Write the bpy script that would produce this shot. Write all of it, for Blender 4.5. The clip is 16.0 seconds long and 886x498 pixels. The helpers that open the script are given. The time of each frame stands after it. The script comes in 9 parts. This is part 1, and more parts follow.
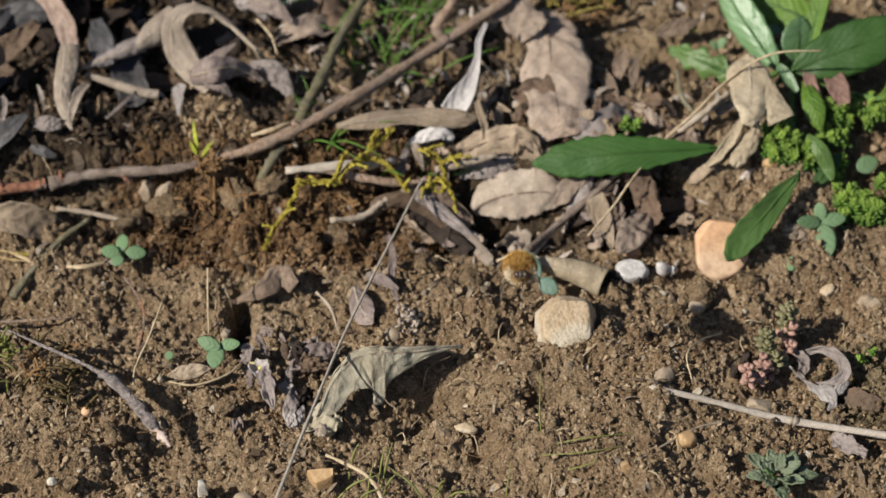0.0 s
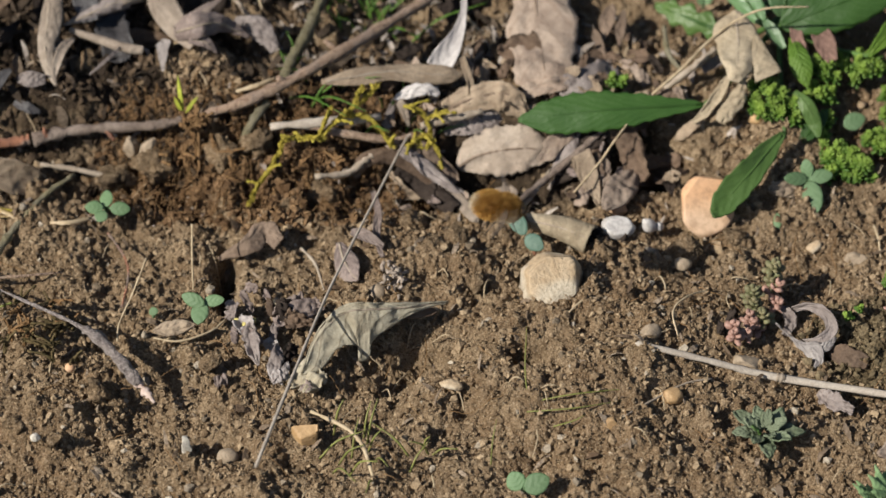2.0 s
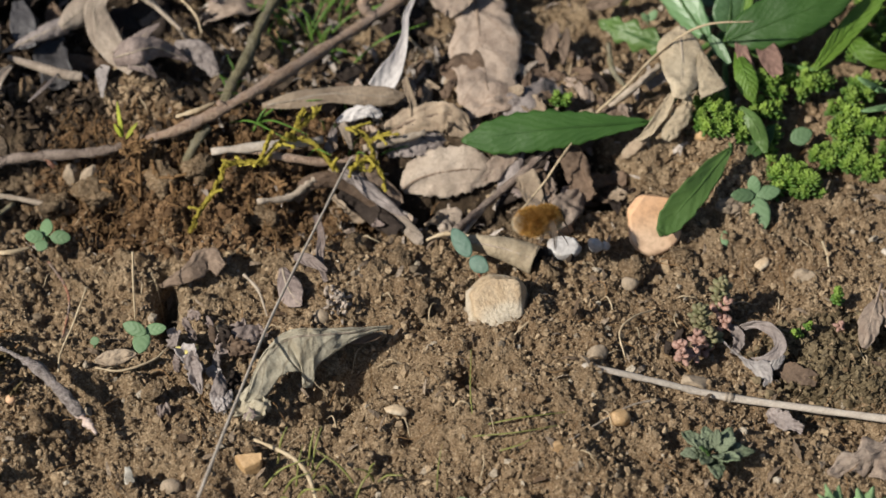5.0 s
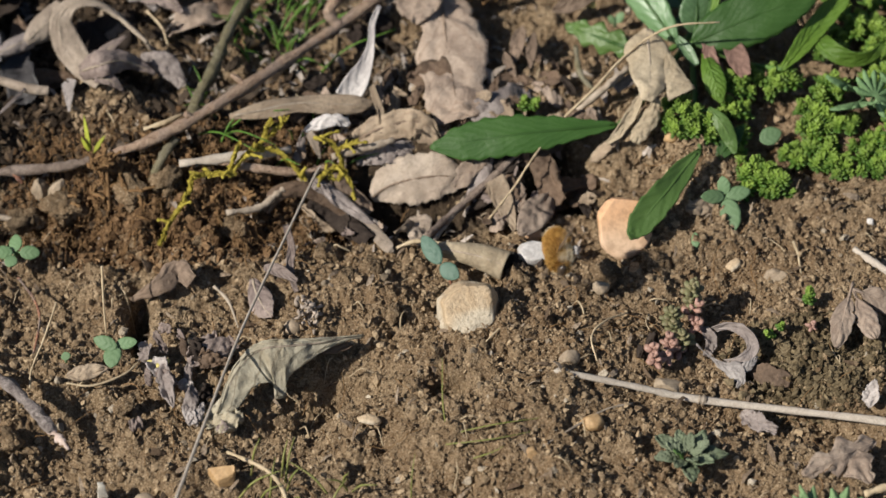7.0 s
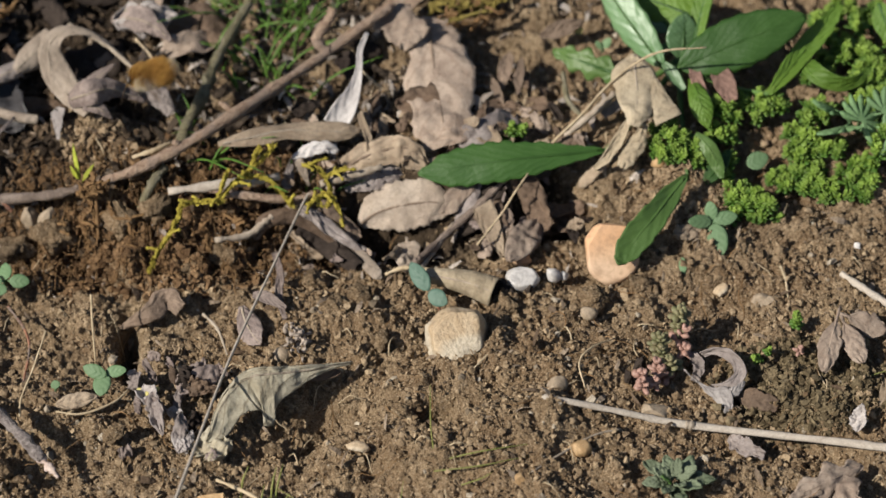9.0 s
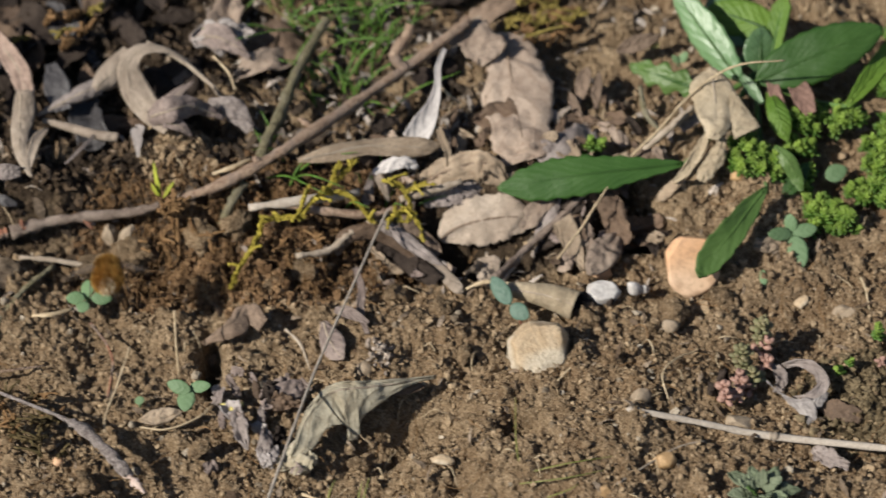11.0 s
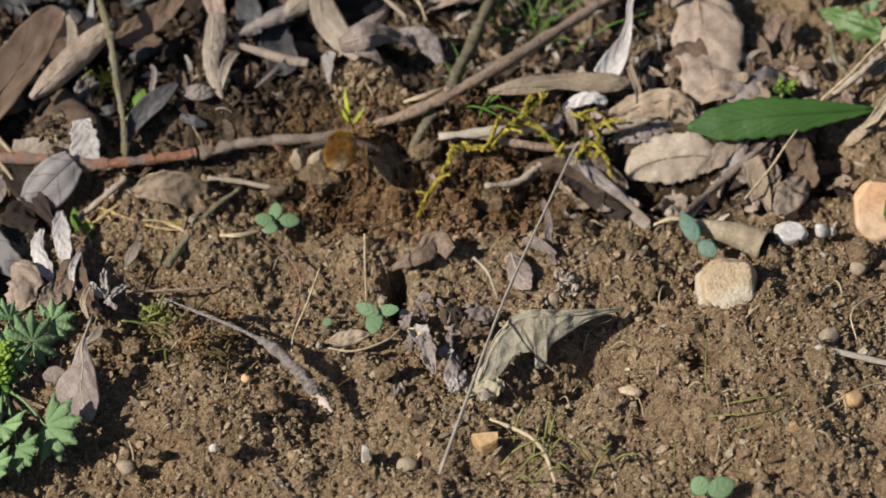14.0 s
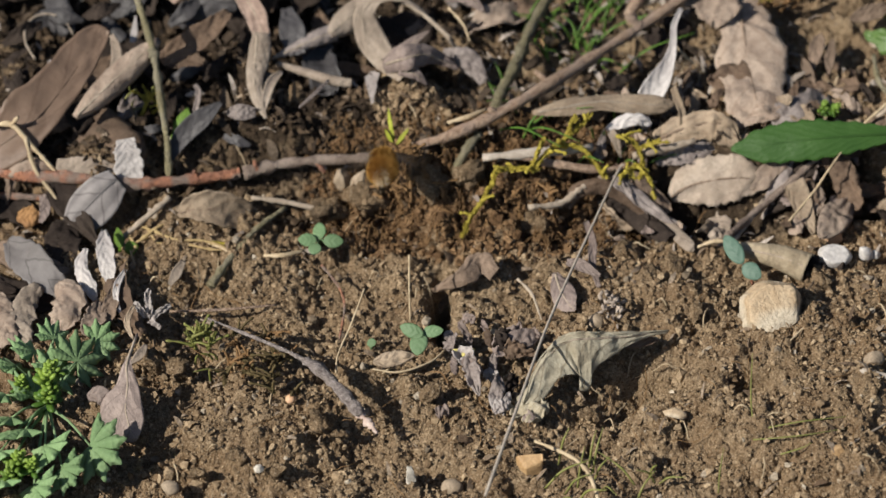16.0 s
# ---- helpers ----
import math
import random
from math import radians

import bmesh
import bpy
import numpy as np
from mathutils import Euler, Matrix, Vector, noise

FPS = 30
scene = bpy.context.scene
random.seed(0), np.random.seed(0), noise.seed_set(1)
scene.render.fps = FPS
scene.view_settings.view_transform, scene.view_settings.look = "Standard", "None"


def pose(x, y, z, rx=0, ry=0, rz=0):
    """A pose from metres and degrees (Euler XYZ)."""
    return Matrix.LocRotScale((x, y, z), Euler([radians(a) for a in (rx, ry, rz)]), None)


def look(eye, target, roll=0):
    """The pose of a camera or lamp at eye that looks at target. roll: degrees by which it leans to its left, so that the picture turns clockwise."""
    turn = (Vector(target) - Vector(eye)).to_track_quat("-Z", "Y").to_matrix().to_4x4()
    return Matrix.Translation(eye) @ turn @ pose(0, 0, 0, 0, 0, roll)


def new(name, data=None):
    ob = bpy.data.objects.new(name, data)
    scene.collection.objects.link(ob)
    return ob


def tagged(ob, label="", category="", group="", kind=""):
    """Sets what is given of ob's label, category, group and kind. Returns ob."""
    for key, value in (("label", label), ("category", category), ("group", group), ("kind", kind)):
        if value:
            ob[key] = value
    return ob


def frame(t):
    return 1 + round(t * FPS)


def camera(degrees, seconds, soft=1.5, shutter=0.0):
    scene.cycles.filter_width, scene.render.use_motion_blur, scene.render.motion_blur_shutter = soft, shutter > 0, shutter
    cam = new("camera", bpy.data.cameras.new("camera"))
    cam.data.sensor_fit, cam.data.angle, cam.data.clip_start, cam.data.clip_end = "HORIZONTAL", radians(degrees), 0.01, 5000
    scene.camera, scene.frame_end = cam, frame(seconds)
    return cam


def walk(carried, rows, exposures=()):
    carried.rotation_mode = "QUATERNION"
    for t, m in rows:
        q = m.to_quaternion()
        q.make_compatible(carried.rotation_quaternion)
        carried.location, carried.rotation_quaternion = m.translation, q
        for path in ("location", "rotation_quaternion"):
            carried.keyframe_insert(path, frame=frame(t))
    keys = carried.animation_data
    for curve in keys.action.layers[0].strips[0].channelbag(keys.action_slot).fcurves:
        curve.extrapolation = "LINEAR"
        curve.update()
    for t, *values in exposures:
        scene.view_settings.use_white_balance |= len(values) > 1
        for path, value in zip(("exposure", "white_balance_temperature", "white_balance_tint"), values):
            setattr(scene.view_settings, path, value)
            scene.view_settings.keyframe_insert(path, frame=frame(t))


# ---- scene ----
import itertools

cam = camera(13.0, 16.0, soft=1.5, shutter=0.5)
PATH = [
    (0.0, pose(0.00000, -0.74474, 0.74474, 45.0020, -0.0541, 0.0566)),
    (0.5, pose(-0.00059, -0.74519, 0.74608, 44.8452, -0.1366, 0.0539)),
    (1.0, pose(-0.00009, -0.74542, 0.74463, 44.8728, -0.1647, 0.0020)),
    (1.5, pose(0.00112, -0.74596, 0.74200, 44.7692, -0.2111, 0.0916)),
    (2.0, pose(0.00060, -0.74468, 0.73903, 44.5791, -0.2277, -0.0285)),
    (2.5, pose(0.00090, -0.74285, 0.73520, 44.6169, -0.1248, 0.0195)),
    (3.0, pose(0.00219, -0.74017, 0.73330, 44.7054, -0.0868, -0.0733)),
    (3.5, pose(0.00592, -0.73650, 0.73384, 44.7694, 0.0424, -0.4107)),
    (4.0, pose(0.00746, -0.73594, 0.73429, 44.9072, -0.0156, -0.2835)),
    (6.3, pose(0.01617, -0.73278, 0.73313, 44.4306, 0.7764, -1.7574)),
    (6.5, pose(0.01630, -0.73277, 0.73330, 44.5335, 0.7337, -1.6479)),
    (7.0, pose(0.01710, -0.73079, 0.73443, 44.6314, 1.0360, -1.8037)),
    (7.5, pose(0.01824, -0.72970, 0.73601, 44.6191, 1.0403, -1.9221)),
    (8.0, pose(0.02164, -0.73092, 0.73706, 44.6376, 1.1457, -2.0008)),
    (8.5, pose(0.02174, -0.72994, 0.73903, 44.4873, 1.0556, -2.0489)),
    (8.7, pose(0.02202, -0.72973, 0.73991, 44.5833, 1.1871, -1.9952)),
    (10.8, pose(0.00910, -0.73364, 0.73813, 45.1597, 1.6427, -2.1005)),
    (11.0, pose(0.00623, -0.73448, 0.73859, 45.2368, 1.8223, -1.9994)),
    (11.5, pose(-0.00411, -0.73803, 0.73478, 45.6101, 1.9160, -1.7446)),
    (12.0, pose(-0.01263, -0.74233, 0.72969, 45.6369, 1.7724, -1.3806)),
    (12.5, pose(-0.01644, -0.74537, 0.72678, 45.5606, 1.6756, -1.1773)),
    (13.0, pose(-0.01950, -0.74745, 0.72813, 45.4309, 1.6434, -1.1460)),
    (13.5, pose(-0.02239, -0.75258, 0.72617, 45.8456, 1.6910, -0.8455)),
    (14.0, pose(-0.03258, -0.75181, 0.72463, 45.5581, 0.7561, -0.0263)),
    (14.5, pose(-0.03622, -0.75316, 0.72027, 45.7452, 0.9479, 0.0359)),
    (15.0, pose(-0.03994, -0.75057, 0.72145, 45.7125, 0.7637, 0.3784)),
    (15.5, pose(-0.04033, -0.74996, 0.72393, 45.7188, 0.7659, 0.2575)),
    (16.0, pose(-0.04205, -0.74950, 0.72658, 45.7099, 0.6486, 0.2462)),
]
walk(cam, PATH)
cam.data.dof.use_dof = True
cam.data.dof.focus_distance = 1.0
cam.data.dof.aperture_fstop = 13

# ---- light: a low sun from the left and a clear sky ----
SUN_TO = Vector((-1.05, -0.56, 1.0)).normalized()
scene.view_settings.exposure = 0.33
world = bpy.data.worlds.new("sky")
scene.world = world
world.use_nodes = True
sky = world.node_tree.nodes.new("ShaderNodeTexSky")
sky.sky_type = "NISHITA"
sky.sun_disc = False
sky.sun_elevation = math.asin(SUN_TO.z)
sky.sun_rotation = math.atan2(SUN_TO.x, SUN_TO.y)
back = world.node_tree.nodes["Background"]
back.inputs["Strength"].default_value = 0.055
world.node_tree.links.new(sky.outputs[0], back.inputs["Color"])
sun_data = bpy.data.lights.new("sun", "SUN")
sun_data.energy, sun_data.angle, sun_data.color = 4.8, radians(0.55), (1.0, 0.94, 0.84)
sun = new("sun", sun_data)
sun.matrix_world = look(SUN_TO * 3, (0, 0, 0))


# ---- materials ----
class Nodes:
    """A short hand for node materials."""

    def __init__(self, name):
        self.m = bpy.data.materials.new(name)
        self.m.use_nodes = True
        self.t = self.m.node_tree
        self.b = self.t.nodes["Principled BSDF"]
        self.tc = self.add("ShaderNodeTexCoord")

    def add(self, kind):
        return self.t.nodes.new(kind)

    def put(self, to, value):
        if isinstance(value, bpy.types.NodeSocket):
            self.t.links.new(value, to)
        else:
            to.default_value = value

    def math(self, op, a, b=0.0, c=0.0):
        n = self.add("ShaderNodeMath")
        n.operation = op
        for i, v in enumerate((a, b, c)):
            self.put(n.inputs[i], v)
        return n.outputs[0]

    def noise(self, scale, detail=4.0, rough=0.6, coord="Object", distortion=0.0):
        n = self.add("ShaderNodeTexNoise")
        n.inputs["Scale"].default_value = scale
        n.inputs["Detail"].default_value = detail
        n.inputs["Roughness"].default_value = rough
        n.inputs["Distortion"].default_value = distortion
        self.put(n.inputs["Vector"], self.tc.outputs[coord])
        return n.outputs["Fac"]

    def ramp(self, fac, *stops):
        n = self.add("ShaderNodeValToRGB")
        e = n.color_ramp.elements
        while len(e) < len(stops):
            e.new(0.5)
        for el, (p, c) in zip(e, stops):
            el.position, el.color = p, (*c, 1)
        self.put(n.inputs[0], fac)
        return n.outputs[0]

    def mix(self, fac, a, b, blend="MIX"):
        n = self.add("ShaderNodeMix")
        n.data_type, n.blend_type = "RGBA", blend
        self.put(n.inputs[0], fac)
        for i, v in ((6, a), (7, b)):
            self.put(n.inputs[i], (*v, 1) if isinstance(v, tuple) else v)
        return n.outputs[2]

    def bump(self, height, strength, distance):
        n = self.add("ShaderNodeBump")
        n.inputs["Strength"].default_value = strength
        n.inputs["Distance"].default_value = distance
        self.put(n.inputs["Height"], height)
        self.put(self.b.inputs["Normal"], n.outputs[0])
        return n.outputs[0]

    def done(self, color, rough, spec=0.3):
        self.put(self.b.inputs["Base Color"], color)
        self.put(self.b.inputs["Roughness"], rough)
        self.put(self.b.inputs["Specular IOR Level"], spec)
        return self.m

    def thin(self, color, amount):
        """Lets light through a thin blade."""
        tr = self.add("ShaderNodeBsdfTranslucent")
        self.put(tr.inputs[0], color)
        mx = self.add("ShaderNodeMixShader")
        mx.inputs[0].default_value = amount
        self.t.links.new(self.b.outputs[0], mx.inputs[1])
        self.t.links.new(tr.outputs[0], mx.inputs[2])
        self.t.links.new(mx.outputs[0], self.t.nodes["Material Output"].inputs["Surface"])


def soil_material():
    n = Nodes("dry_soil")
    big = n.noise(28, 3)
    mid = n.noise(170, 4)
    fine = n.noise(1000, 4, 0.75)
    c = n.ramp(mid, (0.28, (0.160, 0.107, 0.062)), (0.5, (0.270, 0.193, 0.117)), (0.72, (0.420, 0.318, 0.205)))
    c = n.mix(n.ramp(big, (0.42, (0, 0, 0)), (0.62, (1, 1, 1))), c, n.mix(0.45, c, (0.200, 0.120, 0.062)))
    c = n.mix(n.ramp(fine, (0.36, (0.75, 0.75, 0.75)), (0.52, (0, 0, 0))), c, (0.095, 0.062, 0.035))
    c = n.mix(n.ramp(fine, (0.60, (0, 0, 0)), (0.72, (0.8, 0.8, 0.8))), c, (0.50, 0.43, 0.33))
    h = n.math("ADD", n.noise(900, 4, 0.7), n.math("MULTIPLY", n.noise(2600, 2), 0.5))
    at = n.add("ShaderNodeSeparateXYZ")
    n.put(at.inputs[0], n.tc.outputs["Object"])
    speck = n.noise(2300, 2, 0.6)
    c = n.mix(n.ramp(speck, (0.34, (0.55, 0.55, 0.55)), (0.46, (0, 0, 0))), c, (0.10, 0.066, 0.038))
    c = n.mix(n.ramp(speck, (0.58, (0, 0, 0)), (0.68, (0.6, 0.6, 0.6))), c, (0.50, 0.41, 0.29))
    # Humus at the back; shade between leaves is also in its near-black tone.
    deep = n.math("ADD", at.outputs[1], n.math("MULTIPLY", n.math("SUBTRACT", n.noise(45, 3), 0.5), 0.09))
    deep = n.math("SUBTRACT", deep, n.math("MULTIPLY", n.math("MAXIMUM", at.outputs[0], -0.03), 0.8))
    humus_shade = n.ramp(n.math("MULTIPLY", deep, 8.0), (0.20, (0, 0, 0)), (0.42, (0.95, 0.95, 0.95)))
    def patch(cx, cy, rx, ry):
        dx = n.math("POWER", n.math("DIVIDE", n.math("SUBTRACT", at.outputs[0], cx), rx), 2.0)
        dy = n.math("POWER", n.math("DIVIDE", n.math("SUBTRACT", at.outputs[1], cy), ry), 2.0)
        return n.math("ADD", dx, dy)

    uneven = n.math("MULTIPLY", n.math("SUBTRACT", n.noise(90, 3), 0.5), 1.6)
    rooty = n.math("ADD", patch(-0.046, 0.016, 0.040, 0.016), uneven)
    c = n.mix(n.ramp(rooty, (0.45, (0.85, 0.85, 0.85)), (1.0, (0, 0, 0))), c, n.mix(mid, (0.085, 0.047, 0.023), (0.255, 0.155, 0.080)))
    mossy = n.math("ADD", patch(0.1220, -0.0512, 0.022, 0.016), uneven)
    c = n.mix(n.ramp(mossy, (0.45, (0.8, 0.8, 0.8)), (1.0, (0, 0, 0))), c, n.mix(mid, (0.075, 0.055, 0.028), (0.22, 0.165, 0.095)))
    # Humus patches, with shade under leaf and overhang put into the colour.
    rotted_shade = n.math("ADD", n.math("MINIMUM", patch(0.020, 0.014, 0.038, 0.015), patch(0.054, 0.020, 0.011, 0.014)), uneven)
    humus_shade_tone = n.mix(n.ramp(mid, (0.3, (0, 0, 0)), (0.7, (1, 1, 1))), (0.018, 0.013, 0.009), (0.062, 0.044, 0.030))
    c = n.mix(n.ramp(rotted_shade, (0.45, (0.9, 0.9, 0.9)), (1.0, (0, 0, 0))), c, humus_shade_tone)
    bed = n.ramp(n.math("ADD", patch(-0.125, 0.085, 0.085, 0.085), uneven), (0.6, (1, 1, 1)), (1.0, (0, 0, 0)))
    c = n.mix(n.math("MULTIPLY", humus_shade, bed), c, humus_shade_tone)
    n.bump(h, 1.0, 0.0014)
    return n.done(c, 0.95, 0.12)


def crumb_material(name, dark, light, spread=0.5):
    n = Nodes(name)
    g = n.add("ShaderNodeNewGeometry").outputs["Random Per Island"]
    c = n.ramp(g, (0.0, dark), (spread, tuple((a + b) / 2 for a, b in zip(dark, light))), (1.0, light))
    f = n.noise(1500, 3, 0.7)
    c = n.mix(n.ramp(f, (0.4, (0.5, 0.5, 0.5)), (0.65, (0, 0, 0))), c, tuple(a * 0.5 for a in dark))
    n.bump(n.noise(1800, 3), 0.8, 0.0004)
    return n.done(c, 0.92, 0.15)


def leaf_material(name, main, second, vein, veins=5, rough=0.75, spec=0.25, through_amount=0.15, spots=0.4, rib=0.34, patch=90, relief=0.09, bumpy=0.48):
    """A blade with side veins that run off the midrib, patches and specks."""
    n = Nodes(name)
    uv = n.add("ShaderNodeSeparateXYZ")
    n.put(uv.inputs[0], n.tc.outputs["UV"])
    side = n.math("ABSOLUTE", n.math("SUBTRACT", uv.outputs[1], 0.5))
    run = n.math("SUBTRACT", uv.outputs[0], n.math("MULTIPLY", side, 0.55))
    wob = n.math("MULTIPLY", n.noise(150, 3), 0.16)
    wave = n.math("SINE", n.math("MULTIPLY", n.math("ADD", run, wob), veins * 2 * math.pi))
    line = n.ramp(wave, (0.90, (0, 0, 0)), (1.0, (1, 1, 1)))
    ob = n.add("ShaderNodeObjectInfo").outputs["Random"]
    patches = n.noise(patch, 3, 0.6)
    c = n.mix(n.ramp(patches, (0.36, (0, 0, 0)), (0.64, (1, 1, 1))), main, second)
    blotch = n.noise(patch * 4.5, 4, 0.7)
    c = n.mix(n.ramp(blotch, (0.34, (0.7 * spots, 0.7 * spots, 0.7 * spots)), (0.50, (0, 0, 0))), c, vein)
    c = n.mix(n.ramp(blotch, (0.54, (0, 0, 0)), (0.70, (spots, spots, spots))), c, tuple(min(v * 1.3, 0.8) for v in main))
    c = n.mix(n.math("MULTIPLY", line, rib), c, vein)
    grain = n.noise(1200, 3, 0.7)
    c = n.mix(n.ramp(grain, (0.30, (spots, spots, spots)), (0.48, (0, 0, 0))), c, tuple(v * 0.35 for v in main))
    hsv = n.add("ShaderNodeHueSaturation")
    n.put(hsv.inputs["Value"], n.math("ADD", n.math("MULTIPLY", ob, 0.4), 0.8))
    n.put(hsv.inputs["Color"], c)
    c = hsv.outputs[0]
    n.bump(n.math("ADD", n.math("MULTIPLY", wave, relief), n.math("ADD", n.math("MULTIPLY", n.noise(210, 4, 0.6, distortion=0.6), 1.0), n.math("MULTIPLY", grain, 0.4))), bumpy, 0.0016)
    if through_amount:
        n.thin(c, through_amount)
    return n.done(c, rough, spec)


def grain_material(name, a, b, scale=300, rough=0.8, spec=0.25, bump=0.6, distance=0.0006, stretch=1.0, third=None, through_amount=0.0):
    """Two tones of noise with fine grain: stones, bark, straw, fleshy leaves."""
    n = Nodes(name)
    m = n.noise(scale, 4, 0.65, distortion=stretch)
    f = n.noise(scale * 6, 3, 0.7)
    c = n.mix(n.ramp(m, (0.36, (0, 0, 0)), (0.64, (1, 1, 1))), a, b)
    if third:
        c = n.mix(n.ramp(n.noise(scale * 0.35, 2), (0.48, (0, 0, 0)), (0.60, (1, 1, 1))), c, third)
    c = n.mix(n.ramp(f, (0.34, (0.5, 0.5, 0.5)), (0.55, (0, 0, 0))), c, tuple(v * 0.45 for v in a))
    ob = n.add("ShaderNodeObjectInfo").outputs["Random"]
    hsv = n.add("ShaderNodeHueSaturation")
    n.put(hsv.inputs["Value"], n.math("ADD", n.math("MULTIPLY", ob, 0.3), 0.85))
    n.put(hsv.inputs["Color"], c)
    n.bump(n.math("ADD", m, n.math("MULTIPLY", f, 0.6)), bump, distance)
    if through_amount:
        n.thin(hsv.outputs[0], through_amount)
    return n.done(hsv.outputs[0], rough, spec)


def wing_material():
    n = Nodes("wing_membrane")
    uv = n.add("ShaderNodeSeparateXYZ")
    n.put(uv.inputs[0], n.tc.outputs["UV"])
    front = n.ramp(uv.outputs[1], (0.35, (0.75, 0.75, 0.75)), (0.62, (0.03, 0.03, 0.03)))
    clear = n.add("ShaderNodeBsdfTransparent")
    mx = n.add("ShaderNodeMixShader")
    alpha = n.math("MULTIPLY", n.math("ADD", front, 0.16), 0.75)
    n.put(mx.inputs[0], alpha)
    n.t.links.new(clear.outputs[0], mx.inputs[1])
    n.t.links.new(n.b.outputs[0], mx.inputs[2])
    n.t.links.new(mx.outputs[0], n.t.nodes["Material Output"].inputs["Surface"])
    return n.done((0.10, 0.075, 0.055, 1), 0.3, 0.5)


SOIL = soil_material()
CRUMB_RUST = crumb_material("rooty_crumb", (0.085, 0.048, 0.024), (0.30, 0.188, 0.100))
# Mould crumbs; the shade of gaps between leaves is in their colour.
CRUMB_MOULD_SHADE = crumb_material("leaf_mould_shade_crumb", (0.024, 0.017, 0.012), (0.16, 0.112, 0.072), 0.6)
CRUMB_MOSSY = crumb_material("mossy_crumb", (0.065, 0.048, 0.026), (0.25, 0.195, 0.118))
SCRAP_GREY = crumb_material("grey_leaf_scrap", (0.12, 0.095, 0.075), (0.50, 0.44, 0.38))
SCRAP_PALE = crumb_material("pale_leaf_scrap", (0.24, 0.195, 0.165), (0.60, 0.53, 0.46))
CRUMB = crumb_material("soil_crumb", (0.150, 0.100, 0.058), (0.450, 0.340, 0.218))
GRAVEL = crumb_material("grit", (0.16, 0.12, 0.08), (0.55, 0.48, 0.38))
# Darker copy of the leaf flakes, with litter shade put into the colour.
FLAKES_SHADE = crumb_material("shade_leaf_flake", (0.030, 0.021, 0.015), (0.19, 0.145, 0.105), 0.65)
FLAKES = crumb_material("leaf_flake", (0.10, 0.066, 0.042), (0.40, 0.32, 0.24))
DEAD_TAN = leaf_material("dead_leaf_tan", (0.38, 0.30, 0.218), (0.255, 0.195, 0.136), (0.20, 0.13, 0.085))
DEAD_PINK = leaf_material("dead_leaf_pinkish", (0.38, 0.302, 0.240), (0.26, 0.198, 0.155), (0.18, 0.115, 0.08))
DEAD_BROWN = leaf_material("dead_leaf_brown", (0.17, 0.115, 0.078), (0.105, 0.073, 0.052), (0.075, 0.046, 0.030))
DEAD_GREY = leaf_material("dead_leaf_grey", (0.33, 0.285, 0.265), (0.20, 0.165, 0.150), (0.10, 0.08, 0.072), spec=0.35, rough=0.6)
DEAD_RUSSET = leaf_material("dead_leaf_russet", (0.26, 0.190, 0.140), (0.165, 0.120, 0.088), (0.10, 0.065, 0.045))
DEAD_MAUVE = leaf_material("dead_leaf_mauve", (0.33, 0.265, 0.235), (0.175, 0.136, 0.122), (0.09, 0.07, 0.062), rough=0.6)
# Dark debris, and leaves whose colour holds the shade of the litter above.
DEAD_DARK_SHADE = leaf_material("dead_leaf_dark_shade", (0.058, 0.045, 0.037), (0.030, 0.023, 0.020), (0.02, 0.015, 0.013), spec=0.08, rough=0.85)
DEAD_SILVER = leaf_material("dead_leaf_silver", (0.45, 0.41, 0.385), (0.29, 0.255, 0.24), (0.17, 0.14, 0.13), rough=0.55, spec=0.4)
DEAD_SAGE = leaf_material("dead_leaf_sage", (0.50, 0.458, 0.352), (0.37, 0.322, 0.232), (0.15, 0.11, 0.065), veins=5, rib=0.5)
DEAD_SLEEK = leaf_material("dead_leaf_sleek", (0.25, 0.232, 0.228), (0.165, 0.150, 0.146), (0.07, 0.062, 0.060), veins=3, rough=0.6, spec=0.3, spots=0.15, rib=0.6, bumpy=0.12, relief=0.15)
DEAD_COPPER = leaf_material("dead_leaf_copper", (0.225, 0.155, 0.112), (0.160, 0.108, 0.078), (0.10, 0.06, 0.042), veins=4, rough=0.5, spec=0.4, through_amount=0.3, spots=0.12, bumpy=0.2, patch=50)
DEAD_PALE = leaf_material("dead_leaf_pale", (0.40, 0.332, 0.268), (0.295, 0.236, 0.186), (0.18, 0.145, 0.10), veins=7, rib=0.16, relief=0.04)
DEAD_WHITE = leaf_material("dead_leaf_whitish", (0.60, 0.565, 0.54), (0.45, 0.415, 0.40), (0.28, 0.245, 0.23), rough=0.55, spec=0.35, spots=0.25)
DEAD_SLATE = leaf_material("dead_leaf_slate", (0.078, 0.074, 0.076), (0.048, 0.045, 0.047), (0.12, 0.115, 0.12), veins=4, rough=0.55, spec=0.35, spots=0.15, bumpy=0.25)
DEAD_STRAW = leaf_material("dead_leaf_straw", (0.50, 0.42, 0.300), (0.37, 0.30, 0.205), (0.24, 0.17, 0.105), rib=0.15, relief=0.04)
DEAD_ARCH = leaf_material("dead_leaf_arched", (0.37, 0.275, 0.225), (0.25, 0.180, 0.145), (0.14, 0.09, 0.07), spots=0.5)
DEAD_OCHRE = leaf_material("dead_leaf_ochre", (0.40, 0.22, 0.090), (0.26, 0.14, 0.065), (0.14, 0.075, 0.035))
DEAD_ROSE = leaf_material("dead_leaf_rosy", (0.33, 0.205, 0.160), (0.215, 0.130, 0.105), (0.12, 0.07, 0.055), through_amount=0.25)
GREEN_LEAF = leaf_material("green_leaf", (0.030, 0.078, 0.015), (0.043, 0.102, 0.020), (0.075, 0.145, 0.045), bumpy=0.18, veins=11, rough=0.5, spec=0.35, through_amount=0.18, spots=0.12, rib=0.35, patch=40)
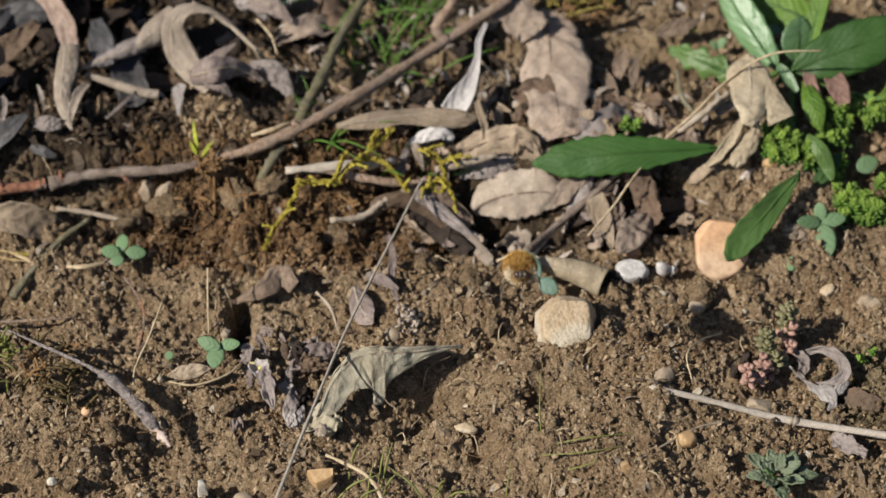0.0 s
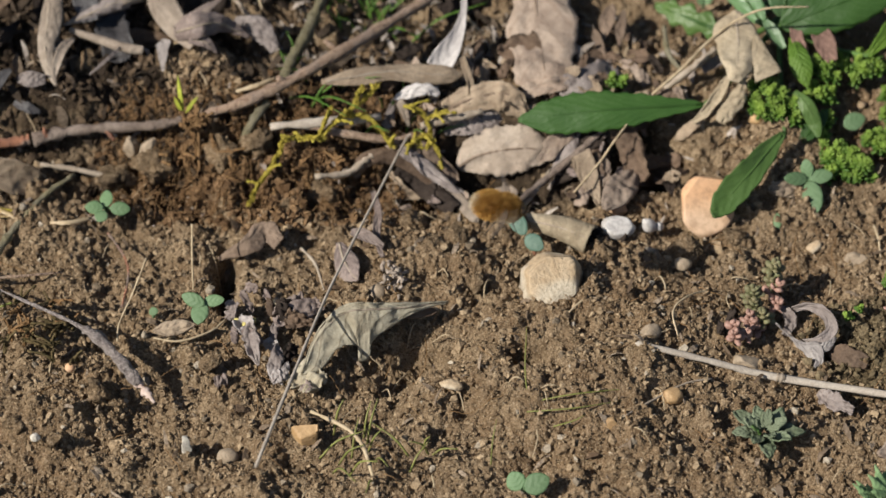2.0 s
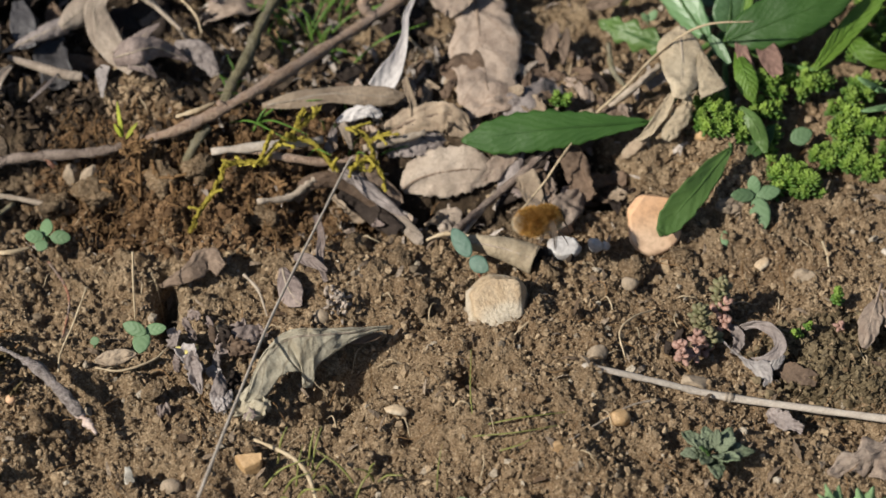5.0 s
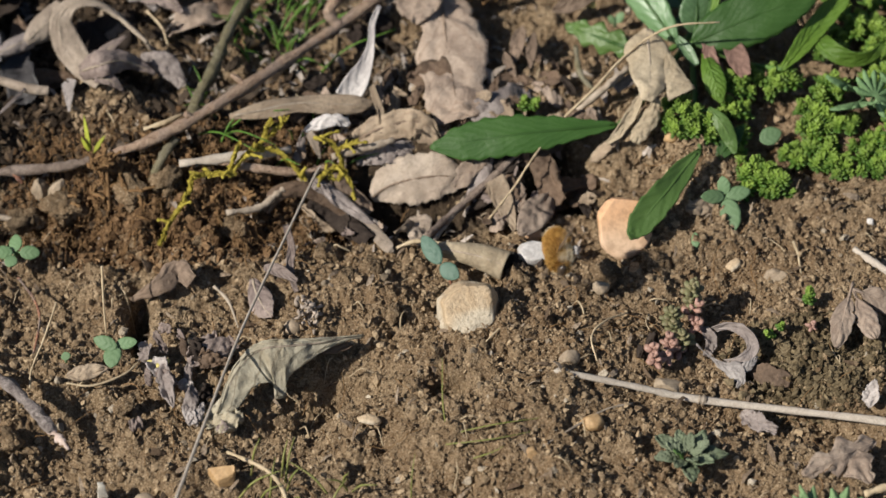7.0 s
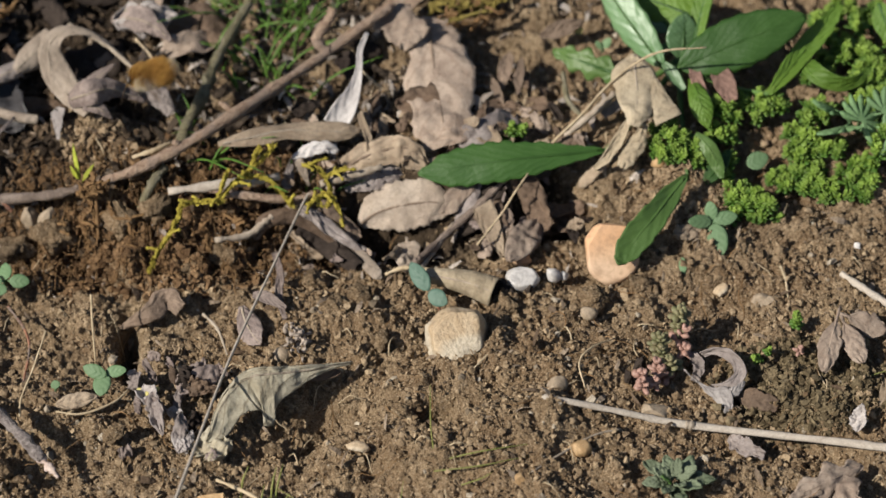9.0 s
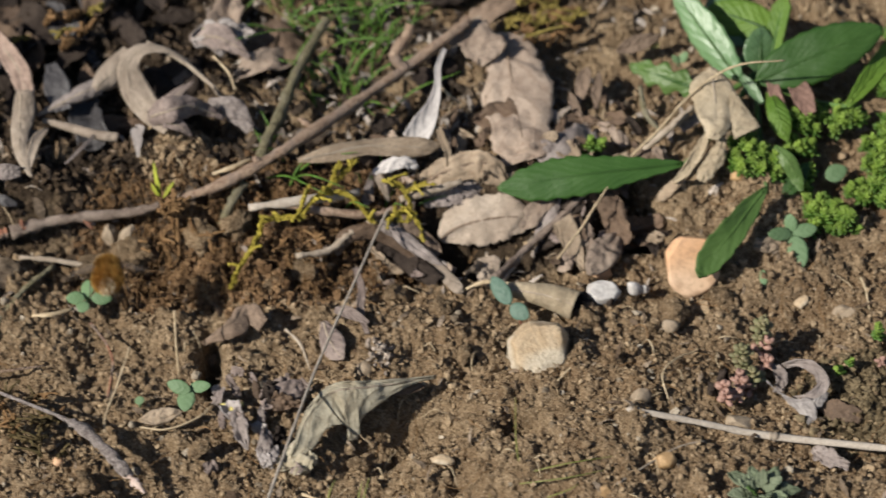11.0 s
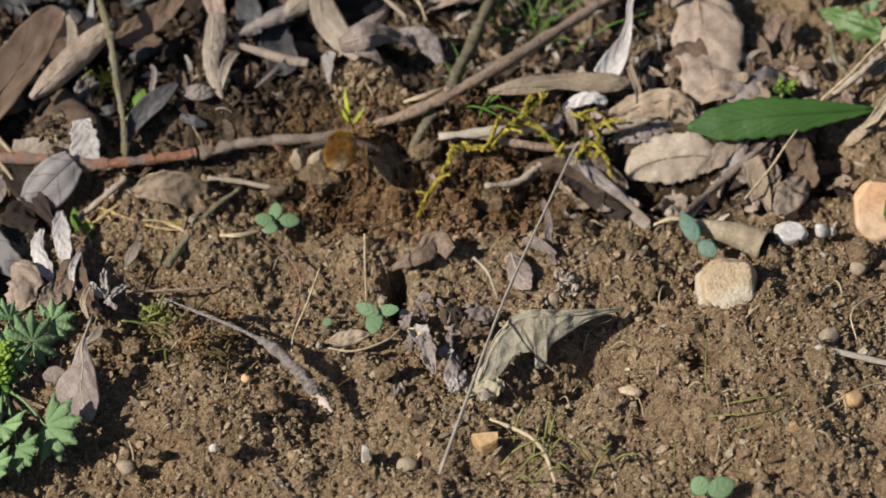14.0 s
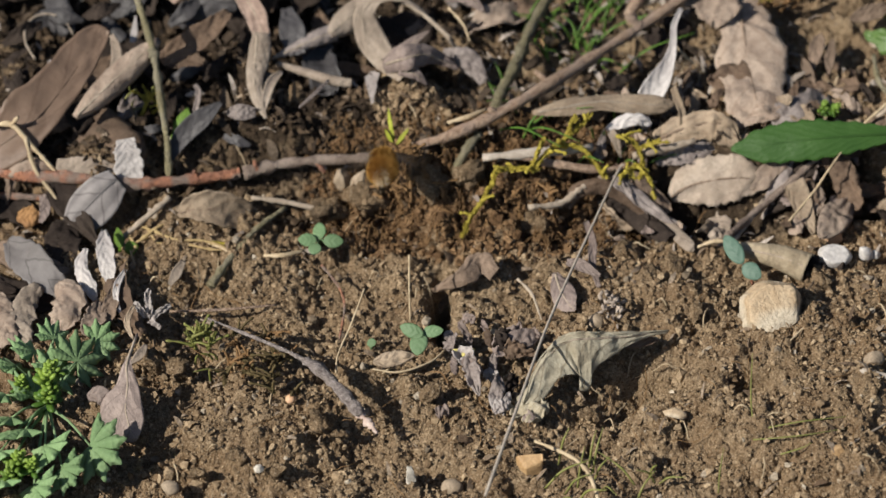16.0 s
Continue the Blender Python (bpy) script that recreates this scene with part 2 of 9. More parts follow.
GREEN_SOFT = leaf_material("green_leaf_soft", (0.072, 0.145, 0.034), (0.095, 0.178, 0.045), (0.15, 0.24, 0.09), bumpy=0.2, veins=7, rough=0.5, spec=0.35, through_amount=0.2, spots=0.12, rib=0.25, patch=50)
GREEN_MID = leaf_material("green_leaf_mid", (0.070, 0.135, 0.030), (0.100, 0.175, 0.045), (0.17, 0.24, 0.09), bumpy=0.2, veins=8, rough=0.45, spec=0.4, through_amount=0.2, spots=0.15, rib=0.3, patch=60)
GREEN_PALE = leaf_material("green_leaf_pale", (0.095, 0.19, 0.075), (0.14, 0.24, 0.11), (0.22, 0.32, 0.18), bumpy=0.2, veins=8, rough=0.38, spec=0.6, through_amount=0.2, spots=0.1, rib=0.4, patch=50)
GREEN_LIME = leaf_material("green_leaf_lime", (0.135, 0.235, 0.030), (0.095, 0.185, 0.024), (0.22, 0.32, 0.08), veins=8, rough=0.5, spec=0.4, through_amount=0.28, spots=0.08, rib=0.3, patch=60)
SHOOT_YELLOW = leaf_material("shoot_yellow", (0.40, 0.43, 0.055), (0.30, 0.35, 0.045), (0.45, 0.48, 0.12), veins=4, rough=0.5, through_amount=0.25, spots=0.05, patch=60)
SEEDLING = leaf_material("seedling_green", (0.125, 0.215, 0.100), (0.170, 0.270, 0.140), (0.20, 0.31, 0.16), bumpy=0.25, veins=4, rough=0.55, spec=0.35, through_amount=0.22, spots=0.06, rib=0.4, patch=120)
SEEDLING_BLUE = leaf_material("seedling_bluish", (0.085, 0.155, 0.115), (0.120, 0.195, 0.150), (0.16, 0.23, 0.19), bumpy=0.25, veins=3, rough=0.5, through_amount=0.2, spots=0.05, rib=0.3, patch=120)
CUT_GREEN = leaf_material("cut_leaf_green", (0.200, 0.320, 0.145), (0.270, 0.390, 0.200), (0.33, 0.45, 0.26), bumpy=0.4, veins=5, rough=0.75, spec=0.15, through_amount=0.3, spots=0.08, rib=0.3, patch=90)
FEATHER_GREEN = leaf_material("feathery_green", (0.165, 0.285, 0.125), (0.215, 0.345, 0.165), (0.27, 0.39, 0.22), bumpy=0.3, veins=5, rough=0.6, spec=0.25, through_amount=0.3, spots=0.08, rib=0.2, patch=90)
ROSETTE_GREEN = leaf_material("rosette_grey_green", (0.185, 0.215, 0.140), (0.115, 0.145, 0.085), (0.2, 0.27, 0.18), veins=5, rough=0.7, through_amount=0.12, spots=0.2, patch=120)
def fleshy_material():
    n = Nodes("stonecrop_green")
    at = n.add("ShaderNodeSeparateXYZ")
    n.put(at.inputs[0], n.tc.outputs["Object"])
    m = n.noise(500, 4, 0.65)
    # Young tips are paler; the low leaves' dark green also has shade painted in.
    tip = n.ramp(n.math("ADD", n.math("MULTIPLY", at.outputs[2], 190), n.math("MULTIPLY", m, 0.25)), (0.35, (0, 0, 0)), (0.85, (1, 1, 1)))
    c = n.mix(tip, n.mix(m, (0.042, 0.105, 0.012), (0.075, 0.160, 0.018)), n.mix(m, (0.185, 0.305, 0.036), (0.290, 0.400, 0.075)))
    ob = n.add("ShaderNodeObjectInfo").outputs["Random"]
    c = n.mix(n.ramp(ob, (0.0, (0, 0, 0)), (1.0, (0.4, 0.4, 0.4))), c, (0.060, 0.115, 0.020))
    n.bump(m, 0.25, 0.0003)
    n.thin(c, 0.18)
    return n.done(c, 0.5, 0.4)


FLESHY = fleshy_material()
FLESHY_PINK = grain_material("stonecrop_pink", (0.38, 0.225, 0.185), (0.31, 0.185, 0.140), 500, 0.5, 0.4, 0.25, 0.0003)
FLESHY_DUSK = grain_material("stonecrop_dusky", (0.125, 0.135, 0.060), (0.20, 0.165, 0.095), 500, 0.55, 0.35, 0.25, 0.0003)
MOSS_YELLOW = grain_material("moss_yellow", (0.43, 0.355, 0.060), (0.30, 0.245, 0.040), 500, 0.75, 0.2, 0.4, 0.0003, through_amount=0.15)
MOSS_OLIVE = grain_material("moss_olive", (0.27, 0.215, 0.060), (0.185, 0.150, 0.045), 500, 0.8, 0.15, 0.4, 0.0003, through_amount=0.1)
MOSS_BROWN = grain_material("moss_brown", (0.225, 0.130, 0.062), (0.145, 0.090, 0.042), 500, 0.85, 0.15, 0.4, 0.0003)
MOSS_DARK = grain_material("moss_dark_brown", (0.125, 0.090, 0.045), (0.085, 0.068, 0.030), 500, 0.85, 0.15, 0.4, 0.0003)
GRASS = grain_material("grass_green", (0.085, 0.185, 0.025), (0.135, 0.25, 0.045), 300, 0.5, 0.35, 0.2, 0.0002, through_amount=0.25)
GRASS_OLIVE = grain_material("grass_olive", (0.20, 0.22, 0.055), (0.26, 0.25, 0.09), 300, 0.6, 0.3, 0.2, 0.0002, through_amount=0.15)
STRAW = grain_material("straw_pale", (0.52, 0.42, 0.28), (0.38, 0.29, 0.18), 350, 0.6, 0.3, 0.35, 0.0003)
STALK = grain_material("dry_stalk", (0.47, 0.415, 0.350), (0.37, 0.315, 0.260), 350, 0.65, 0.25, 0.4, 0.0003)
STRAW_GREY = grain_material("straw_grey", (0.37, 0.31, 0.245), (0.25, 0.20, 0.15), 350, 0.7, 0.25, 0.4, 0.0003)
ROOT_YELLOW = grain_material("root_yellowish", (0.44, 0.33, 0.165), (0.30, 0.215, 0.10), 500, 0.75, 0.2, 0.5, 0.0004)
BARK = grain_material("twig_bark", (0.29, 0.190, 0.132), (0.52, 0.385, 0.285), 420, 0.8, 0.2, 1.0, 0.0012, third=(0.38, 0.285, 0.225))
BARK_RED = grain_material("twig_bark_reddish", (0.47, 0.215, 0.125), (0.30, 0.150, 0.105), 380, 0.75, 0.25, 1.0, 0.0018, third=(0.27, 0.215, 0.18))
BARK_DULL = grain_material("twig_bark_dull", (0.24, 0.185, 0.15), (0.15, 0.115, 0.095), 400, 0.8, 0.2, 1.0, 0.0012, third=(0.30, 0.24, 0.20))
BARK_LICHEN = grain_material("twig_bark_olive", (0.27, 0.24, 0.145), (0.17, 0.15, 0.09), 420, 0.85, 0.15, 1.0, 0.0012, third=(0.25, 0.225, 0.16))
CHARRED = grain_material("twig_weathered_dark", (0.16, 0.13, 0.12), (0.46, 0.40, 0.37), 420, 0.75, 0.3, 1.0, 0.0014)
BROKEN = grain_material("broken_wood", (0.58, 0.475, 0.42), (0.42, 0.30, 0.245), 700, 0.8, 0.2, 0.6, 0.0004)
STONE_TAN = grain_material("stone_tan", (0.57, 0.44, 0.295), (0.45, 0.325, 0.20), 170, 0.8, 0.25, 0.8, 0.0008, third=(0.60, 0.52, 0.40))
STONE_ORANGE = grain_material("flint_orange", (0.62, 0.385, 0.230), (0.55, 0.310, 0.160), 60, 0.55, 0.3, 0.2, 0.0003, third=(0.62, 0.44, 0.30))
STONE_OCHRE = grain_material("pebble_ochre", (0.47, 0.315, 0.165), (0.36, 0.22, 0.10), 300, 0.6, 0.35, 0.4, 0.0004)
STONE_WHITE = grain_material("pebble_white", (0.66, 0.63, 0.60), (0.52, 0.49, 0.46), 250, 0.4, 0.45, 0.3, 0.0003)
STONE_PALE = grain_material("chalk_dusty", (0.56, 0.52, 0.45), (0.43, 0.39, 0.32), 300, 0.7, 0.3, 0.4, 0.0004)
SEED_HUSK = grain_material("dry_seed_husk", (0.42, 0.355, 0.30), (0.28, 0.225, 0.18), 900, 0.8, 0.2, 0.5, 0.0003)
STONE_GREY = grain_material("pebble_grey", (0.36, 0.285, 0.205), (0.265, 0.205, 0.142), 300, 0.7, 0.3, 0.5, 0.0004)
FUR = grain_material("fur_golden", (0.52, 0.315, 0.085), (0.33, 0.165, 0.040), 500, 0.7, 0.3, 0.1, 0.0002, through_amount=0.2)
FUR_PALE = grain_material("fur_cream", (0.70, 0.62, 0.48), (0.60, 0.48, 0.30), 900, 0.7, 0.3, 0.1, 0.0002, through_amount=0.2)
CHITIN = grain_material("dark_chitin", (0.035, 0.025, 0.018), (0.055, 0.038, 0.025), 900, 0.35, 0.5, 0.1, 0.0002)
WING = wing_material()
PETAL = grain_material("petal_yellow", (0.62, 0.54, 0.20), (0.48, 0.42, 0.14), 400, 0.6, 0.3, 0.2, 0.0002)


# ---- the lie of the land ----
def hump(x, y, cx, cy, sx, sy, turn=0.0):
    c, s = np.cos(turn), np.sin(turn)
    u, v = (x - cx) * c + (y - cy) * s, -(x - cx) * s + (y - cy) * c
    return np.exp(-(u / sx) ** 2 - (v / sy) ** 2)


def ease(v):
    v = np.clip(v, 0, 1)
    return v * v * (3 - 2 * v)


def land(x, y):
    """The height of the ground without its crumbs."""
    x, y = np.asarray(x, float), np.asarray(y, float)
    edge = 0.006 + 0.006 * np.sin(x * 60 + 1.0) + 0.10 * np.clip(x, 0, 0.06)
    z = 0.011 * ease((y - edge) / 0.020)
    z = z + 0.010 * ease((y - 0.05) / 0.12)
    z = z + 0.0075 * hump(x, y, 0.038, -0.060, 0.040, 0.038)
    z = z + 0.0045 * hump(x, y, 0.105, 0.012, 0.03, 0.014)
    z = z + 0.0018 * hump(x, y, -0.105, -0.070, 0.034, 0.030)
    z = z - 0.0125 * hump(x, y, -0.004, -0.056, 0.014, 0.0075, 0.5)
    z = z - 0.0210 * hump(x, y, -0.0540, -0.024, 0.0023, 0.0085)
    z = z - 0.0210 * hump(x, y, 0.060, 0.018, 0.0085, 0.0080)
    z = z - 0.0115 * hump(x, y, 0.009, 0.008, 0.022, 0.008)
    z = z - 0.0200 * hump(x, y, 0.0262, -0.0580, 0.0044, 0.0032)
    z = z - 0.0030 * hump(x, y, -0.060, -0.070, 0.004, 0.006)
    z = z - 0.0030 * hump(x, y, -0.048, -0.089, 0.006, 0.006)
    z = z - 0.0020 * hump(x, y, -0.091, -0.073, 0.008, 0.003)
    z = z - 0.0040 * hump(x, y, -0.126, -0.070, 0.010, 0.020)
    z = z - 0.0040 * hump(x, y, 0.092, -0.046, 0.010, 0.008)
    z = z - 0.0040 * hump(x, y, 0.103, -0.070, 0.012, 0.006)
    z = z + 0.0075 * hump(x, y, -0.0616, 0.0412, 0.0085, 0.0065)
    z = z + 0.0065 * hump(x, y, 0.0957, 0.0186, 0.0105, 0.0085)
    z = z + 0.0016 * np.sin(x * 95 + 2 * np.sin(y * 70)) * np.sin(y * 110 + 1.3)
    return z


def lattice(ix, iy, seed):
    v = np.sin(ix * 127.1 + iy * 311.7 + seed * 74.7) * 43758.5453
    return v - np.floor(v)


def value_noise(x, y, seed):
    ix, iy = np.floor(x), np.floor(y)
    u, v = ease(x - ix), ease(y - iy)
    a, b = lattice(ix, iy, seed), lattice(ix + 1, iy, seed)
    c, d = lattice(ix, iy + 1, seed), lattice(ix + 1, iy + 1, seed)
    return (a * (1 - u) + b * u) * (1 - v) + (c * (1 - u) + d * u) * v


def grains(x, y, seed, fill=1.0):
    """Rounded lumps of uneven size, one to a cell."""
    ix, iy = np.floor(x), np.floor(y)
    best = np.zeros_like(x)
    for dx, dy in itertools.product((-1, 0, 1), repeat=2):
        cx, cy = ix + dx, iy + dy
        px, py = cx + 0.15 + 0.7 * lattice(cx, cy, seed), cy + 0.15 + 0.7 * lattice(cx, cy, seed + 1)
        r = (0.30 + 0.42 * lattice(cx, cy, seed + 2)) * (lattice(cx, cy, seed + 3) < fill)
        d = (x - px) ** 2 + (y - py) ** 2
        best = np.maximum(best, np.sqrt(np.maximum(r * r - d, 0)))
    return best


def surface(x, y):
    """The ground with clods and crumbs."""
    x, y = np.asarray(x, float), np.asarray(y, float)
    wx = x + 0.0012 * (value_noise(x * 420, y * 420, 3) - 0.5)
    wy = y + 0.0012 * (value_noise(x * 420, y * 420, 4) - 0.5)
    z = land(x, y)
    z = z + (0.0050 + 0.0022 * ease(-x / 0.05)) * (value_noise(wx * 42, wy * 42, 10) - 0.5) + (0.0040 + 0.0018 * ease(-x / 0.05)) * (value_noise(wx * 95, wy * 95, 11) - 0.5)
    z = z + 0.0024 * (value_noise(wx * 210, wy * 210, 12) - 0.5)
    rough = 0.35 + 1.1 * value_noise(x * 38, y * 38, 21)
    z = z + rough * 0.0030 * grains(wx / 0.0110, wy / 0.0110, 31, 0.40)
    z = z + rough * 0.0011 * grains(wx / 0.0050, wy / 0.0050, 41, 0.55)
    z = z + 0.0007 * grains(wx / 0.0024, wy / 0.0024, 51, 0.7)
    z = z + (0.4 + 0.6 * rough) * (0.0014 * np.abs(value_noise(wx * 430, wy * 430, 62) - 0.5) + 0.0016 * (value_noise(x * 640, y * 640, 63) - 0.5))
    z = z + 0.0015 * (value_noise(x * 1150, y * 1150, 64) - 0.5)
    z = z - 0.0036 * grains(wx / 0.0140, wy / 0.0140, 81, 0.30) * value_noise(wx * 260, wy * 260, 82)
    step = np.clip(1.5 - ((x + 0.044) / 0.042) ** 2 - ((y - 0.014) / 0.019) ** 2, 0, 1)
    z = z + step * (0.0080 * (value_noise(wx * 260, wy * 120, 91) - 0.5) - 0.0075 * grains(wx / 0.0065, wy / 0.0100, 92, 0.42) + 0.0036 * (value_noise(wx * 700, wy * 420, 93) - 0.5))
    return z - 0.0022


# ---- mesh helpers ----
def mesh_of(name, verts, faces, material, smooth=True, uv=None):
    me = bpy.data.meshes.new(name)
    me.from_pydata([tuple(map(float, v)) for v in verts], [], [tuple(map(int, q)) for q in faces])
    me.materials.append(material)
    if smooth:
        me.polygons.foreach_set("use_smooth", np.ones(len(me.polygons), bool))
    if uv is not None:
        layer = me.uv_layers.new(name="UVMap")
        loop = np.empty(len(me.loops), int)
        me.loops.foreach_get("vertex_index", loop)
        layer.data.foreach_set("uv", np.asarray(uv, float)[loop].ravel())
    me.update()
    return me


def fast_mesh(name, verts, faces, material, smooth=True):
    """A large mesh from arrays; all faces have the same number of corners."""
    me = bpy.data.meshes.new(name)
    k = faces.shape[1]
    me.vertices.add(len(verts))
    me.vertices.foreach_set("co", np.asarray(verts, np.float32).ravel())
    me.loops.add(faces.size)
    me.loops.foreach_set("vertex_index", faces.astype(np.int32).ravel())
    me.polygons.add(len(faces))
    me.polygons.foreach_set("loop_start", np.arange(0, faces.size, k, dtype=np.int32))
    me.polygons.foreach_set("use_smooth", np.full(len(faces), smooth))
    me.materials.append(material)
    me.update(calc_edges=True)
    return me


def root(name, at, label, category, group=""):
    """An empty at a thing's base, which carries its parts."""
    ob = new(name)
    ob.empty_display_size = 0.002
    ob.location = at
    tagged(ob, label, category, group)
    return ob


def under(name, me, parent, label="", at=None):
    """A part; at: the origin of its mesh in the world axes, from the base of its thing."""
    ob = new(name, me)
    ob.parent = parent
    if at is not None:
        ob.location = at
    if label:
        tagged(ob, label)
    return ob


def smooth_line(points, steps=6):
    p = [np.array(q, float) for q in points]
    if len(p) == 2:
        return np.array([p[0] + (p[1] - p[0]) * i / steps for i in range(steps + 1)])
    ext = [2 * p[0] - p[1], *p, 2 * p[-1] - p[-2]]
    out = []
    for a, b, c, d in zip(ext, ext[1:], ext[2:], ext[3:]):
        for i in range(steps):
            t = i / steps
            out.append(0.5 * (2 * b + (c - a) * t + (2 * a - 5 * b + 4 * c - d) * t * t + (3 * b - a - 3 * c + d) * t ** 3))
    return np.array(out + [p[-1]])


def tube_mesh(name, points, radii, material, sides=8, steps=6, knobs=0.12, flat=1.0, seed=0, origin=(0, 0, 0)):
    """A tapering, slightly knobbly round along a line."""
    rng = np.random.default_rng(seed + 7)
    line = smooth_line(points, steps) - np.array(origin)
    n = len(line)
    rad = np.interp(np.linspace(0, 1, n), np.linspace(0, 1, len(radii)), radii)
    tang = np.gradient(line, axis=0)
    tang /= np.linalg.norm(tang, axis=1)[:, None] + 1e-12
    ref = np.array((0.2, -0.5, 0.84))
    verts, faces = [], []
    for i in range(n):
        a = np.cross(tang[i], ref)
        a /= np.linalg.norm(a) + 1e-9
        b = np.cross(a, tang[i])
        wob = 1 + knobs * rng.normal(0, 1)
        for k in range(sides):
            w = 2 * math.pi * k / sides
            r = rad[i] * wob * (1 + knobs * 0.7 * rng.normal(0, 1))
            verts.append(line[i] + a * math.cos(w) * r + b * math.sin(w) * r * flat)
    for i in range(n - 1):
        for k in range(sides):
            k2 = (k + 1) % sides
            faces.append((i * sides + k, i * sides + k2, (i + 1) * sides + k2, (i + 1) * sides + k))
    faces.append(tuple(range(sides))[::-1])
    faces.append(tuple((n - 1) * sides + k for k in range(sides)))
    return mesh_of(name, verts, faces, material)


PROFILES = {
    "oblance": lambda u: np.sin(np.pi * u ** 1.55) ** 0.62 * 0.9 + 0.1 * (u < 0.9),
    "lance": lambda u: np.sin(np.pi * u ** 0.85) ** 0.85,
    "oval": lambda u: np.sin(np.pi * u ** 0.9) ** 0.6,
    "spoon": lambda u: 0.12 + 0.88 * np.sin(np.pi * np.clip((u - 0.25) / 0.75, 0, 1)) ** 0.65,
    "strip": lambda u: np.clip(np.minimum(u, 1 - u) * 7, 0.12, 1) ** 0.5,
    "block": lambda u: np.clip(np.minimum(u, 1 - u) * 12 + 0.35, 0, 1),
    "tear": lambda u: np.clip(1.15 - u, 0.04, 1) * np.clip(u * 8, 0.3, 1),
}


def blade_mesh(name, base, tip, width, material, shape="oval", bend=0.0, roll=0.0, facing=(0, -0.3, 1), twist=0.0,
               wrinkle=0.0, ragged=0.0, lobes=0, depth=0.3, seed=0, rows=34, cols=14, cup=0.0):
    """A leaf blade from base to tip, with its origin at the base. bend: degrees of arc along it; roll: degrees of arc across it
    (positive: edges towards facing); twist: degrees from base to tip."""
    rng = np.random.default_rng(seed + 3)
    base, tip = np.array(base, float), np.array(tip, float)
    run = tip - base
    chord = np.linalg.norm(run)
    run = run / chord
    face = np.array(facing, float)
    face = face - run * face.dot(run)
    face /= np.linalg.norm(face)
    across = np.cross(face, run)
    th = radians(bend)
    profile = PROFILES[shape]
    o1, o2 = rng.uniform(0, 50, 2)
    us, vs = np.linspace(0, 1, rows + 1), np.linspace(-1, 1, cols + 1)
    edge = [value_noise(us * 9 + o1, us * 0 + s, seed) - 0.5 + 0.6 * (value_noise(us * 26 + o2, us * 0 + s, seed + 1) - 0.5) for s in (0.0, 9.0)]
    gu, gv = np.meshgrid(us, vs, indexing="ij")
    crease = value_noise(gu * 6 + o2, gv * 2.2 + o1, seed + 5) - 0.5 + 0.5 * (value_noise(gu * 15 + o1, gv * 5 + o2, seed + 6) - 0.5)
    crease = crease + 1.3 * np.abs(value_noise(gu * 3.4 + o1, gv * 1.5 + o2, seed + 8) - 0.5) - 0.3
    tears = [(rng.uniform(0.05, 0.97), rng.uniform(0.015, 0.06), rng.uniform(0.15, 0.55) * min(1.0, 0.35 + ragged), rng.choice((-1, 1))) for _ in range(int(ragged * 8))]
    wide = profile(np.clip(us, 0.004, 0.996))
    verts, uv, faces = [], [], []
    for i in range(rows + 1):
        u = i / rows
        if abs(th) > 1e-3:
            r = chord / (2 * math.sin(th / 2))
            phi = th * (u - 0.5)
            mid = run * r * (math.sin(phi) + math.sin(th / 2)) + face * r * (math.cos(phi) - math.cos(th / 2))
            nrm = face * math.cos(phi) + run * math.sin(phi)
        else:
            mid, nrm = run * chord * u, face
        tw = radians(twist) * (u - 0.3)
        ax = across * math.cos(tw) + nrm * math.sin(tw)
        nn = nrm * math.cos(tw) - across * math.sin(tw)
        half = 0.5 * width * float(wide[i])
        for j in range(cols + 1):
            v = 2 * j / cols - 1
            side = 0 if v < 0 else 9
            h = half
            if lobes:
                h *= 1 - depth * (0.5 + 0.5 * math.cos(2 * math.pi * lobes * (u + 0.08 * abs(v)) + side)) * abs(v)
            if ragged:
                e = float(edge[0 if v < 0 else 1][i])
                h *= 1 + 0.75 * ragged * e * abs(v)
                for at, span, deep, hand in tears:
                    if hand * v > 0:
                        h *= 1 - deep * max(0.0, 1 - abs(u - at) / span) * abs(v)
            s = v * h
            ro = radians(roll) * (half / (0.5 * width) * 0.5 + 0.5)
            if abs(ro) > 0.02:
                R = 2 * half / ro
                ang = s / R if abs(R) > 1e-9 else 0
                p = mid + ax * R * math.sin(ang) + nn * R * (1 - math.cos(ang))
            else:
                p = mid + ax * s
            if wrinkle:
                p = p + nn * width * wrinkle * float(crease[i, j])
            p = p + nn * cup * width * abs(v)
            verts.append(p)
            uv.append((u, 0.5 + 0.5 * v))
    w = cols + 1
    for i in range(rows):
        for j in range(cols):
            faces.append((i * w + j, i * w + j + 1, (i + 1) * w + j + 1, (i + 1) * w + j))
    return mesh_of(name, verts, faces, material, True, uv), [verts[i * w + cols // 2] for i in range(rows + 1)]


def thicken(ob, thickness):
    mod = ob.modifiers.new("thickness", "SOLIDIFY")
    mod.thickness, mod.offset = thickness, 0.0
    return ob


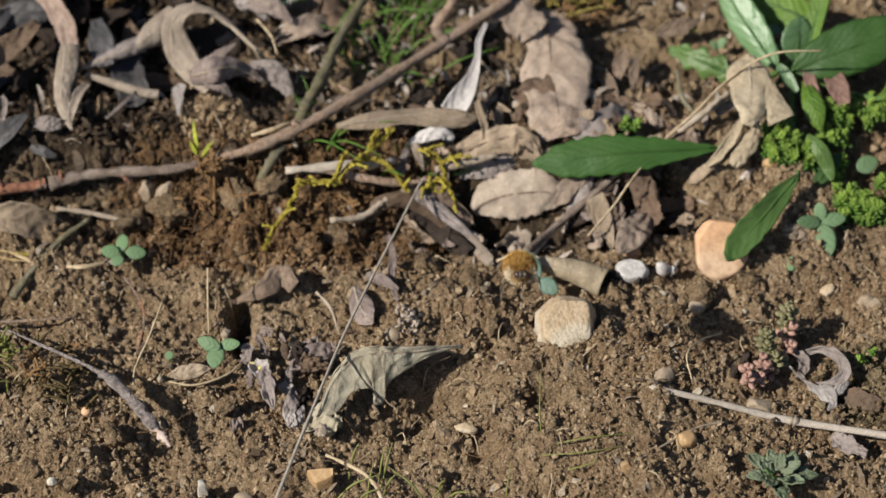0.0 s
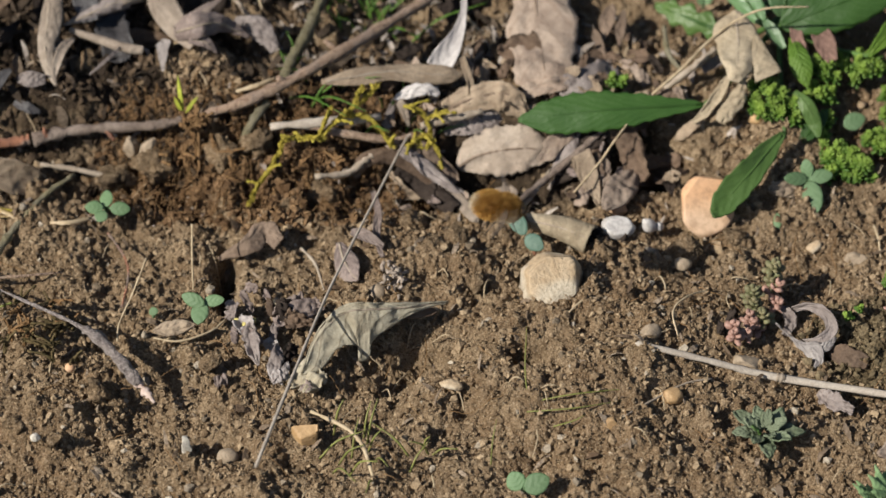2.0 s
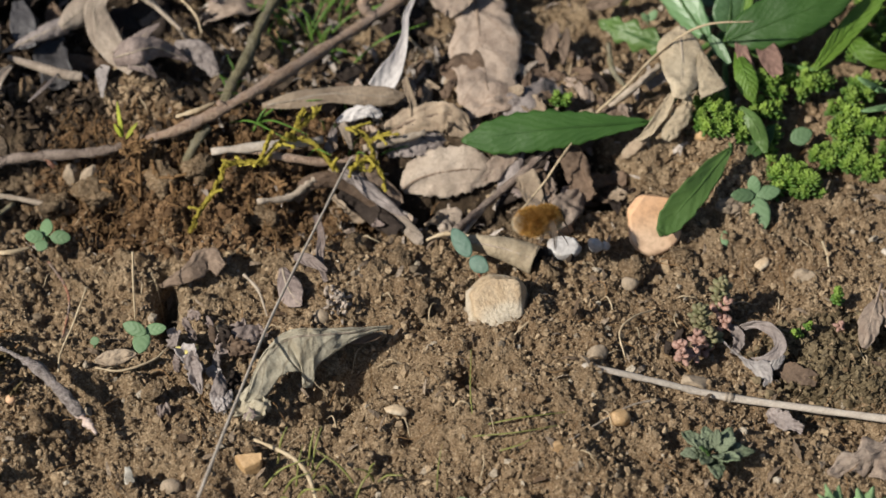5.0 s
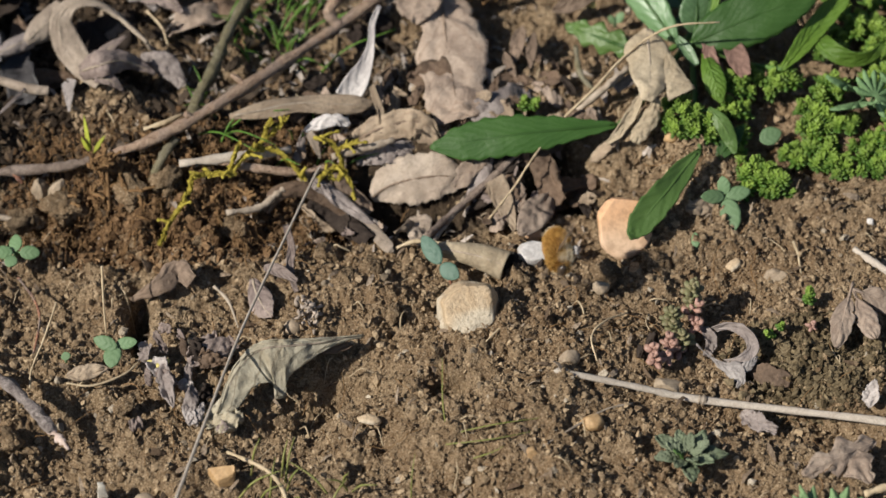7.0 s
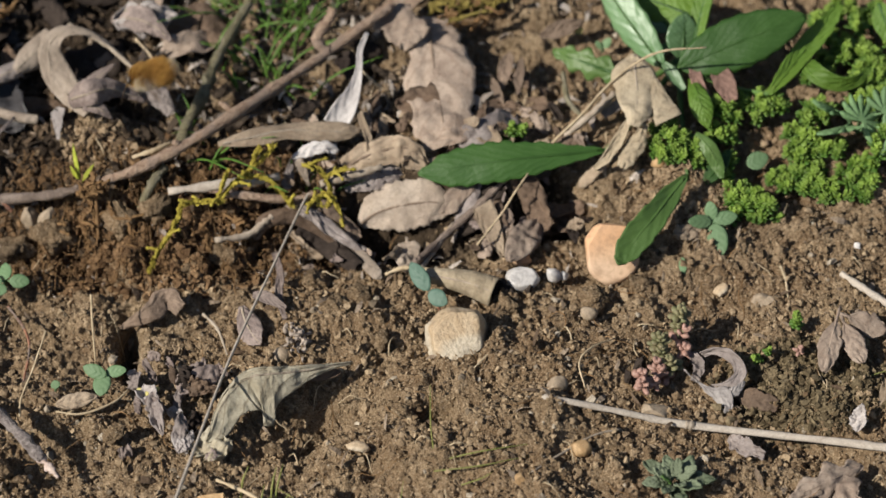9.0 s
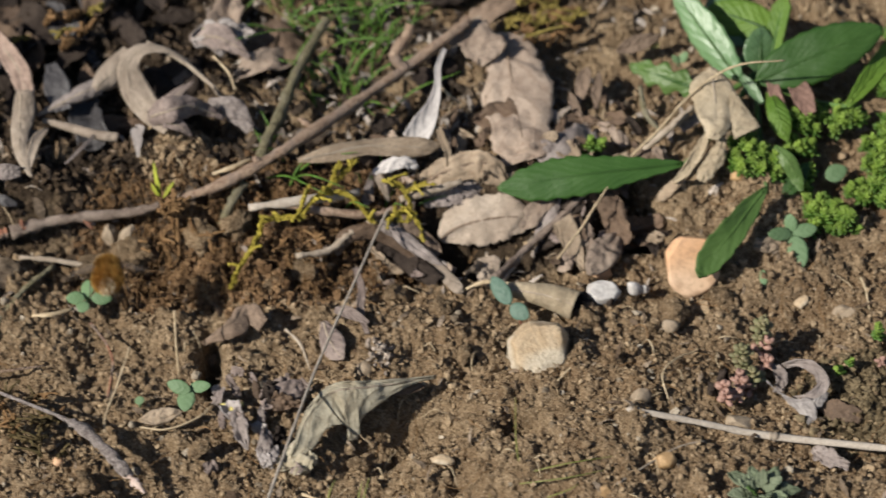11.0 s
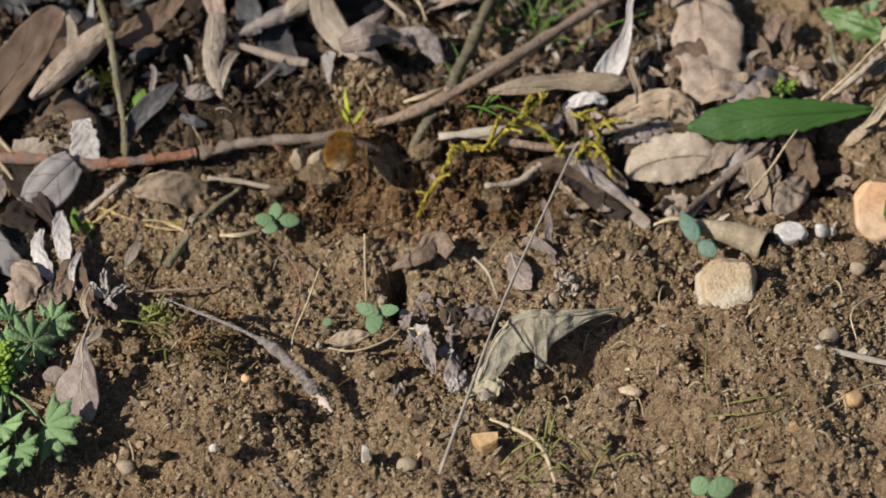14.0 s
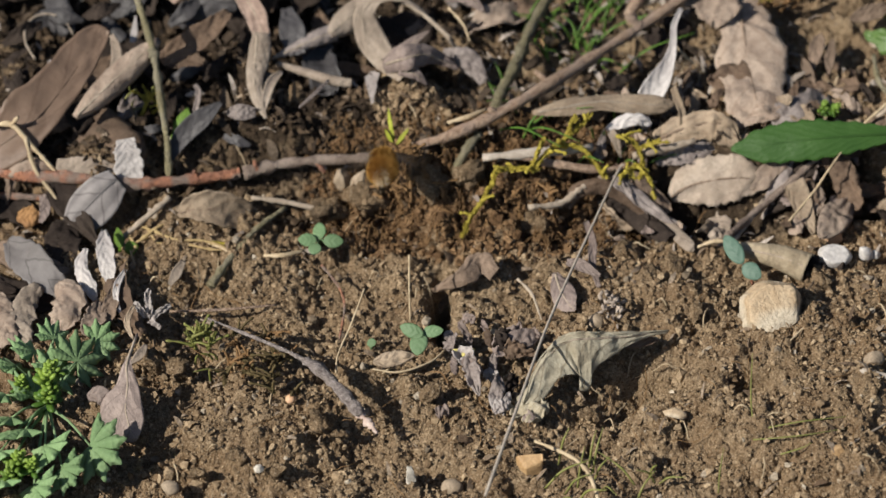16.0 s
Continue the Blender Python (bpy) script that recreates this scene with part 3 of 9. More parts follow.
def leaf(name, base, tip, width, material, label, category="dead leaf", rib=None, stalk=0.0, rib_size=0.0004, thick=0.0003, parent=None, group="", **shape):
    """A leaf as a thing (or, with a parent, as one of its parts) with blade, midrib and stalk."""
    me, spine = blade_mesh("blade", base, tip, width, material, **shape)
    base = np.array(base, float)
    if parent is None:
        ob = root(name, base, label, category, group)
        blade = thicken(under("blade", me, ob), thick)
    else:
        ob = blade = thicken(under(name, me, parent, label, at=base - np.array(parent.location)), thick)
    if rib:
        pts = spine[1:-2:3]
        if stalk:
            d = spine[0] - spine[2]
            pts = [spine[0] + d / (np.linalg.norm(d) + 1e-9) * stalk, *pts]
        under("midrib", tube_mesh("midrib", pts, [rib_size, rib_size * 0.8, rib_size * 0.35], rib, sides=6, steps=3, knobs=0.05), ob)
    return ob


def sheet_mesh(name, stations, material, facing=(0, -0.7, 0.7), curl=0.0, wrinkle=0.03, ragged=0.0, teeth=0, pleats=0, seed=0, rows=32, cols=14, origin=(0, 0, 0)):
    """A leaf blade along a bent midrib. stations: place, the width to either side of the midrib and the lean about it in degrees;
    curl: degrees of arc across the blade (negative: the edges bend away from facing); teeth: how many along each edge."""
    rng = np.random.default_rng(seed + 11)
    o1, o2 = rng.uniform(0, 50, 2)
    way = smooth_line(stations, 8)
    k = np.linspace(0, len(way) - 1, rows + 1)
    way = np.stack([np.interp(k, np.arange(len(way)), way[:, c]) for c in range(way.shape[1])], 1)
    mid = way[:, :3] - np.array(origin, float)
    tang = np.gradient(mid, axis=0)
    tang /= np.linalg.norm(tang, axis=1)[:, None] + 1e-12
    us, vs = np.linspace(0, 1, rows + 1), np.linspace(-1, 1, cols + 1)
    size = float(np.max(way[:, 3] + way[:, 4]))
    length = float(np.sum(np.linalg.norm(np.diff(mid, axis=0), axis=1)))
    gu, gv = np.meshgrid(us * max(1.0, length / size) * 2, vs, indexing="ij")
    crease = value_noise(gu * 2.4 + o2, gv * 2.2 + o1, seed + 5) - 0.5 + 0.5 * (value_noise(gu * 6 + o1, gv * 5 + o2, seed + 6) - 0.5)
    crease = crease + 1.3 * np.abs(value_noise(gu * 1.6 + o1, gv * 1.5 + o2, seed + 8) - 0.5) - 0.3
    edge = [value_noise(us * 9 + o1, us * 0 + q, seed) - 0.5 + 0.6 * (value_noise(us * 26 + o2, us * 0 + q, seed + 1) - 0.5) for q in (0.0, 9.0)]
    face0 = np.array(facing, float)
    verts, uv, faces = [], [], []
    for i in range(rows + 1):
        face = face0 - tang[i] * face0.dot(tang[i])
        face /= np.linalg.norm(face) + 1e-9
        across = np.cross(face, tang[i])
        lean = radians(way[i, 5])
        ax, nn = across * math.cos(lean) + face * math.sin(lean), face * math.cos(lean) - across * math.sin(lean)
        full = max(way[i, 3], way[i, 4], 1e-5)
        for j, v in enumerate(vs):
            half = max(way[i, 3] if v > 0 else way[i, 4], 0.0001)
            if ragged:
                half *= 1 + 0.8 * ragged * float(edge[0 if v < 0 else 1][i]) * abs(v)
            if teeth:
                half *= 1 - 0.13 * abs(v) ** 3 * ((us[i] * teeth + 0.1) % 1.0)
            s = v * half
            bow = radians(curl) * 0.5 / full
            p = mid[i] + (ax * math.sin(s * bow) / bow + nn * (1 - math.cos(s * bow)) / bow if abs(curl) > 1 else ax * s)
            verts.append(p + nn * size * (wrinkle * float(crease[i, j]) + (0.035 * abs(math.sin(v * math.pi * pleats / 2)) if pleats else 0.0)))
            uv.append((us[i], 0.5 + 0.5 * v))
    w = cols + 1
    for i in range(rows):
        for j in range(cols):
            faces.append((i * w + j, i * w + j + 1, (i + 1) * w + j + 1, (i + 1) * w + j))
    return mesh_of(name, verts, faces, material, True, uv), [verts[i * w + cols // 2] for i in range(rows + 1)]


def sheet(name, stations, material, label="", category="dead leaf", rib=None, parent=None, group="", thick=0.0003, rib_size=0.0004, **shape):
    """A leaf with a bent midrib, as a thing or, with a parent, as one of its parts."""
    base = np.array(stations[0][:3])
    me, spine = sheet_mesh("blade", stations, material, origin=base, **shape)
    if parent is None:
        ob = root(name, base, label, category, group)
        thicken(under("blade", me, ob), thick)
    else:
        ob = thicken(under(name, me, parent, label, at=base - np.array(parent.location)), thick)
    if rib:
        under("midrib", tube_mesh("midrib", spine[1:-1:3], [rib_size, rib_size * 0.8, rib_size * 0.35], rib, sides=6, steps=3, knobs=0.05), ob)
    return ob


def twig(name, points, radii, material, label, category="twig", **kw):
    thin = 0.72 if category in ("straw", "grass stalk", "grass") else 0.92
    kw.setdefault("knobs", 0.16)
    me = tube_mesh(name, points, [r * thin for r in radii], material, origin=points[0], **kw)
    ob = new(name, me)
    ob.location = points[0]
    return tagged(ob, label, category)


def stone_mesh(name, size, material, seed, facets=0, lump=0.12, level=4, rough=0.018, cuts=()):
    """A pebble or an angular stone: a ball that is cut by planes and worn."""
    rng = random.Random(seed)
    bm = bmesh.new()
    bmesh.ops.create_icosphere(bm, subdivisions=level, radius=1.0)
    planes = [(Vector(c[:3]).normalized(), c[3]) for c in cuts]
    for _ in range(facets):
        d = Vector((rng.uniform(-1, 1), rng.uniform(-1, 1), rng.uniform(-1, 1))).normalized()
        planes.append((d, rng.uniform(0.55, 0.78)))
    off = Vector((seed * 3.7, seed * 1.3, 0))
    for v in bm.verts:
        p = v.co.copy()
        for d, lim in planes:
            over = p.dot(d) - lim
            if over > 0:
                p -= d * over * 0.94
        p *= 1 + lump * noise.noise(p * 1.3 + off) + 0.4 * lump * noise.noise(p * 4.0 + off) + rough * noise.noise(p * 9.0 + off) + 0.6 * rough * noise.noise(p * 19.0 + off)
        v.co = Vector((p.x * size[0] / 2, p.y * size[1] / 2, p.z * size[2] / 2))
    me = bpy.data.meshes.new(name)
    bm.to_mesh(me)
    bm.free()
    me.materials.append(material)
    me.polygons.foreach_set("use_smooth", np.ones(len(me.polygons), bool))
    return me


def stone(name, at, size, material, label, seed, turn=(0, 0, 0), facets=0, sink=0.3, category="stone", **kw):
    ob = new(name, stone_mesh(name, size, material, seed, facets, **kw))
    ob.matrix_world = pose(at[0], at[1], at[2] + size[2] * (0.5 - sink), *turn)
    return tagged(ob, label, category)


# ---- the ground ----
def graded(lo, hi, step, far):
    core = np.arange(lo, hi + step / 2, step)
    out, d = [], step
    reach = 0.0
    while reach < far:
        d *= 1.22
        reach += d
        out.append(reach)
    out = np.array(out)
    return np.concatenate([(lo - out)[::-1], core, hi + out])


def build_ground():
    xs, ys = graded(-0.170, 0.172, 0.00042, 60), graded(-0.115, 0.140, 0.00045, 60)
    gx, gy = np.meshgrid(xs, ys)
    away = np.maximum(np.maximum(np.abs(gx) - 0.2, np.abs(gy - 0.02) - 0.16), 0)
    fade = np.exp(-away * 6)
    z = surface(gx, gy) * fade
    v = np.stack([gx.ravel(), gy.ravel(), z.ravel()], 1)
    nx, ny = len(xs), len(ys)
    i = (np.arange(ny - 1)[:, None] * nx + np.arange(nx - 1)[None, :]).ravel()
    f = np.stack([i, i + 1, i + nx + 1, i + nx], 1)
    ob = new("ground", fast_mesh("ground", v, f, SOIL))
    tagged(ob, "dry crumbly brown soil with clods and hollows", "soil", kind="structure")


def scatter(name, count, area, sizes, material, label, category, seed, squash=0.8, lift=0.25, jitter=0.25, power=2.5, clear=None, fine=False):
    """Many small lumps joined into one mesh."""
    rng = np.random.default_rng(seed)
    bm = bmesh.new()
    if fine:
        bmesh.ops.create_cone(bm, cap_ends=True, cap_tris=True, segments=4, radius1=1.0, radius2=0.5, depth=1.4)
        bmesh.ops.triangulate(bm, faces=bm.faces[:])
    else:
        bmesh.ops.create_icosphere(bm, subdivisions=1, radius=1.0)
    bm.verts.index_update()
    ball = np.array([v.co for v in bm.verts])
    tri = np.array([[v.index for v in q.verts] for q in bm.faces])
    bm.free()
    x = rng.uniform(area[0], area[1], count)
    y = rng.uniform(area[2], area[3], count)
    if clear is not None:
        keep = rng.uniform(0, 1, count) < clear(x, y)
        x, y = x[keep], y[keep]
    n = len(x)
    s = sizes[0] + (sizes[1] - sizes[0]) * rng.uniform(0, 1, n) ** power
    z = surface(x, y) + s * lift
    q = rng.normal(size=(n, 4))
    q /= np.linalg.norm(q, axis=1)[:, None]
    w, a, b, c = q.T
    R = np.stack([1 - 2 * (b * b + c * c), 2 * (a * b - c * w), 2 * (a * c + b * w), 2 * (a * b + c * w), 1 - 2 * (a * a + c * c),
                  2 * (b * c - a * w), 2 * (a * c - b * w), 2 * (b * c + a * w), 1 - 2 * (a * a + b * b)], 1).reshape(n, 3, 3)
    shape = ball[None] * (1 + jitter * rng.normal(size=(n, len(ball), 1)))
    stretch = rng.uniform(squash, 1.25, (n, 1, 3))
    v = np.einsum("nij,nkj->nki", R, shape * stretch) * s[:, None, None]
    v = v + np.stack([x, y, z], 1)[:, None]
    f = tri[None] + (np.arange(n) * len(ball))[:, None, None]
    ob = new(name, fast_mesh(name, v.reshape(-1, 3), f.reshape(-1, 3), material, False))
    return tagged(ob, label, category, kind="stuff")


build_ground()


# ---- stones and pebbles ----
def stones():
    stone("stone", (0.0326, -0.0353, 0.0040), (0.0208, 0.0200, 0.0175), STONE_TAN, "angular tan stone half sunk in loose soil", 5, (0, 0, 4), 0, 0.30, lump=0.13, rough=0.03,
          cuts=((0.05, -0.72, 0.68, 0.40), (-1, -0.1, 0.1, 0.66), (1, -0.2, 0.25, 0.66), (0.7, -0.6, -0.5, 0.7), (0.15, 0.72, 0.70, 0.70), (-0.65, 0.50, 0.60, 0.66), (0.75, 0.40, 0.50, 0.78), (-0.6, -0.7, -0.3, 0.72)))
    stone("flint", (0.0747, -0.0045, 0.0010), (0.0158, 0.0085, 0.0176), STONE_ORANGE, "smooth orange flint standing behind a green leaf", 9, (-40, 8, 4), 0, 0.26, lump=0.05, rough=0.006, cuts=((-0.05, -1, 0.1, 0.36), (-0.8, -0.2, 0.6, 0.86), (0.1, 0, 1, 0.80), (0.9, 0, 0.35, 0.80), (-1, 0, -0.1, 0.84)))
    stone("pebble", (0.0507, -0.0107, 0.0012), (0.0088, 0.0070, 0.0060), STONE_WHITE, "smooth white oval pebble beside a rolled leaf", 12, (0, 4, 5), 0, 0.3, "pebble", lump=0.16, cuts=((0, -0.3, 1, 0.6),))
    stone("chalk_chip", (0.0589, -0.0098, 0.0007), (0.0040, 0.0030, 0.0058), STONE_WHITE, "small white chalk chip standing on soil", 14, (10, -30, 0), 5, 0.2)
    stone("chalk_chip", (0.0617, -0.0091, 0.0005), (0.0028, 0.0024, 0.0028), STONE_WHITE, "tiny white chalk chip on dark soil", 16, (10, 30, 0), 4, 0.2)
    stone("stone_chip", (0.0510, -0.0022, -0.0007), (0.0058, 0.0030, 0.0060), STONE_ORANGE, "orange stone chip behind a white pebble", 15, (-20, 10, 0), 5, 0.2)
    stone("pebble", (0.0621, -0.0736, 0.0038), (0.0060, 0.0052, 0.0044), STONE_OCHRE, "small ochre pebble lying on soil", 21, (5, 5, -20), 3, 0.25, "pebble")
    stone("stone_chip", (0.0469, -0.0846, 0.0061), (0.0046, 0.0040, 0.0030), STONE_OCHRE, "small ochre stone chip on soil", 22, (5, 15, 40), 4, 0.3)
    stone("stone", (-0.0303, -0.0851, 0.0015), (0.0100, 0.0076, 0.0072), STONE_OCHRE, "angular ochre stone beside a grass tuft", 24, (0, 8, 10), 0, 0.25, lump=0.06, cuts=((-0.35, -0.5, 0.8, 0.30), (1, -0.2, 0.1, 0.45), (-0.9, -0.4, -0.1, 0.62), (0.15, -1, 0.1, 0.42), (0, 0.8, 0.5, 0.45)))
    stone("pebble", (-0.0509, -0.0884, -0.0036), (0.0055, 0.0048, 0.0042), STONE_GREY, "round pale grey pebble on crumbly soil", 27, (0, 0, 0), 0, 0.25, "pebble", lump=0.07)
    stone("chalk_flake", (-0.0613, -0.0880, -0.0006), (0.0038, 0.0022, 0.0062), STONE_PALE, "upright white chalk flake in soil", 29, (-20, 14, 10), 3, 0.2, lump=0.3, cuts=((0.1, -1, 0.2, 0.35), (0.8, 0, 0.6, 0.5), (-0.9, 0, -0.2, 0.5)))
    stone("pebble", (-0.0923, -0.0629, 0.0026), (0.0027, 0.0026, 0.0025), STONE_ORANGE, "tiny round orange pebble on soil", 30, (0, 0, 0), 0, 0.2, "pebble", lump=0.04)
    stone("stone", (0.0825, -0.0600, 0.0019), (0.0085, 0.0065, 0.0060), STONE_GREY, "half buried grey stone beside a dry straw", 33, (10, 20, 30), 5, 0.45)
    stone("pebble", (0.0674, -0.0258, 0.0035), (0.0046, 0.0040, 0.0036), STONE_GREY, "small pale pebble pressed into soil", 35, (0, 10, 0), 2, 0.3, "pebble")
    stone("pebble", (-0.0134, -0.0350, 0.0014), (0.0052, 0.0046, 0.0044), STONE_GREY, "pinkish grey pebble below a seed head", 36, (0, 0, 30), 0, 0.25, "pebble", lump=0.06)
    stone("pebble", (-0.0807, 0.0183, 0.0041), (0.0050, 0.0038, 0.0066), STONE_GREY, "oval grey pebble under a reddish twig", 38, (-20, 10, 0), 3, 0.5, "pebble", lump=0.2)
    stone("pebble", (-0.0766, 0.0162, 0.0046), (0.0040, 0.0036, 0.0080), STONE_GREY, "long grey pebble leaning beside another", 39, (-20, 42, 0), 3, 0.45, "pebble", lump=0.2)
    stone("pebble", (0.0891, 0.0238, 0.0092), (0.0042, 0.0036, 0.0034), STONE_OCHRE, "small tan pebble beside stonecrop", 41, (0, 0, 0), 2, 0.3, "pebble")
    stone("pebble", (-0.0238, 0.0633, 0.0126), (0.0056, 0.0046, 0.0044), STONE_OCHRE, "tan pebble between twigs and grass", 42, (0, 0, 20), 3, 0.25, "pebble")
    stone("pebble", (0.1030, -0.0154, -0.0004), (0.0046, 0.0034, 0.0022), STONE_TAN, "flat tan pebble on crumbly soil", 43, (0, -20, 30), 4, 0.3, "pebble")
    stone("pebble", (0.1148, -0.0213, -0.0006), (0.0055, 0.0046, 0.0040), STONE_GREY, "grey pebble sunk in loose soil", 44, (0, 0, 10), 2, 0.35, "pebble")
    stone("stone", (0.0573, -0.0536, 0.0063), (0.0070, 0.0050, 0.0044), STONE_GREY, "grey stone chip lying on soil", 45, (0, 10, 40), 4, 0.35)
    stone("chalk_chip", (0.1405, -0.0027, 0.0009), (0.0025, 0.0020, 0.0022), STONE_WHITE, "tiny white chalk chip on loose soil", 46, (0, 0, 0), 3, 0.2)
    stone("pebble", (-0.1220, -0.0910, -0.0002), (0.0050, 0.0044, 0.0036), STONE_GREY, "pale pebble among soil crumbs", 47, (0, 0, 0), 2, 0.3, "pebble")
    stone("pebble", (-0.0995, -0.0873, 0.0031), (0.0026, 0.0024, 0.0020), STONE_PALE, "tiny whitish pebble on crumbly soil", 48, (0, 0, 0), 2, 0.3, "pebble")
    stone("pebble", (0.0059, -0.0692, 0.0036), (0.0064, 0.0034, 0.0026), STONE_TAN, "flat pinkish tan pebble in soil", 49, (0, 5, -15), 3, 0.35, "pebble")
    stone("pebble", (0.1132, -0.0197, -0.0006), (0.0050, 0.0040, 0.0036), STONE_GREY, "round grey pebble half in soil", 50, (0, 0, 0), 1, 0.35, "pebble")
    for i, (at, s) in enumerate((
            ((-0.1224, -0.0499, 0.0018), 0.0068), ((-0.1288, -0.0467, 0.0007), 0.0075), ((-0.0848, -0.0700, 0.0021), 0.0080), ((-0.0797, -0.0736, 0.0013), 0.0040), ((-0.0847, 0.0104, -0.0004), 0.0110),
            ((-0.0945, 0.0424, 0.0114), 0.0075), ((0.0461, -0.0204, 0.0016), 0.0070), ((0.0695, -0.0191, 0.0024), 0.0078),
            ((0.0813, -0.0131, 0.0006), 0.0070), ((0.0914, -0.0312, -0.0004), 0.0065), ((-0.1714, 0.0532, 0.0122), 0.0100), ((-0.1746, 0.0631, 0.0118), 0.0085), ((-0.0374, -0.0005, 0.0007), 0.0090),
            ((-0.0468, 0.0150, 0.0091), 0.0110), ((-0.0560, 0.0129, 0.0068), 0.0090), ((-0.0747, 0.0131, 0.0022), 0.0110), ((-0.0283, 0.0056, -0.0010), 0.0085), ((-0.1051, -0.0819, 0.0025), 0.0060), ((-0.1151, -0.0864, 0.0006), 0.0055), ((-0.0949, -0.0872, 0.0020), 0.0050), ((-0.0564, -0.0590, 0.0010), 0.0060),
            ((0.0128, -0.0326, 0.0033), 0.0060), ((0.0009, -0.0189, 0.0021), 0.0080), ((0.0077, -0.0138, 0.0012), 0.0075), ((-0.0037, -0.0050, -0.0012), 0.0080), ((-0.0153, -0.0628, -0.0034), 0.0055))):
        stone("soil_clod", at, (s, s * 0.85, s * 0.55), SOIL, "dry brown soil clod on the ground", 60 + i, (i * 17 % 40, i * 31 % 40, i * 47), 2, 0.4,
              "soil clod", lump=0.5, rough=0.24)


stones()


def dark_crumbs():
    for i, (p, s) in enumerate((((0.0456, -0.0123, 0.0015), 0.0046), ((0.0425, -0.0140, 0.0015), 0.0036), ((0.0478, -0.0151, 0.0016), 0.0030), ((0.0436, -0.0118, 0.0025), 0.0030), ((0.0524, -0.0141, 0.0016), 0.0026), ((0.0796, -0.0434, 0.0018), 0.0046), ((0.0762, -0.0494, 0.0039), 0.0040))):
        stone("leaf_mould_lump", p, (s, s * 0.8, s * 0.6), DEAD_DARK_SHADE, "dark lump of rotten leaf mould", 400 + i, (i * 20, i * 13, i * 50), 2, 0.3, "leaf mould", lump=0.5, rough=0.12)


dark_crumbs()


# ---- twigs, sticks and stalks ----
def twigs():
    fork = twig("twig", [(0.0190, 0.0759, 0.0251), (0.0158, 0.0730, 0.0239), (-0.0023, 0.0585, 0.0206), (-0.0247, 0.0366, 0.0222), (-0.0384, 0.0267, 0.0204), (-0.0513, 0.0216, 0.0172), (-0.0615, 0.0217, 0.0132)],
                [0.0018, 0.0019, 0.0017, 0.0018, 0.0017, 0.0016, 0.0011], BARK, "knotty brown twig lying over leaf litter")
    stub = tube_mesh("spur", [(0.0008, 0.0614, 0.0207), (-0.0020, 0.0633, 0.0241), (0.0016, 0.0672, 0.0275), (0.0029, 0.0692, 0.0299)], [0.0017, 0.0019, 0.0016, 0.0012], BARK, origin=fork.location)
    under("spur", stub, fork)
    under("spur", tube_mesh("spur", [(-0.0242, 0.0366, 0.0222), (-0.0285, 0.0385, 0.0250)], [0.0012, 0.0007], BARK, origin=fork.location), fork)
    under("bud", tube_mesh("bud", [(-0.0391, 0.0266, 0.0204), (-0.0409, 0.0265, 0.0223)], [0.0016, 0.0008], BARK, origin=fork.location), fork)
    red = twig("twig", [(-0.1084, 0.0176, 0.0075), (-0.1122, 0.0166, 0.0074), (-0.1271, 0.0126, 0.0090), (-0.1384, 0.0107, 0.0100), (-0.1498, 0.0120, 0.0110), (-0.1668, 0.0145, 0.0098), (-0.1794, 0.0181, 0.0097)],
               [0.0018, 0.0018, 0.0019, 0.0019, 0.0018, 0.0017, 0.0015], BARK_RED, "reddish brown twig with peeling grey bark")
    under("grey_end", tube_mesh("grey_end", [(-0.0662, 0.0201, 0.0128), (-0.0755, 0.0200, 0.0104), (-0.0939, 0.0204, 0.0086), (-0.1076, 0.0178, 0.0075)], [0.0012, 0.0016, 0.0017, 0.0018], BARK_DULL, knobs=0.16, origin=red.location), red, "dull grey brown bark")
    for a, b in (((-0.1038, 0.0181, 0.0082), (-0.1044, 0.0187, 0.0109)), ((-0.1196, 0.0140, 0.0085), (-0.1206, 0.0146, 0.0112)), ((-0.0877, 0.0199, 0.0093), (-0.0855, 0.0185, 0.0065))):
        under("bud", tube_mesh("bud", [a, b], [0.0011, 0.0005], BARK_RED, origin=red.location), red)
    twig("twig", [(-0.1764, 0.0130, 0.0041), (-0.1686, 0.0117, 0.0047), (-0.1569, 0.0098, 0.0056)], [0.0011, 0.0012, 0.0009], BARK_RED, "short reddish twig under dead leaves")
    twig("twig", [(-0.0207, 0.0819, 0.0219), (-0.0230, 0.0770, 0.0210), (-0.0291, 0.0617, 0.0208), (-0.0342, 0.0462, 0.0190), (-0.0372, 0.0388, 0.0184), (-0.0396, 0.0304, 0.0174)], [0.0017, 0.0017, 0.0018, 0.0018, 0.0018, 0.0014],
         BARK_LICHEN, "olive grey twig crusted with lichen")
    twig("twig", [(-0.0435, 0.0238, 0.0159), (-0.0471, 0.0191, 0.0141), (-0.0504, 0.0145, 0.0095)], [0.0014, 0.0016, 0.0013], BARK_LICHEN, "broken olive grey twig end in soil")
    old = twig("twig", [(-0.1151, -0.0355, 0.0054), (-0.1012, -0.0476, 0.0099), (-0.0915, -0.0533, 0.0098), (-0.0855, -0.0583, 0.0099), (-0.0797, -0.0641, 0.0084), (-0.0739, -0.0704, 0.0051)], [0.0004, 0.0006, 0.0007, 0.0017, 0.0018, 0.0015],
               CHARRED, "dark weathered twig with a broken end", knobs=0.2)
    under("broken_end", tube_mesh("broken_end", [(-0.0742, -0.0699, 0.0052), (-0.0717, -0.0731, 0.0045), (-0.0698, -0.0756, 0.0039)], [0.0016, 0.0013, 0.0004], BROKEN, knobs=0.35, steps=5, origin=old.location), old, "pale pink splintered wood")
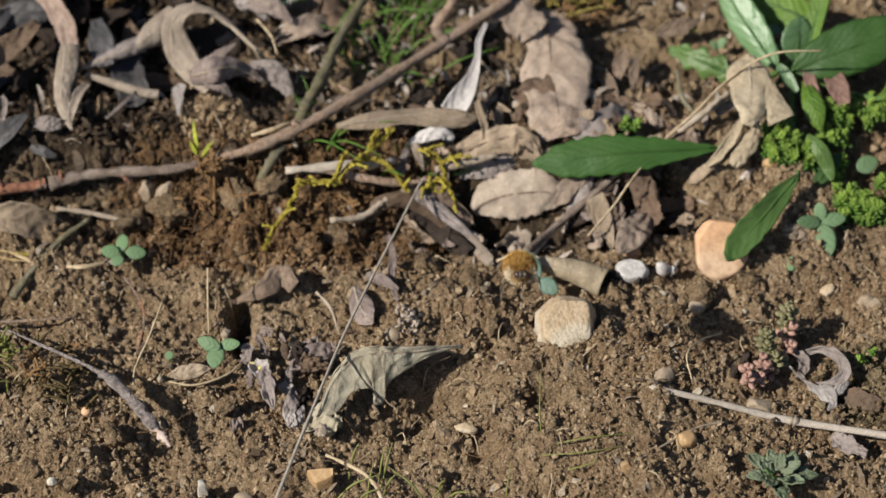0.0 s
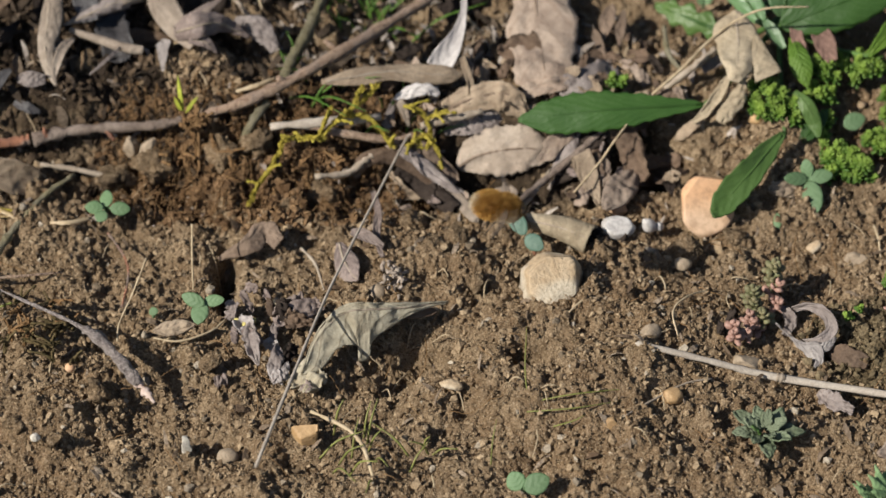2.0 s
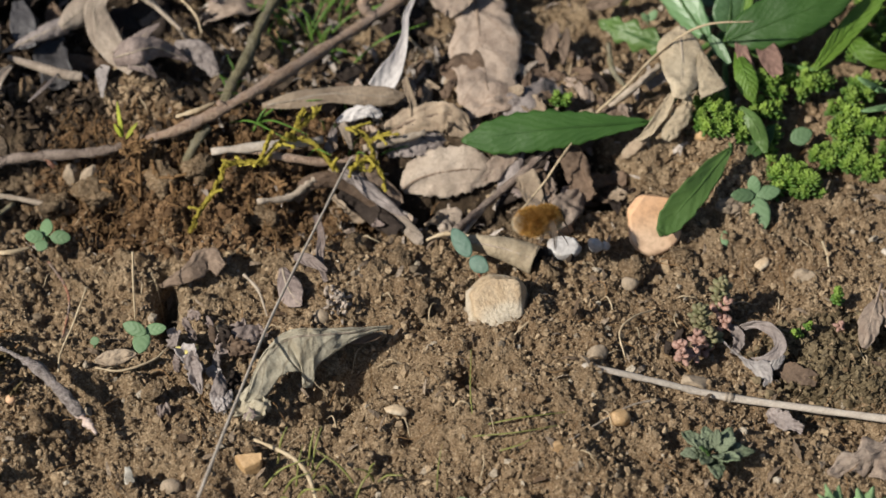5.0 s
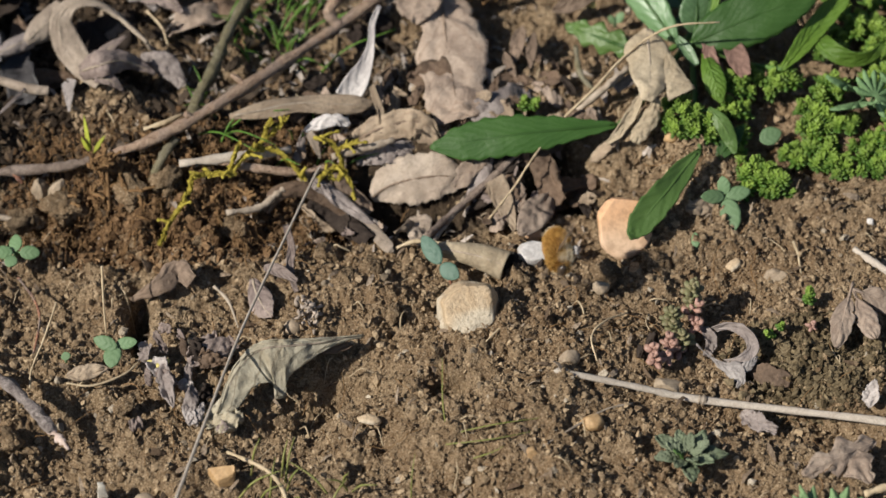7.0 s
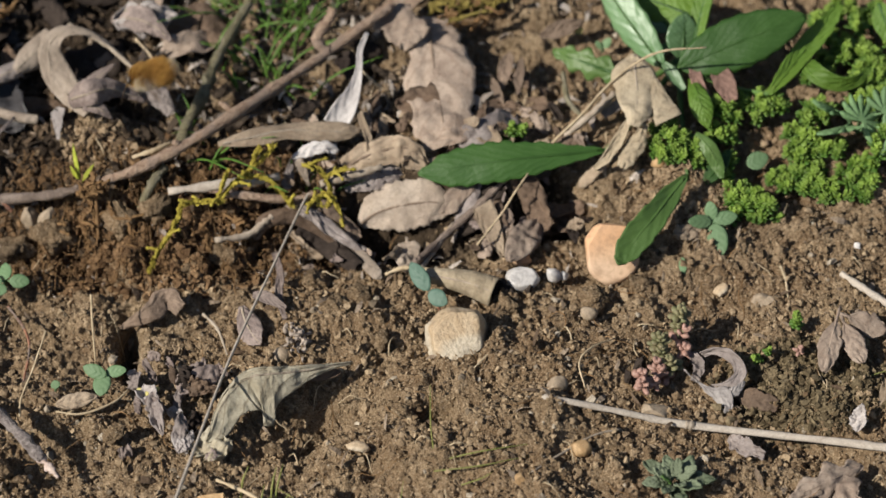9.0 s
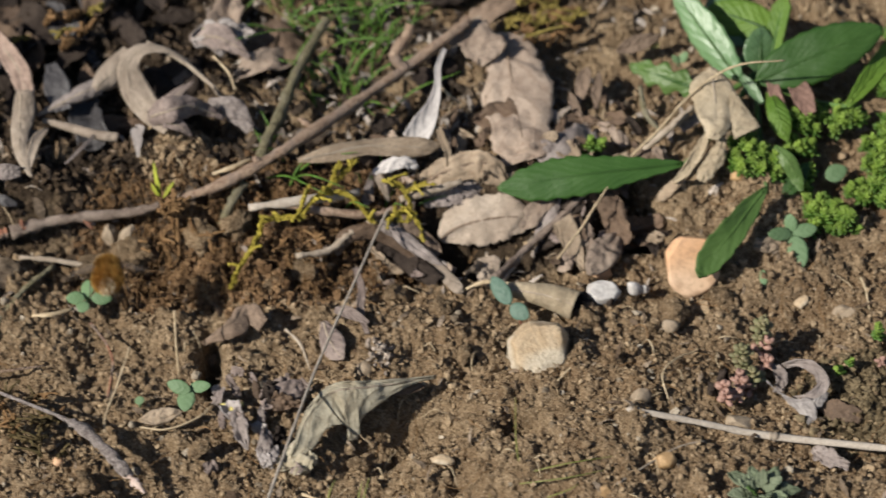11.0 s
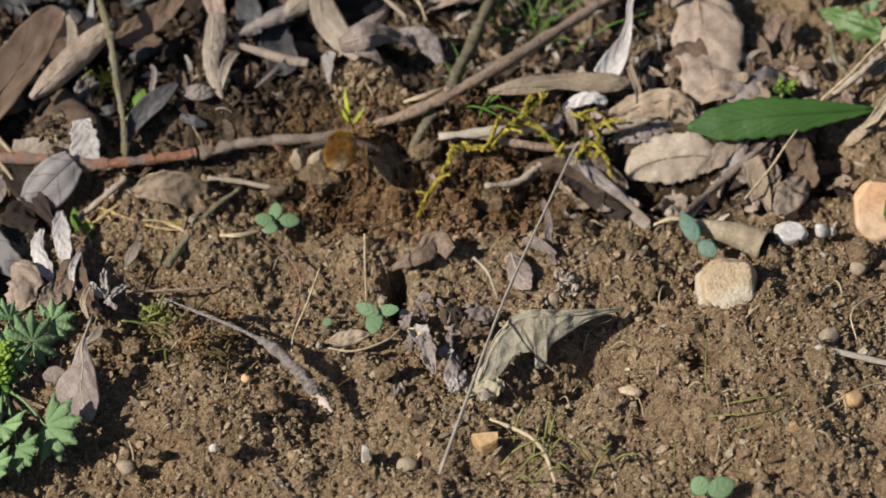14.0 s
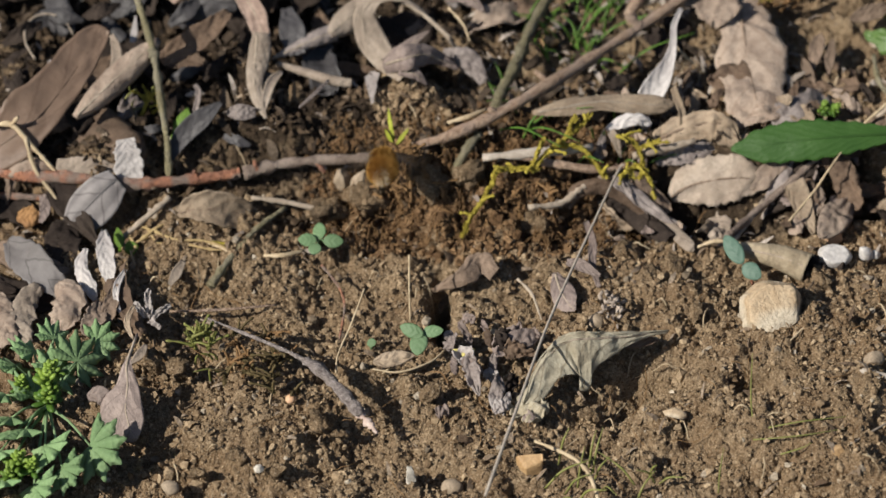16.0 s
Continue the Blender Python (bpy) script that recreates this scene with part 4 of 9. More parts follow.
    under("spur", tube_mesh("spur", [(-0.0828, -0.0577, 0.0059), (-0.0835, -0.0567, 0.0086)], [0.0012, 0.0004], CHARRED, origin=old.location), old)
    under("spur", tube_mesh("spur", [(-0.1123, -0.0356, 0.0023), (-0.1168, -0.0341, 0.0035)], [0.0005, 0.0003], STRAW_GREY, origin=old.location), old)
    stem = twig("dry_stem", [(-0.1369, 0.0544, 0.0417), (-0.1350, 0.0486, 0.0386), (-0.1316, 0.0404, 0.0305), (-0.1298, 0.0310, 0.0215), (-0.1278, 0.0212, 0.0160), (-0.1274, 0.0157, 0.0081)],
                [0.0011, 0.0012, 0.0013, 0.0011, 0.0010, 0.0011], BARK_LICHEN, "upright olive dry stem rooted by a twig", "dry stem")
    under("node", tube_mesh("node", [(-0.1322, 0.0414, 0.0317), (-0.1310, 0.0395, 0.0293)], [0.0013, 0.0018, 0.0013], BARK_LICHEN, origin=stem.location), stem)
    under("bud", tube_mesh("bud", [(-0.1299, 0.0322, 0.0214), (-0.1286, 0.0326, 0.0225)], [0.0007, 0.0004], BARK_LICHEN, origin=stem.location), stem)
    fk = twig("dry_stem", [(-0.1741, 0.0225, 0.0209), (-0.1692, 0.0219, 0.0214), (-0.1635, 0.0180, 0.0167), (-0.1591, 0.0153, 0.0124), (-0.1536, 0.0116, 0.0070)], [0.0010, 0.0010, 0.0008, 0.0006, 0.0005], STRAW,
              "pale forked dry stem over dead leaves", "dry stem")
    under("branch", tube_mesh("branch", [(-0.1656, 0.0191, 0.0192), (-0.1632, 0.0141, 0.0124), (-0.1578, 0.0090, 0.0067), (-0.1558, 0.0052, 0.0019)], [0.0007, 0.0006, 0.0006, 0.0004], STRAW, origin=fk.location), fk)
    under("branch", tube_mesh("branch", [(-0.1695, 0.0219, 0.0214), (-0.1674, 0.0217, 0.0245)], [0.0008, 0.0005], STRAW, origin=fk.location), fk)
    twig("twig", [(-0.0961, 0.0097, 0.0019), (-0.1034, 0.0010, 0.0024), (-0.1097, -0.0097, 0.0023), (-0.1150, -0.0195, 0.0015)], [0.0008, 0.0010, 0.0012, 0.0013], BARK_LICHEN, "olive twig half sunk in soil")
    twig("twig", [(-0.1053, 0.0120, 0.0035), (-0.0968, 0.0109, 0.0030), (-0.0864, 0.0087, 0.0021)], [0.0008, 0.0009, 0.0009], STRAW_GREY, "thin grey twig under a reddish one")
    twig("twig", [(-0.1270, 0.0087, 0.0068), (-0.1318, 0.0043, 0.0052), (-0.1372, 0.0006, 0.0024), (-0.1412, -0.0024, 0.0007)], [0.0011, 0.0011, 0.0010, 0.0008], STRAW_GREY, "grey dry stalk leaning on soil")
    twig("twig", [(-0.1039, -0.0061, 0.0019), (-0.1115, -0.0045, 0.0021), (-0.1222, -0.0025, 0.0018), (-0.1307, 0.0002, 0.0013)], [0.0004, 0.0006, 0.0006, 0.0006], MOSS_YELLOW, "thin yellowish rootlet on soil")
    twig("twig", [(-0.1252, -0.0303, 0.0025), (-0.1104, -0.0291, 0.0020), (-0.0972, -0.0262, 0.0007)], [0.0004, 0.0005, 0.0003], BARK, "thin brown rootlet across bare soil")
    twig("twig", [(-0.0856, -0.0118, 0.0010), (-0.0808, -0.0220, 0.0028), (-0.0792, -0.0291, 0.0024), (-0.0804, -0.0398, 0.0017)], [0.0005, 0.0004, 0.0004, 0.0003], BARK_RED, "thin reddish dry stem in soil")
    twig("root_thread", [(-0.1661, 0.0544, 0.0163), (-0.1689, 0.0589, 0.0186), (-0.1688, 0.0647, 0.0204), (-0.1642, 0.0674, 0.0216), (-0.1588, 0.0660, 0.0207), (-0.1559, 0.0620, 0.0185)], [0.0004, 0.0004, 0.0003, 0.0003, 0.0003, 0.0002], STRAW_GREY,
         "curled thin pale root thread in litter", "root")
    twig("root_thread", [(-0.1614, 0.0665, 0.0217), (-0.1580, 0.0686, 0.0215), (-0.1564, 0.0665, 0.0196)], [0.0003, 0.0003, 0.0002], STRAW_GREY, "short curled root thread in litter", "root")
    twig("root_strand", [(-0.1369, 0.0030, 0.0022), (-0.1313, -0.0001, 0.0031), (-0.1251, -0.0038, 0.0032), (-0.1175, -0.0040, 0.0029), (-0.1114, -0.0069, 0.0027), (-0.1075, -0.0101, 0.0013), (-0.1044, -0.0145, 0.0007)], [0.00038, 0.00055, 0.00028], ROOT_YELLOW, "pale yellow root strand tangled on soil", "root", sides=6, knobs=0.25)
    twig("root_strand", [(-0.1395, -0.0053, 0.0010), (-0.1343, -0.0029, 0.0023), (-0.1298, 0.0007, 0.0035), (-0.1269, 0.0026, 0.0032)], [0.00042, 0.00060, 0.00030], ROOT_YELLOW, "pale yellow root strand tangled on soil", "root", sides=6, knobs=0.25)
    twig("root_strand", [(-0.1338, 0.0032, 0.0026), (-0.1304, -0.0034, 0.0026), (-0.1266, -0.0042, 0.0020), (-0.1221, -0.0025, 0.0028)], [0.00028, 0.00040, 0.00020], ROOT_YELLOW, "pale yellow root strand tangled on soil", "root", sides=6, knobs=0.25)
    twig("root_strand", [(-0.1221, -0.0038, 0.0015), (-0.1167, -0.0066, 0.0025), (-0.1099, -0.0070, 0.0018)], [0.00028, 0.00040, 0.00020], ROOT_YELLOW, "pale yellow root strand tangled on soil", "root", sides=6, knobs=0.25)
    twig("root_strand", [(-0.1382, -0.0006, 0.0021), (-0.1357, -0.0049, 0.0021), (-0.1368, -0.0068, 0.0012)], [0.00035, 0.00050, 0.00025], ROOT_YELLOW, "pale yellow root strand tangled on soil", "root", sides=6, knobs=0.25)
    # stalks and straws
    long = twig("grass_stalk", [(-0.0050, 0.0140, 0.0133), (-0.0066, 0.0126, 0.0115), (-0.0142, -0.0096, 0.0120), (-0.0256, -0.0450, 0.0140), (-0.0342, -0.0791, 0.0176), (-0.0425, -0.1094, 0.0175)],
                [0.0004, 0.0005, 0.0005, 0.0005, 0.0006, 0.0006], STALK, "long thin dry grass stalk leaning across", "grass stalk", knobs=0.06)
    straw = twig("straw", [(0.0538, -0.0606, 0.0106), (0.0558, -0.0612, 0.0105), (0.0739, -0.0628, 0.0058), (0.0901, -0.0647, 0.0021), (0.1257, -0.0715, 0.0015), (0.1480, -0.0769, 0.0019)],
                 [0.0009, 0.0012, 0.0013, 0.0014, 0.0015, 0.0016], STALK, "long pale dry straw lying on soil", "straw", knobs=0.09, flat=0.55)
    under("node", tube_mesh("node", [(0.0898, -0.0646, 0.0022), (0.0919, -0.0648, 0.0017)], [0.0012, 0.0015, 0.0012], STRAW_GREY, origin=straw.location), straw)
    twig("straw", [(-0.0620, -0.0238, 0.0166), (-0.0621, -0.0284, 0.0096), (-0.0619, -0.0331, 0.0011)], [0.0005, 0.0004, 0.0004], STRAW, "thin pale upright straw in soil", "straw")
    twig("straw", [(-0.0736, -0.0339, 0.0142), (-0.0773, -0.0409, 0.0075), (-0.0805, -0.0469, 0.0031), (-0.0810, -0.0510, 0.0005)], [0.0004, 0.0004, 0.0004, 0.0004], STRAW, "thin bent pale straw in soil", "straw")
    twig("straw", [(0.0737, -0.0349, 0.0037), (0.0675, -0.0409, 0.0073), (0.0636, -0.0474, 0.0086), (0.0646, -0.0549, 0.0072)], [0.0003, 0.0004, 0.0004, 0.0003], STRAW, "thin bent pale rootlet on soil", "straw")
    twig("straw", [(0.0495, -0.0827, 0.0068), (0.0588, -0.0752, 0.0060), (0.0662, -0.0703, 0.0060), (0.0729, -0.0682, 0.0054)], [0.0004, 0.0005, 0.0004, 0.0003], STRAW_GREY, "thin grey straw beside a pebble", "straw")
    twig("straw", [(0.0424, -0.0398, 0.0066), (0.0397, -0.0426, 0.0070), (0.0366, -0.0464, 0.0071)], [0.0004, 0.0005, 0.0003], STRAW, "short pale straw below a stone", "straw")
    twig("straw", [(0.0702, -0.0760, 0.0033), (0.0657, -0.0789, 0.0032)], [0.0003, 0.0003], STRAW, "short pale straw bit on soil", "straw")
    twig("straw", [(0.0566, 0.0227, 0.0140), (0.0498, 0.0118, 0.0124), (0.0460, 0.0084, 0.0080), (0.0391, 0.0012, 0.0039)], [0.0003, 0.0005, 0.0005, 0.0004], STRAW, "thin pale straw over a green leaf", "straw")
    twig("stick", [(0.0486, 0.0201, 0.0108), (0.0409, 0.0148, 0.0063), (0.0317, 0.0091, 0.0010), (0.0222, -0.0040, 0.0032)], [0.0010, 0.0012, 0.0012, 0.0011], BARK_DULL, "straight grey stick among leaf litter", "stick")
    twig("straw", [(0.1026, 0.0380, 0.0382), (0.0912, 0.0384, 0.0372), (0.0836, 0.0425, 0.0291), (0.0760, 0.0390, 0.0244), (0.0686, 0.0330, 0.0197), (0.0608, 0.0291, 0.0139)], [0.0003, 0.0005, 0.0005, 0.0005, 0.0006, 0.0005],
         STRAW, "curved pale dry stalk through green leaves", "straw")
    twig("straw", [(0.0785, 0.0415, 0.0194), (0.0737, 0.0375, 0.0178), (0.0645, 0.0331, 0.0123)], [0.0014, 0.0017, 0.0013], STRAW_GREY, "thick pale dry stalk under green leaves", "straw")
    twig("straw", [(0.0653, 0.0559, 0.0146), (0.0658, 0.0450, 0.0150), (0.0691, 0.0400, 0.0133)], [0.0009, 0.0010, 0.0008], BARK_LICHEN, "curved olive stem stub in litter", "stem stub")
    twig("straw", [(0.1192, -0.0105, 0.0032), (0.1201, -0.0143, 0.0023), (0.1205, -0.0205, 0.0001)], [0.0007, 0.0006, 0.0004], STRAW, "short pale forked straw on soil", "straw")
    twig("stick", [(0.1348, -0.0156, 0.0047), (0.1395, -0.0218, 0.0054), (0.1450, -0.0260, 0.0041), (0.1532, -0.0330, 0.0024)], [0.0010, 0.0012, 0.0012, 0.0012], STALK, "pale split stick lying on soil", "stick")
    twig("stick", [(0.1285, -0.0983, 0.0019), (0.1359, -0.0959, 0.0021), (0.1461, -0.0937, 0.0016)], [0.0011, 0.0013, 0.0014], STRAW, "pale dry stick at a leaf's edge", "stick")
    twig("straw", [(0.1254, -0.0460, 0.0006), (0.1262, -0.0519, 0.0026), (0.1274, -0.0546, 0.0022)], [0.0003, 0.0003, 0.0003], STRAW, "tiny white bent straw bit", "straw")
    twig("straw", [(-0.0298, -0.0783, 0.0037), (-0.0237, -0.0841, 0.0061), (-0.0193, -0.0882, 0.0069), (-0.0161, -0.0931, 0.0062), (-0.0138, -0.0999, 0.0033)], [0.0007, 0.0008, 0.0008, 0.0008, 0.0007], STRAW, "bent white straw in a grass tuft", "straw")
    twig("straw", [(-0.0714, -0.0514, 0.0023), (-0.0646, -0.0532, 0.0030), (-0.0566, -0.0502, 0.0036), (-0.0527, -0.0450, 0.0028)], [0.0004, 0.0005, 0.0005, 0.0003], STRAW, "curved pale straw below a seedling", "straw")
    twig("straw", [(-0.0337, -0.0211, 0.0049), (-0.0299, -0.0257, 0.0036), (-0.0275, -0.0329, 0.0013)], [0.0007, 0.0007, 0.0003], STRAW_GREY, "curved grey dry stalk in soil", "straw")
    twig("stick", [(-0.0428, 0.0156, 0.0145), (-0.0283, 0.0169, 0.0150), (-0.0130, 0.0206, 0.0135)], [0.0012, 0.0019, 0.0013], STALK, "pale split stick at the soil step", "stick", flat=0.6)
    twig("stick", [(-0.0522, 0.0255, 0.0182), (-0.0468, 0.0260, 0.0198), (-0.0415, 0.0297, 0.0193)], [0.0006, 0.0009, 0.0005], STRAW, "short pale wood splinter on a twig", "stick", flat=0.6)
    twig("twig", [(-0.0344, 0.0162, 0.0144), (-0.0221, 0.0153, 0.0120), (-0.0099, 0.0163, 0.0089), (-0.0038, 0.0186, 0.0082)], [0.0010, 0.0014, 0.0014, 0.0011], BARK, "brown twig along the soil step", "twig")
    twig("twig", [(-0.0629, 0.0218, 0.0170), (-0.0624, 0.0179, 0.0126), (-0.0621, 0.0096, 0.0035)], [0.0009, 0.0008, 0.0005], MOSS_BROWN, "hanging brown root at the soil step", "root")
    twig("twig", [(-0.0304, 0.0031, 0.0079), (-0.0221, 0.0064, 0.0059), (-0.0172, 0.0100, 0.0072), (-0.0145, 0.0123, 0.0075)], [0.0010, 0.0012, 0.0012, 0.0009], STRAW_GREY, "grey dry husk stalk over soil", "stalk", knobs=0.2)
    twig("straw", [(-0.1013, -0.0084, 0.0016), (-0.0963, -0.0092, 0.0024), (-0.0905, -0.0061, 0.0010)], [0.0006, 0.0011, 0.0006], STRAW, "pale flat straw beside a seedling", "straw", flat=0.5)
    twig("straw", [(-0.1197, -0.0024, 0.0020), (-0.1116, -0.0073, 0.0027), (-0.1069, -0.0117, 0.0011)], [0.0004, 0.0005, 0.0004], STRAW, "thin pale straw on bare soil", "straw")
    twig("straw", [(-0.0700, 0.0698, 0.0272), (-0.0604, 0.0640, 0.0250), (-0.0514, 0.0530, 0.0244)], [0.0010, 0.0011, 0.0009], STRAW_GREY, "grey dry stalk across curled leaves", "straw")
    twig("straw", [(-0.0521, 0.0694, 0.0213), (-0.0480, 0.0637, 0.0201), (-0.0462, 0.0571, 0.0197)], [0.0006, 0.0005, 0.0004], STRAW, "thin pale straw in leaf litter", "straw")
    twig("straw", [(0.0091, 0.0513, 0.0250), (0.0121, 0.0495, 0.0213), (0.0161, 0.0477, 0.0184)], [0.0004, 0.0005, 0.0004], STRAW, "thin pale straw beside a silvery leaf", "straw")
    twig("twig", [(-0.0076, 0.0140, 0.0069), (0.0024, 0.0100, 0.0001), (0.0116, 0.0038, -0.0014)], [0.0014, 0.0016, 0.0012], CHARRED, "dark twig in the shade of litter")
    twig("twig", [(-0.0022, 0.0198, 0.0109), (0.0055, 0.0212, 0.0118), (0.0147, 0.0229, 0.0134)], [0.0011, 0.0014, 0.0011], STRAW_GREY, "grey stick between dead leaves")
    twig("twig", [(0.0333, 0.0121, 0.0014), (0.0269, 0.0018, 0.0006), (0.0222, -0.0085, 0.0024)], [0.0008, 0.0010, 0.0008], STRAW_GREY, "thin grey stick among dead leaves")
    twig("seedling_root", [(0.0143, -0.0073, 0.0028), (0.0196, -0.0065, 0.0042), (0.0271, -0.0071, 0.0036)], [0.0005, 0.0008, 0.0005], STRAW, "pale curved rootlet beside a seedling", "root")


twigs()


# ---- dead leaves ----
def dead_leaves():
    def D(*args, **kw):
        kw["wrinkle"] = kw.get("wrinkle", 0.05) * 1.35
        if kw.get("rib"):
            kw["rib"] = args[4]
        kw["ragged"] = kw.get("ragged", 0.1) * 0.85 + 0.10
        return leaf(*args, **kw)

    t = "dead_leaf"
    D(t, (0.0024, -0.0437, 0.0046), (-0.0139, -0.0459, 0.0069), 0.0050, DEAD_BROWN, "brown edge of a curled dead leaf", shape="lance", bend=15, roll=-30, facing=(0, -0.4, 1), wrinkle=0.1, seed=92)
    D(t, (-0.0350, -0.0621, 0.0012), (-0.0275, -0.0678, 0.0020), 0.009, DEAD_SAGE, "pale torn leaf scrap under a curled leaf", shape="block", bend=20, roll=30, wrinkle=0.2, ragged=0.8, seed=2)
    D(t, (0.0167, 0.0768, 0.0223), (0.0261, 0.0650, 0.0201), 0.0110, DEAD_PINK, "flat pinkish dead leaf by a twig", shape="block", bend=15, roll=-20, facing=(0, -0.5, 1), wrinkle=0.1, ragged=0.4, seed=15)
    D(t, (0.0559, 0.0104, 0.0030), (0.0472, -0.0058, 0.0044), 0.0085, DEAD_PINK, "pale pinkish dead leaf behind a pebble", shape="oval", bend=30, roll=-40, facing=(-0.3, -0.8, 0.5), wrinkle=0.12, seed=17)
    D(t, (0.0548, 0.0120, 0.0031), (0.0674, 0.0198, -0.0023), 0.0046, DEAD_BROWN, "narrow brown curled dead leaf", shape="lance", bend=40, roll=40, facing=(0, -0.4, 1), wrinkle=0.2, seed=18)
    # Tan leaf turned brown: shade under the green leaf is in its colour.
    D(t, (0.0525, 0.0210, 0.0099), (0.0577, 0.0074, 0.0017), 0.0075, DEAD_BROWN, "brown dead leaf under a green leaf", shape="strip", bend=20, roll=-40, facing=(-0.4, -0.7, 0.6), wrinkle=0.15, ragged=0.4, seed=19)
    D(t, (-0.0076, 0.0146, 0.0085), (0.0093, 0.0045, -0.0010), 0.0050, DEAD_GREY, "narrow rolled grey leaf in shade", shape="lance", bend=12, roll=-140, facing=(0, -0.4, 1), wrinkle=0.15, seed=93)
    D(t, (-0.0022, 0.0159, 0.0083), (0.0078, 0.0096, -0.0006), 0.0055, DEAD_RUSSET, "narrow rolled russet leaf in shade", shape="strip", bend=14, roll=-120, facing=(0, -0.4, 1), wrinkle=0.15, seed=94)
    for i, (a, b, w, m) in enumerate((
            ((-0.0333, -0.0384, 0.0050), (-0.0398, -0.0472, 0.0035), 0.006, DEAD_MAUVE), ((-0.0375, -0.0469, 0.0053), (-0.0287, -0.0473, 0.0037), 0.006, DEAD_BROWN), ((-0.0463, -0.0486, 0.0050), (-0.0438, -0.0603, 0.0013), 0.005, DEAD_GREY),
            ((-0.0388, -0.0558, 0.0040), (-0.0400, -0.0667, 0.0018), 0.0042, DEAD_GREY), ((-0.0344, -0.0547, 0.0028), (-0.0380, -0.0610, 0.0010), 0.0045, DEAD_DARK_SHADE), ((-0.0487, -0.0457, 0.0040), (-0.0448, -0.0514, 0.0025), 0.006, DEAD_SILVER),
            ((-0.0361, -0.0418, 0.0064), (-0.0398, -0.0462, 0.0046), 0.006, DEAD_DARK_SHADE))):
        D(t, a, b, w, m, "shrivelled greyish purple dead leaf piece", shape=("oval", "tear", "lance")[i % 3], bend=35 + 9 * i, roll=(-70, 60, 110)[i % 3],
          facing=(-0.4 + 0.1 * i, -0.7, 0.6), wrinkle=0.25, ragged=0.5, twist=20 * (i - 3), seed=30 + i, group="shrivelled leaf pieces")
    rng = random.Random(31)
    for i in range(12):
        a = np.array((rng.uniform(-0.052, -0.022), rng.uniform(-0.070, -0.026), 0.0))
        d = np.array((rng.gauss(0, 0.6), rng.gauss(-0.6, 0.6), 0.0))
        e = a + d / np.linalg.norm(d) * rng.uniform(0.003, 0.0065)
        a[2], e[2] = float(land(a[0], a[1])) + rng.uniform(0.001, 0.005), float(land(e[0], e[1])) + rng.uniform(0.0, 0.003)
        D(t, a, e, rng.uniform(0.002, 0.0045), rng.choice((DEAD_MAUVE, DEAD_MAUVE, DEAD_GREY, DEAD_SILVER, DEAD_BROWN)), "small shrivelled mauve grey leaf fragment", shape=rng.choice(("tear", "oval", "strip")),
          bend=rng.uniform(10, 110), roll=rng.uniform(-130, 130), facing=(rng.uniform(-0.6, 0.4), -0.6, 0.7), wrinkle=0.3, ragged=0.8, twist=rng.uniform(-60, 60), seed=500 + i, rows=14, cols=8, group="shrivelled leaf pieces")
    # small shards in the middle litter
    for i in range(46):
        a = np.array((rng.uniform(-0.012, 0.062), rng.uniform(0.000, 0.042), 0.0))
        if 0.003 < a[0] < 0.036 and 0.004 < a[1] < 0.034:
            a[0] += 0.034
        w = rng.uniform(0, 2 * math.pi)
        e = a + np.array((math.cos(w), math.sin(w), 0)) * rng.uniform(0.004, 0.009)
        a[2], e[2] = float(land(a[0], a[1])) + rng.uniform(0.002, 0.007), float(land(e[0], e[1])) + rng.uniform(0.001, 0.005)
        m = rng.choice((DEAD_TAN, DEAD_PINK, DEAD_MAUVE, DEAD_RUSSET, DEAD_BROWN))
        D(t, a, e, rng.uniform(0.0015, 0.0042), m, "small torn dead leaf shard in litter", shape=rng.choice(("tear", "lance", "strip")),
          bend=rng.uniform(-20, 60), roll=rng.uniform(-110, 110), facing=(rng.uniform(-0.6, 0.4), -0.6, 0.7), wrinkle=0.2, ragged=0.7, twist=rng.uniform(-40, 40), seed=540 + i, rows=14, cols=8, group="leaf shards")
    # litter at the top left
    D(t, (-0.0727, 0.0455, 0.0190), (-0.0727, 0.0364, 0.0154), 0.0046, DEAD_SILVER, "small pale pointed leaf shard", shape="tear", bend=5, roll=20, facing=(-0.4, -0.8, 0.4), seed=46)
    D(t, (-0.0581, 0.0765, 0.0216), (-0.0409, 0.0786, 0.0208), 0.0120, DEAD_SILVER, "crumpled pale dead leaf in litter", rib=STRAW_GREY, shape="oval", bend=30, roll=-40, facing=(-0.2, -0.6, 0.8), wrinkle=0.2, ragged=0.5, lobes=3, depth=0.4, seed=49)
    # around the red twig
    for i, (a, b) in enumerate((((-0.1296, -0.0337, 0.0042), (-0.1305, -0.0281, 0.0087)), ((-0.1296, -0.0340, 0.0042), (-0.1249, -0.0316, 0.0063)), ((-0.1299, -0.0340, 0.0042), (-0.1340, -0.0316, 0.0075)), ((-0.1296, -0.0344, 0.0041), (-0.1269, -0.0372, 0.0036)))):
        D("husk_shred", a, b, 0.0020, DEAD_SILVER, "white papery husk shred on litter", "husk", shape="strip", bend=50, roll=110, wrinkle=0.4, ragged=0.7, twist=60, facing=(-0.3, -0.8, 0.5), seed=70 + i, group="white husk shreds")
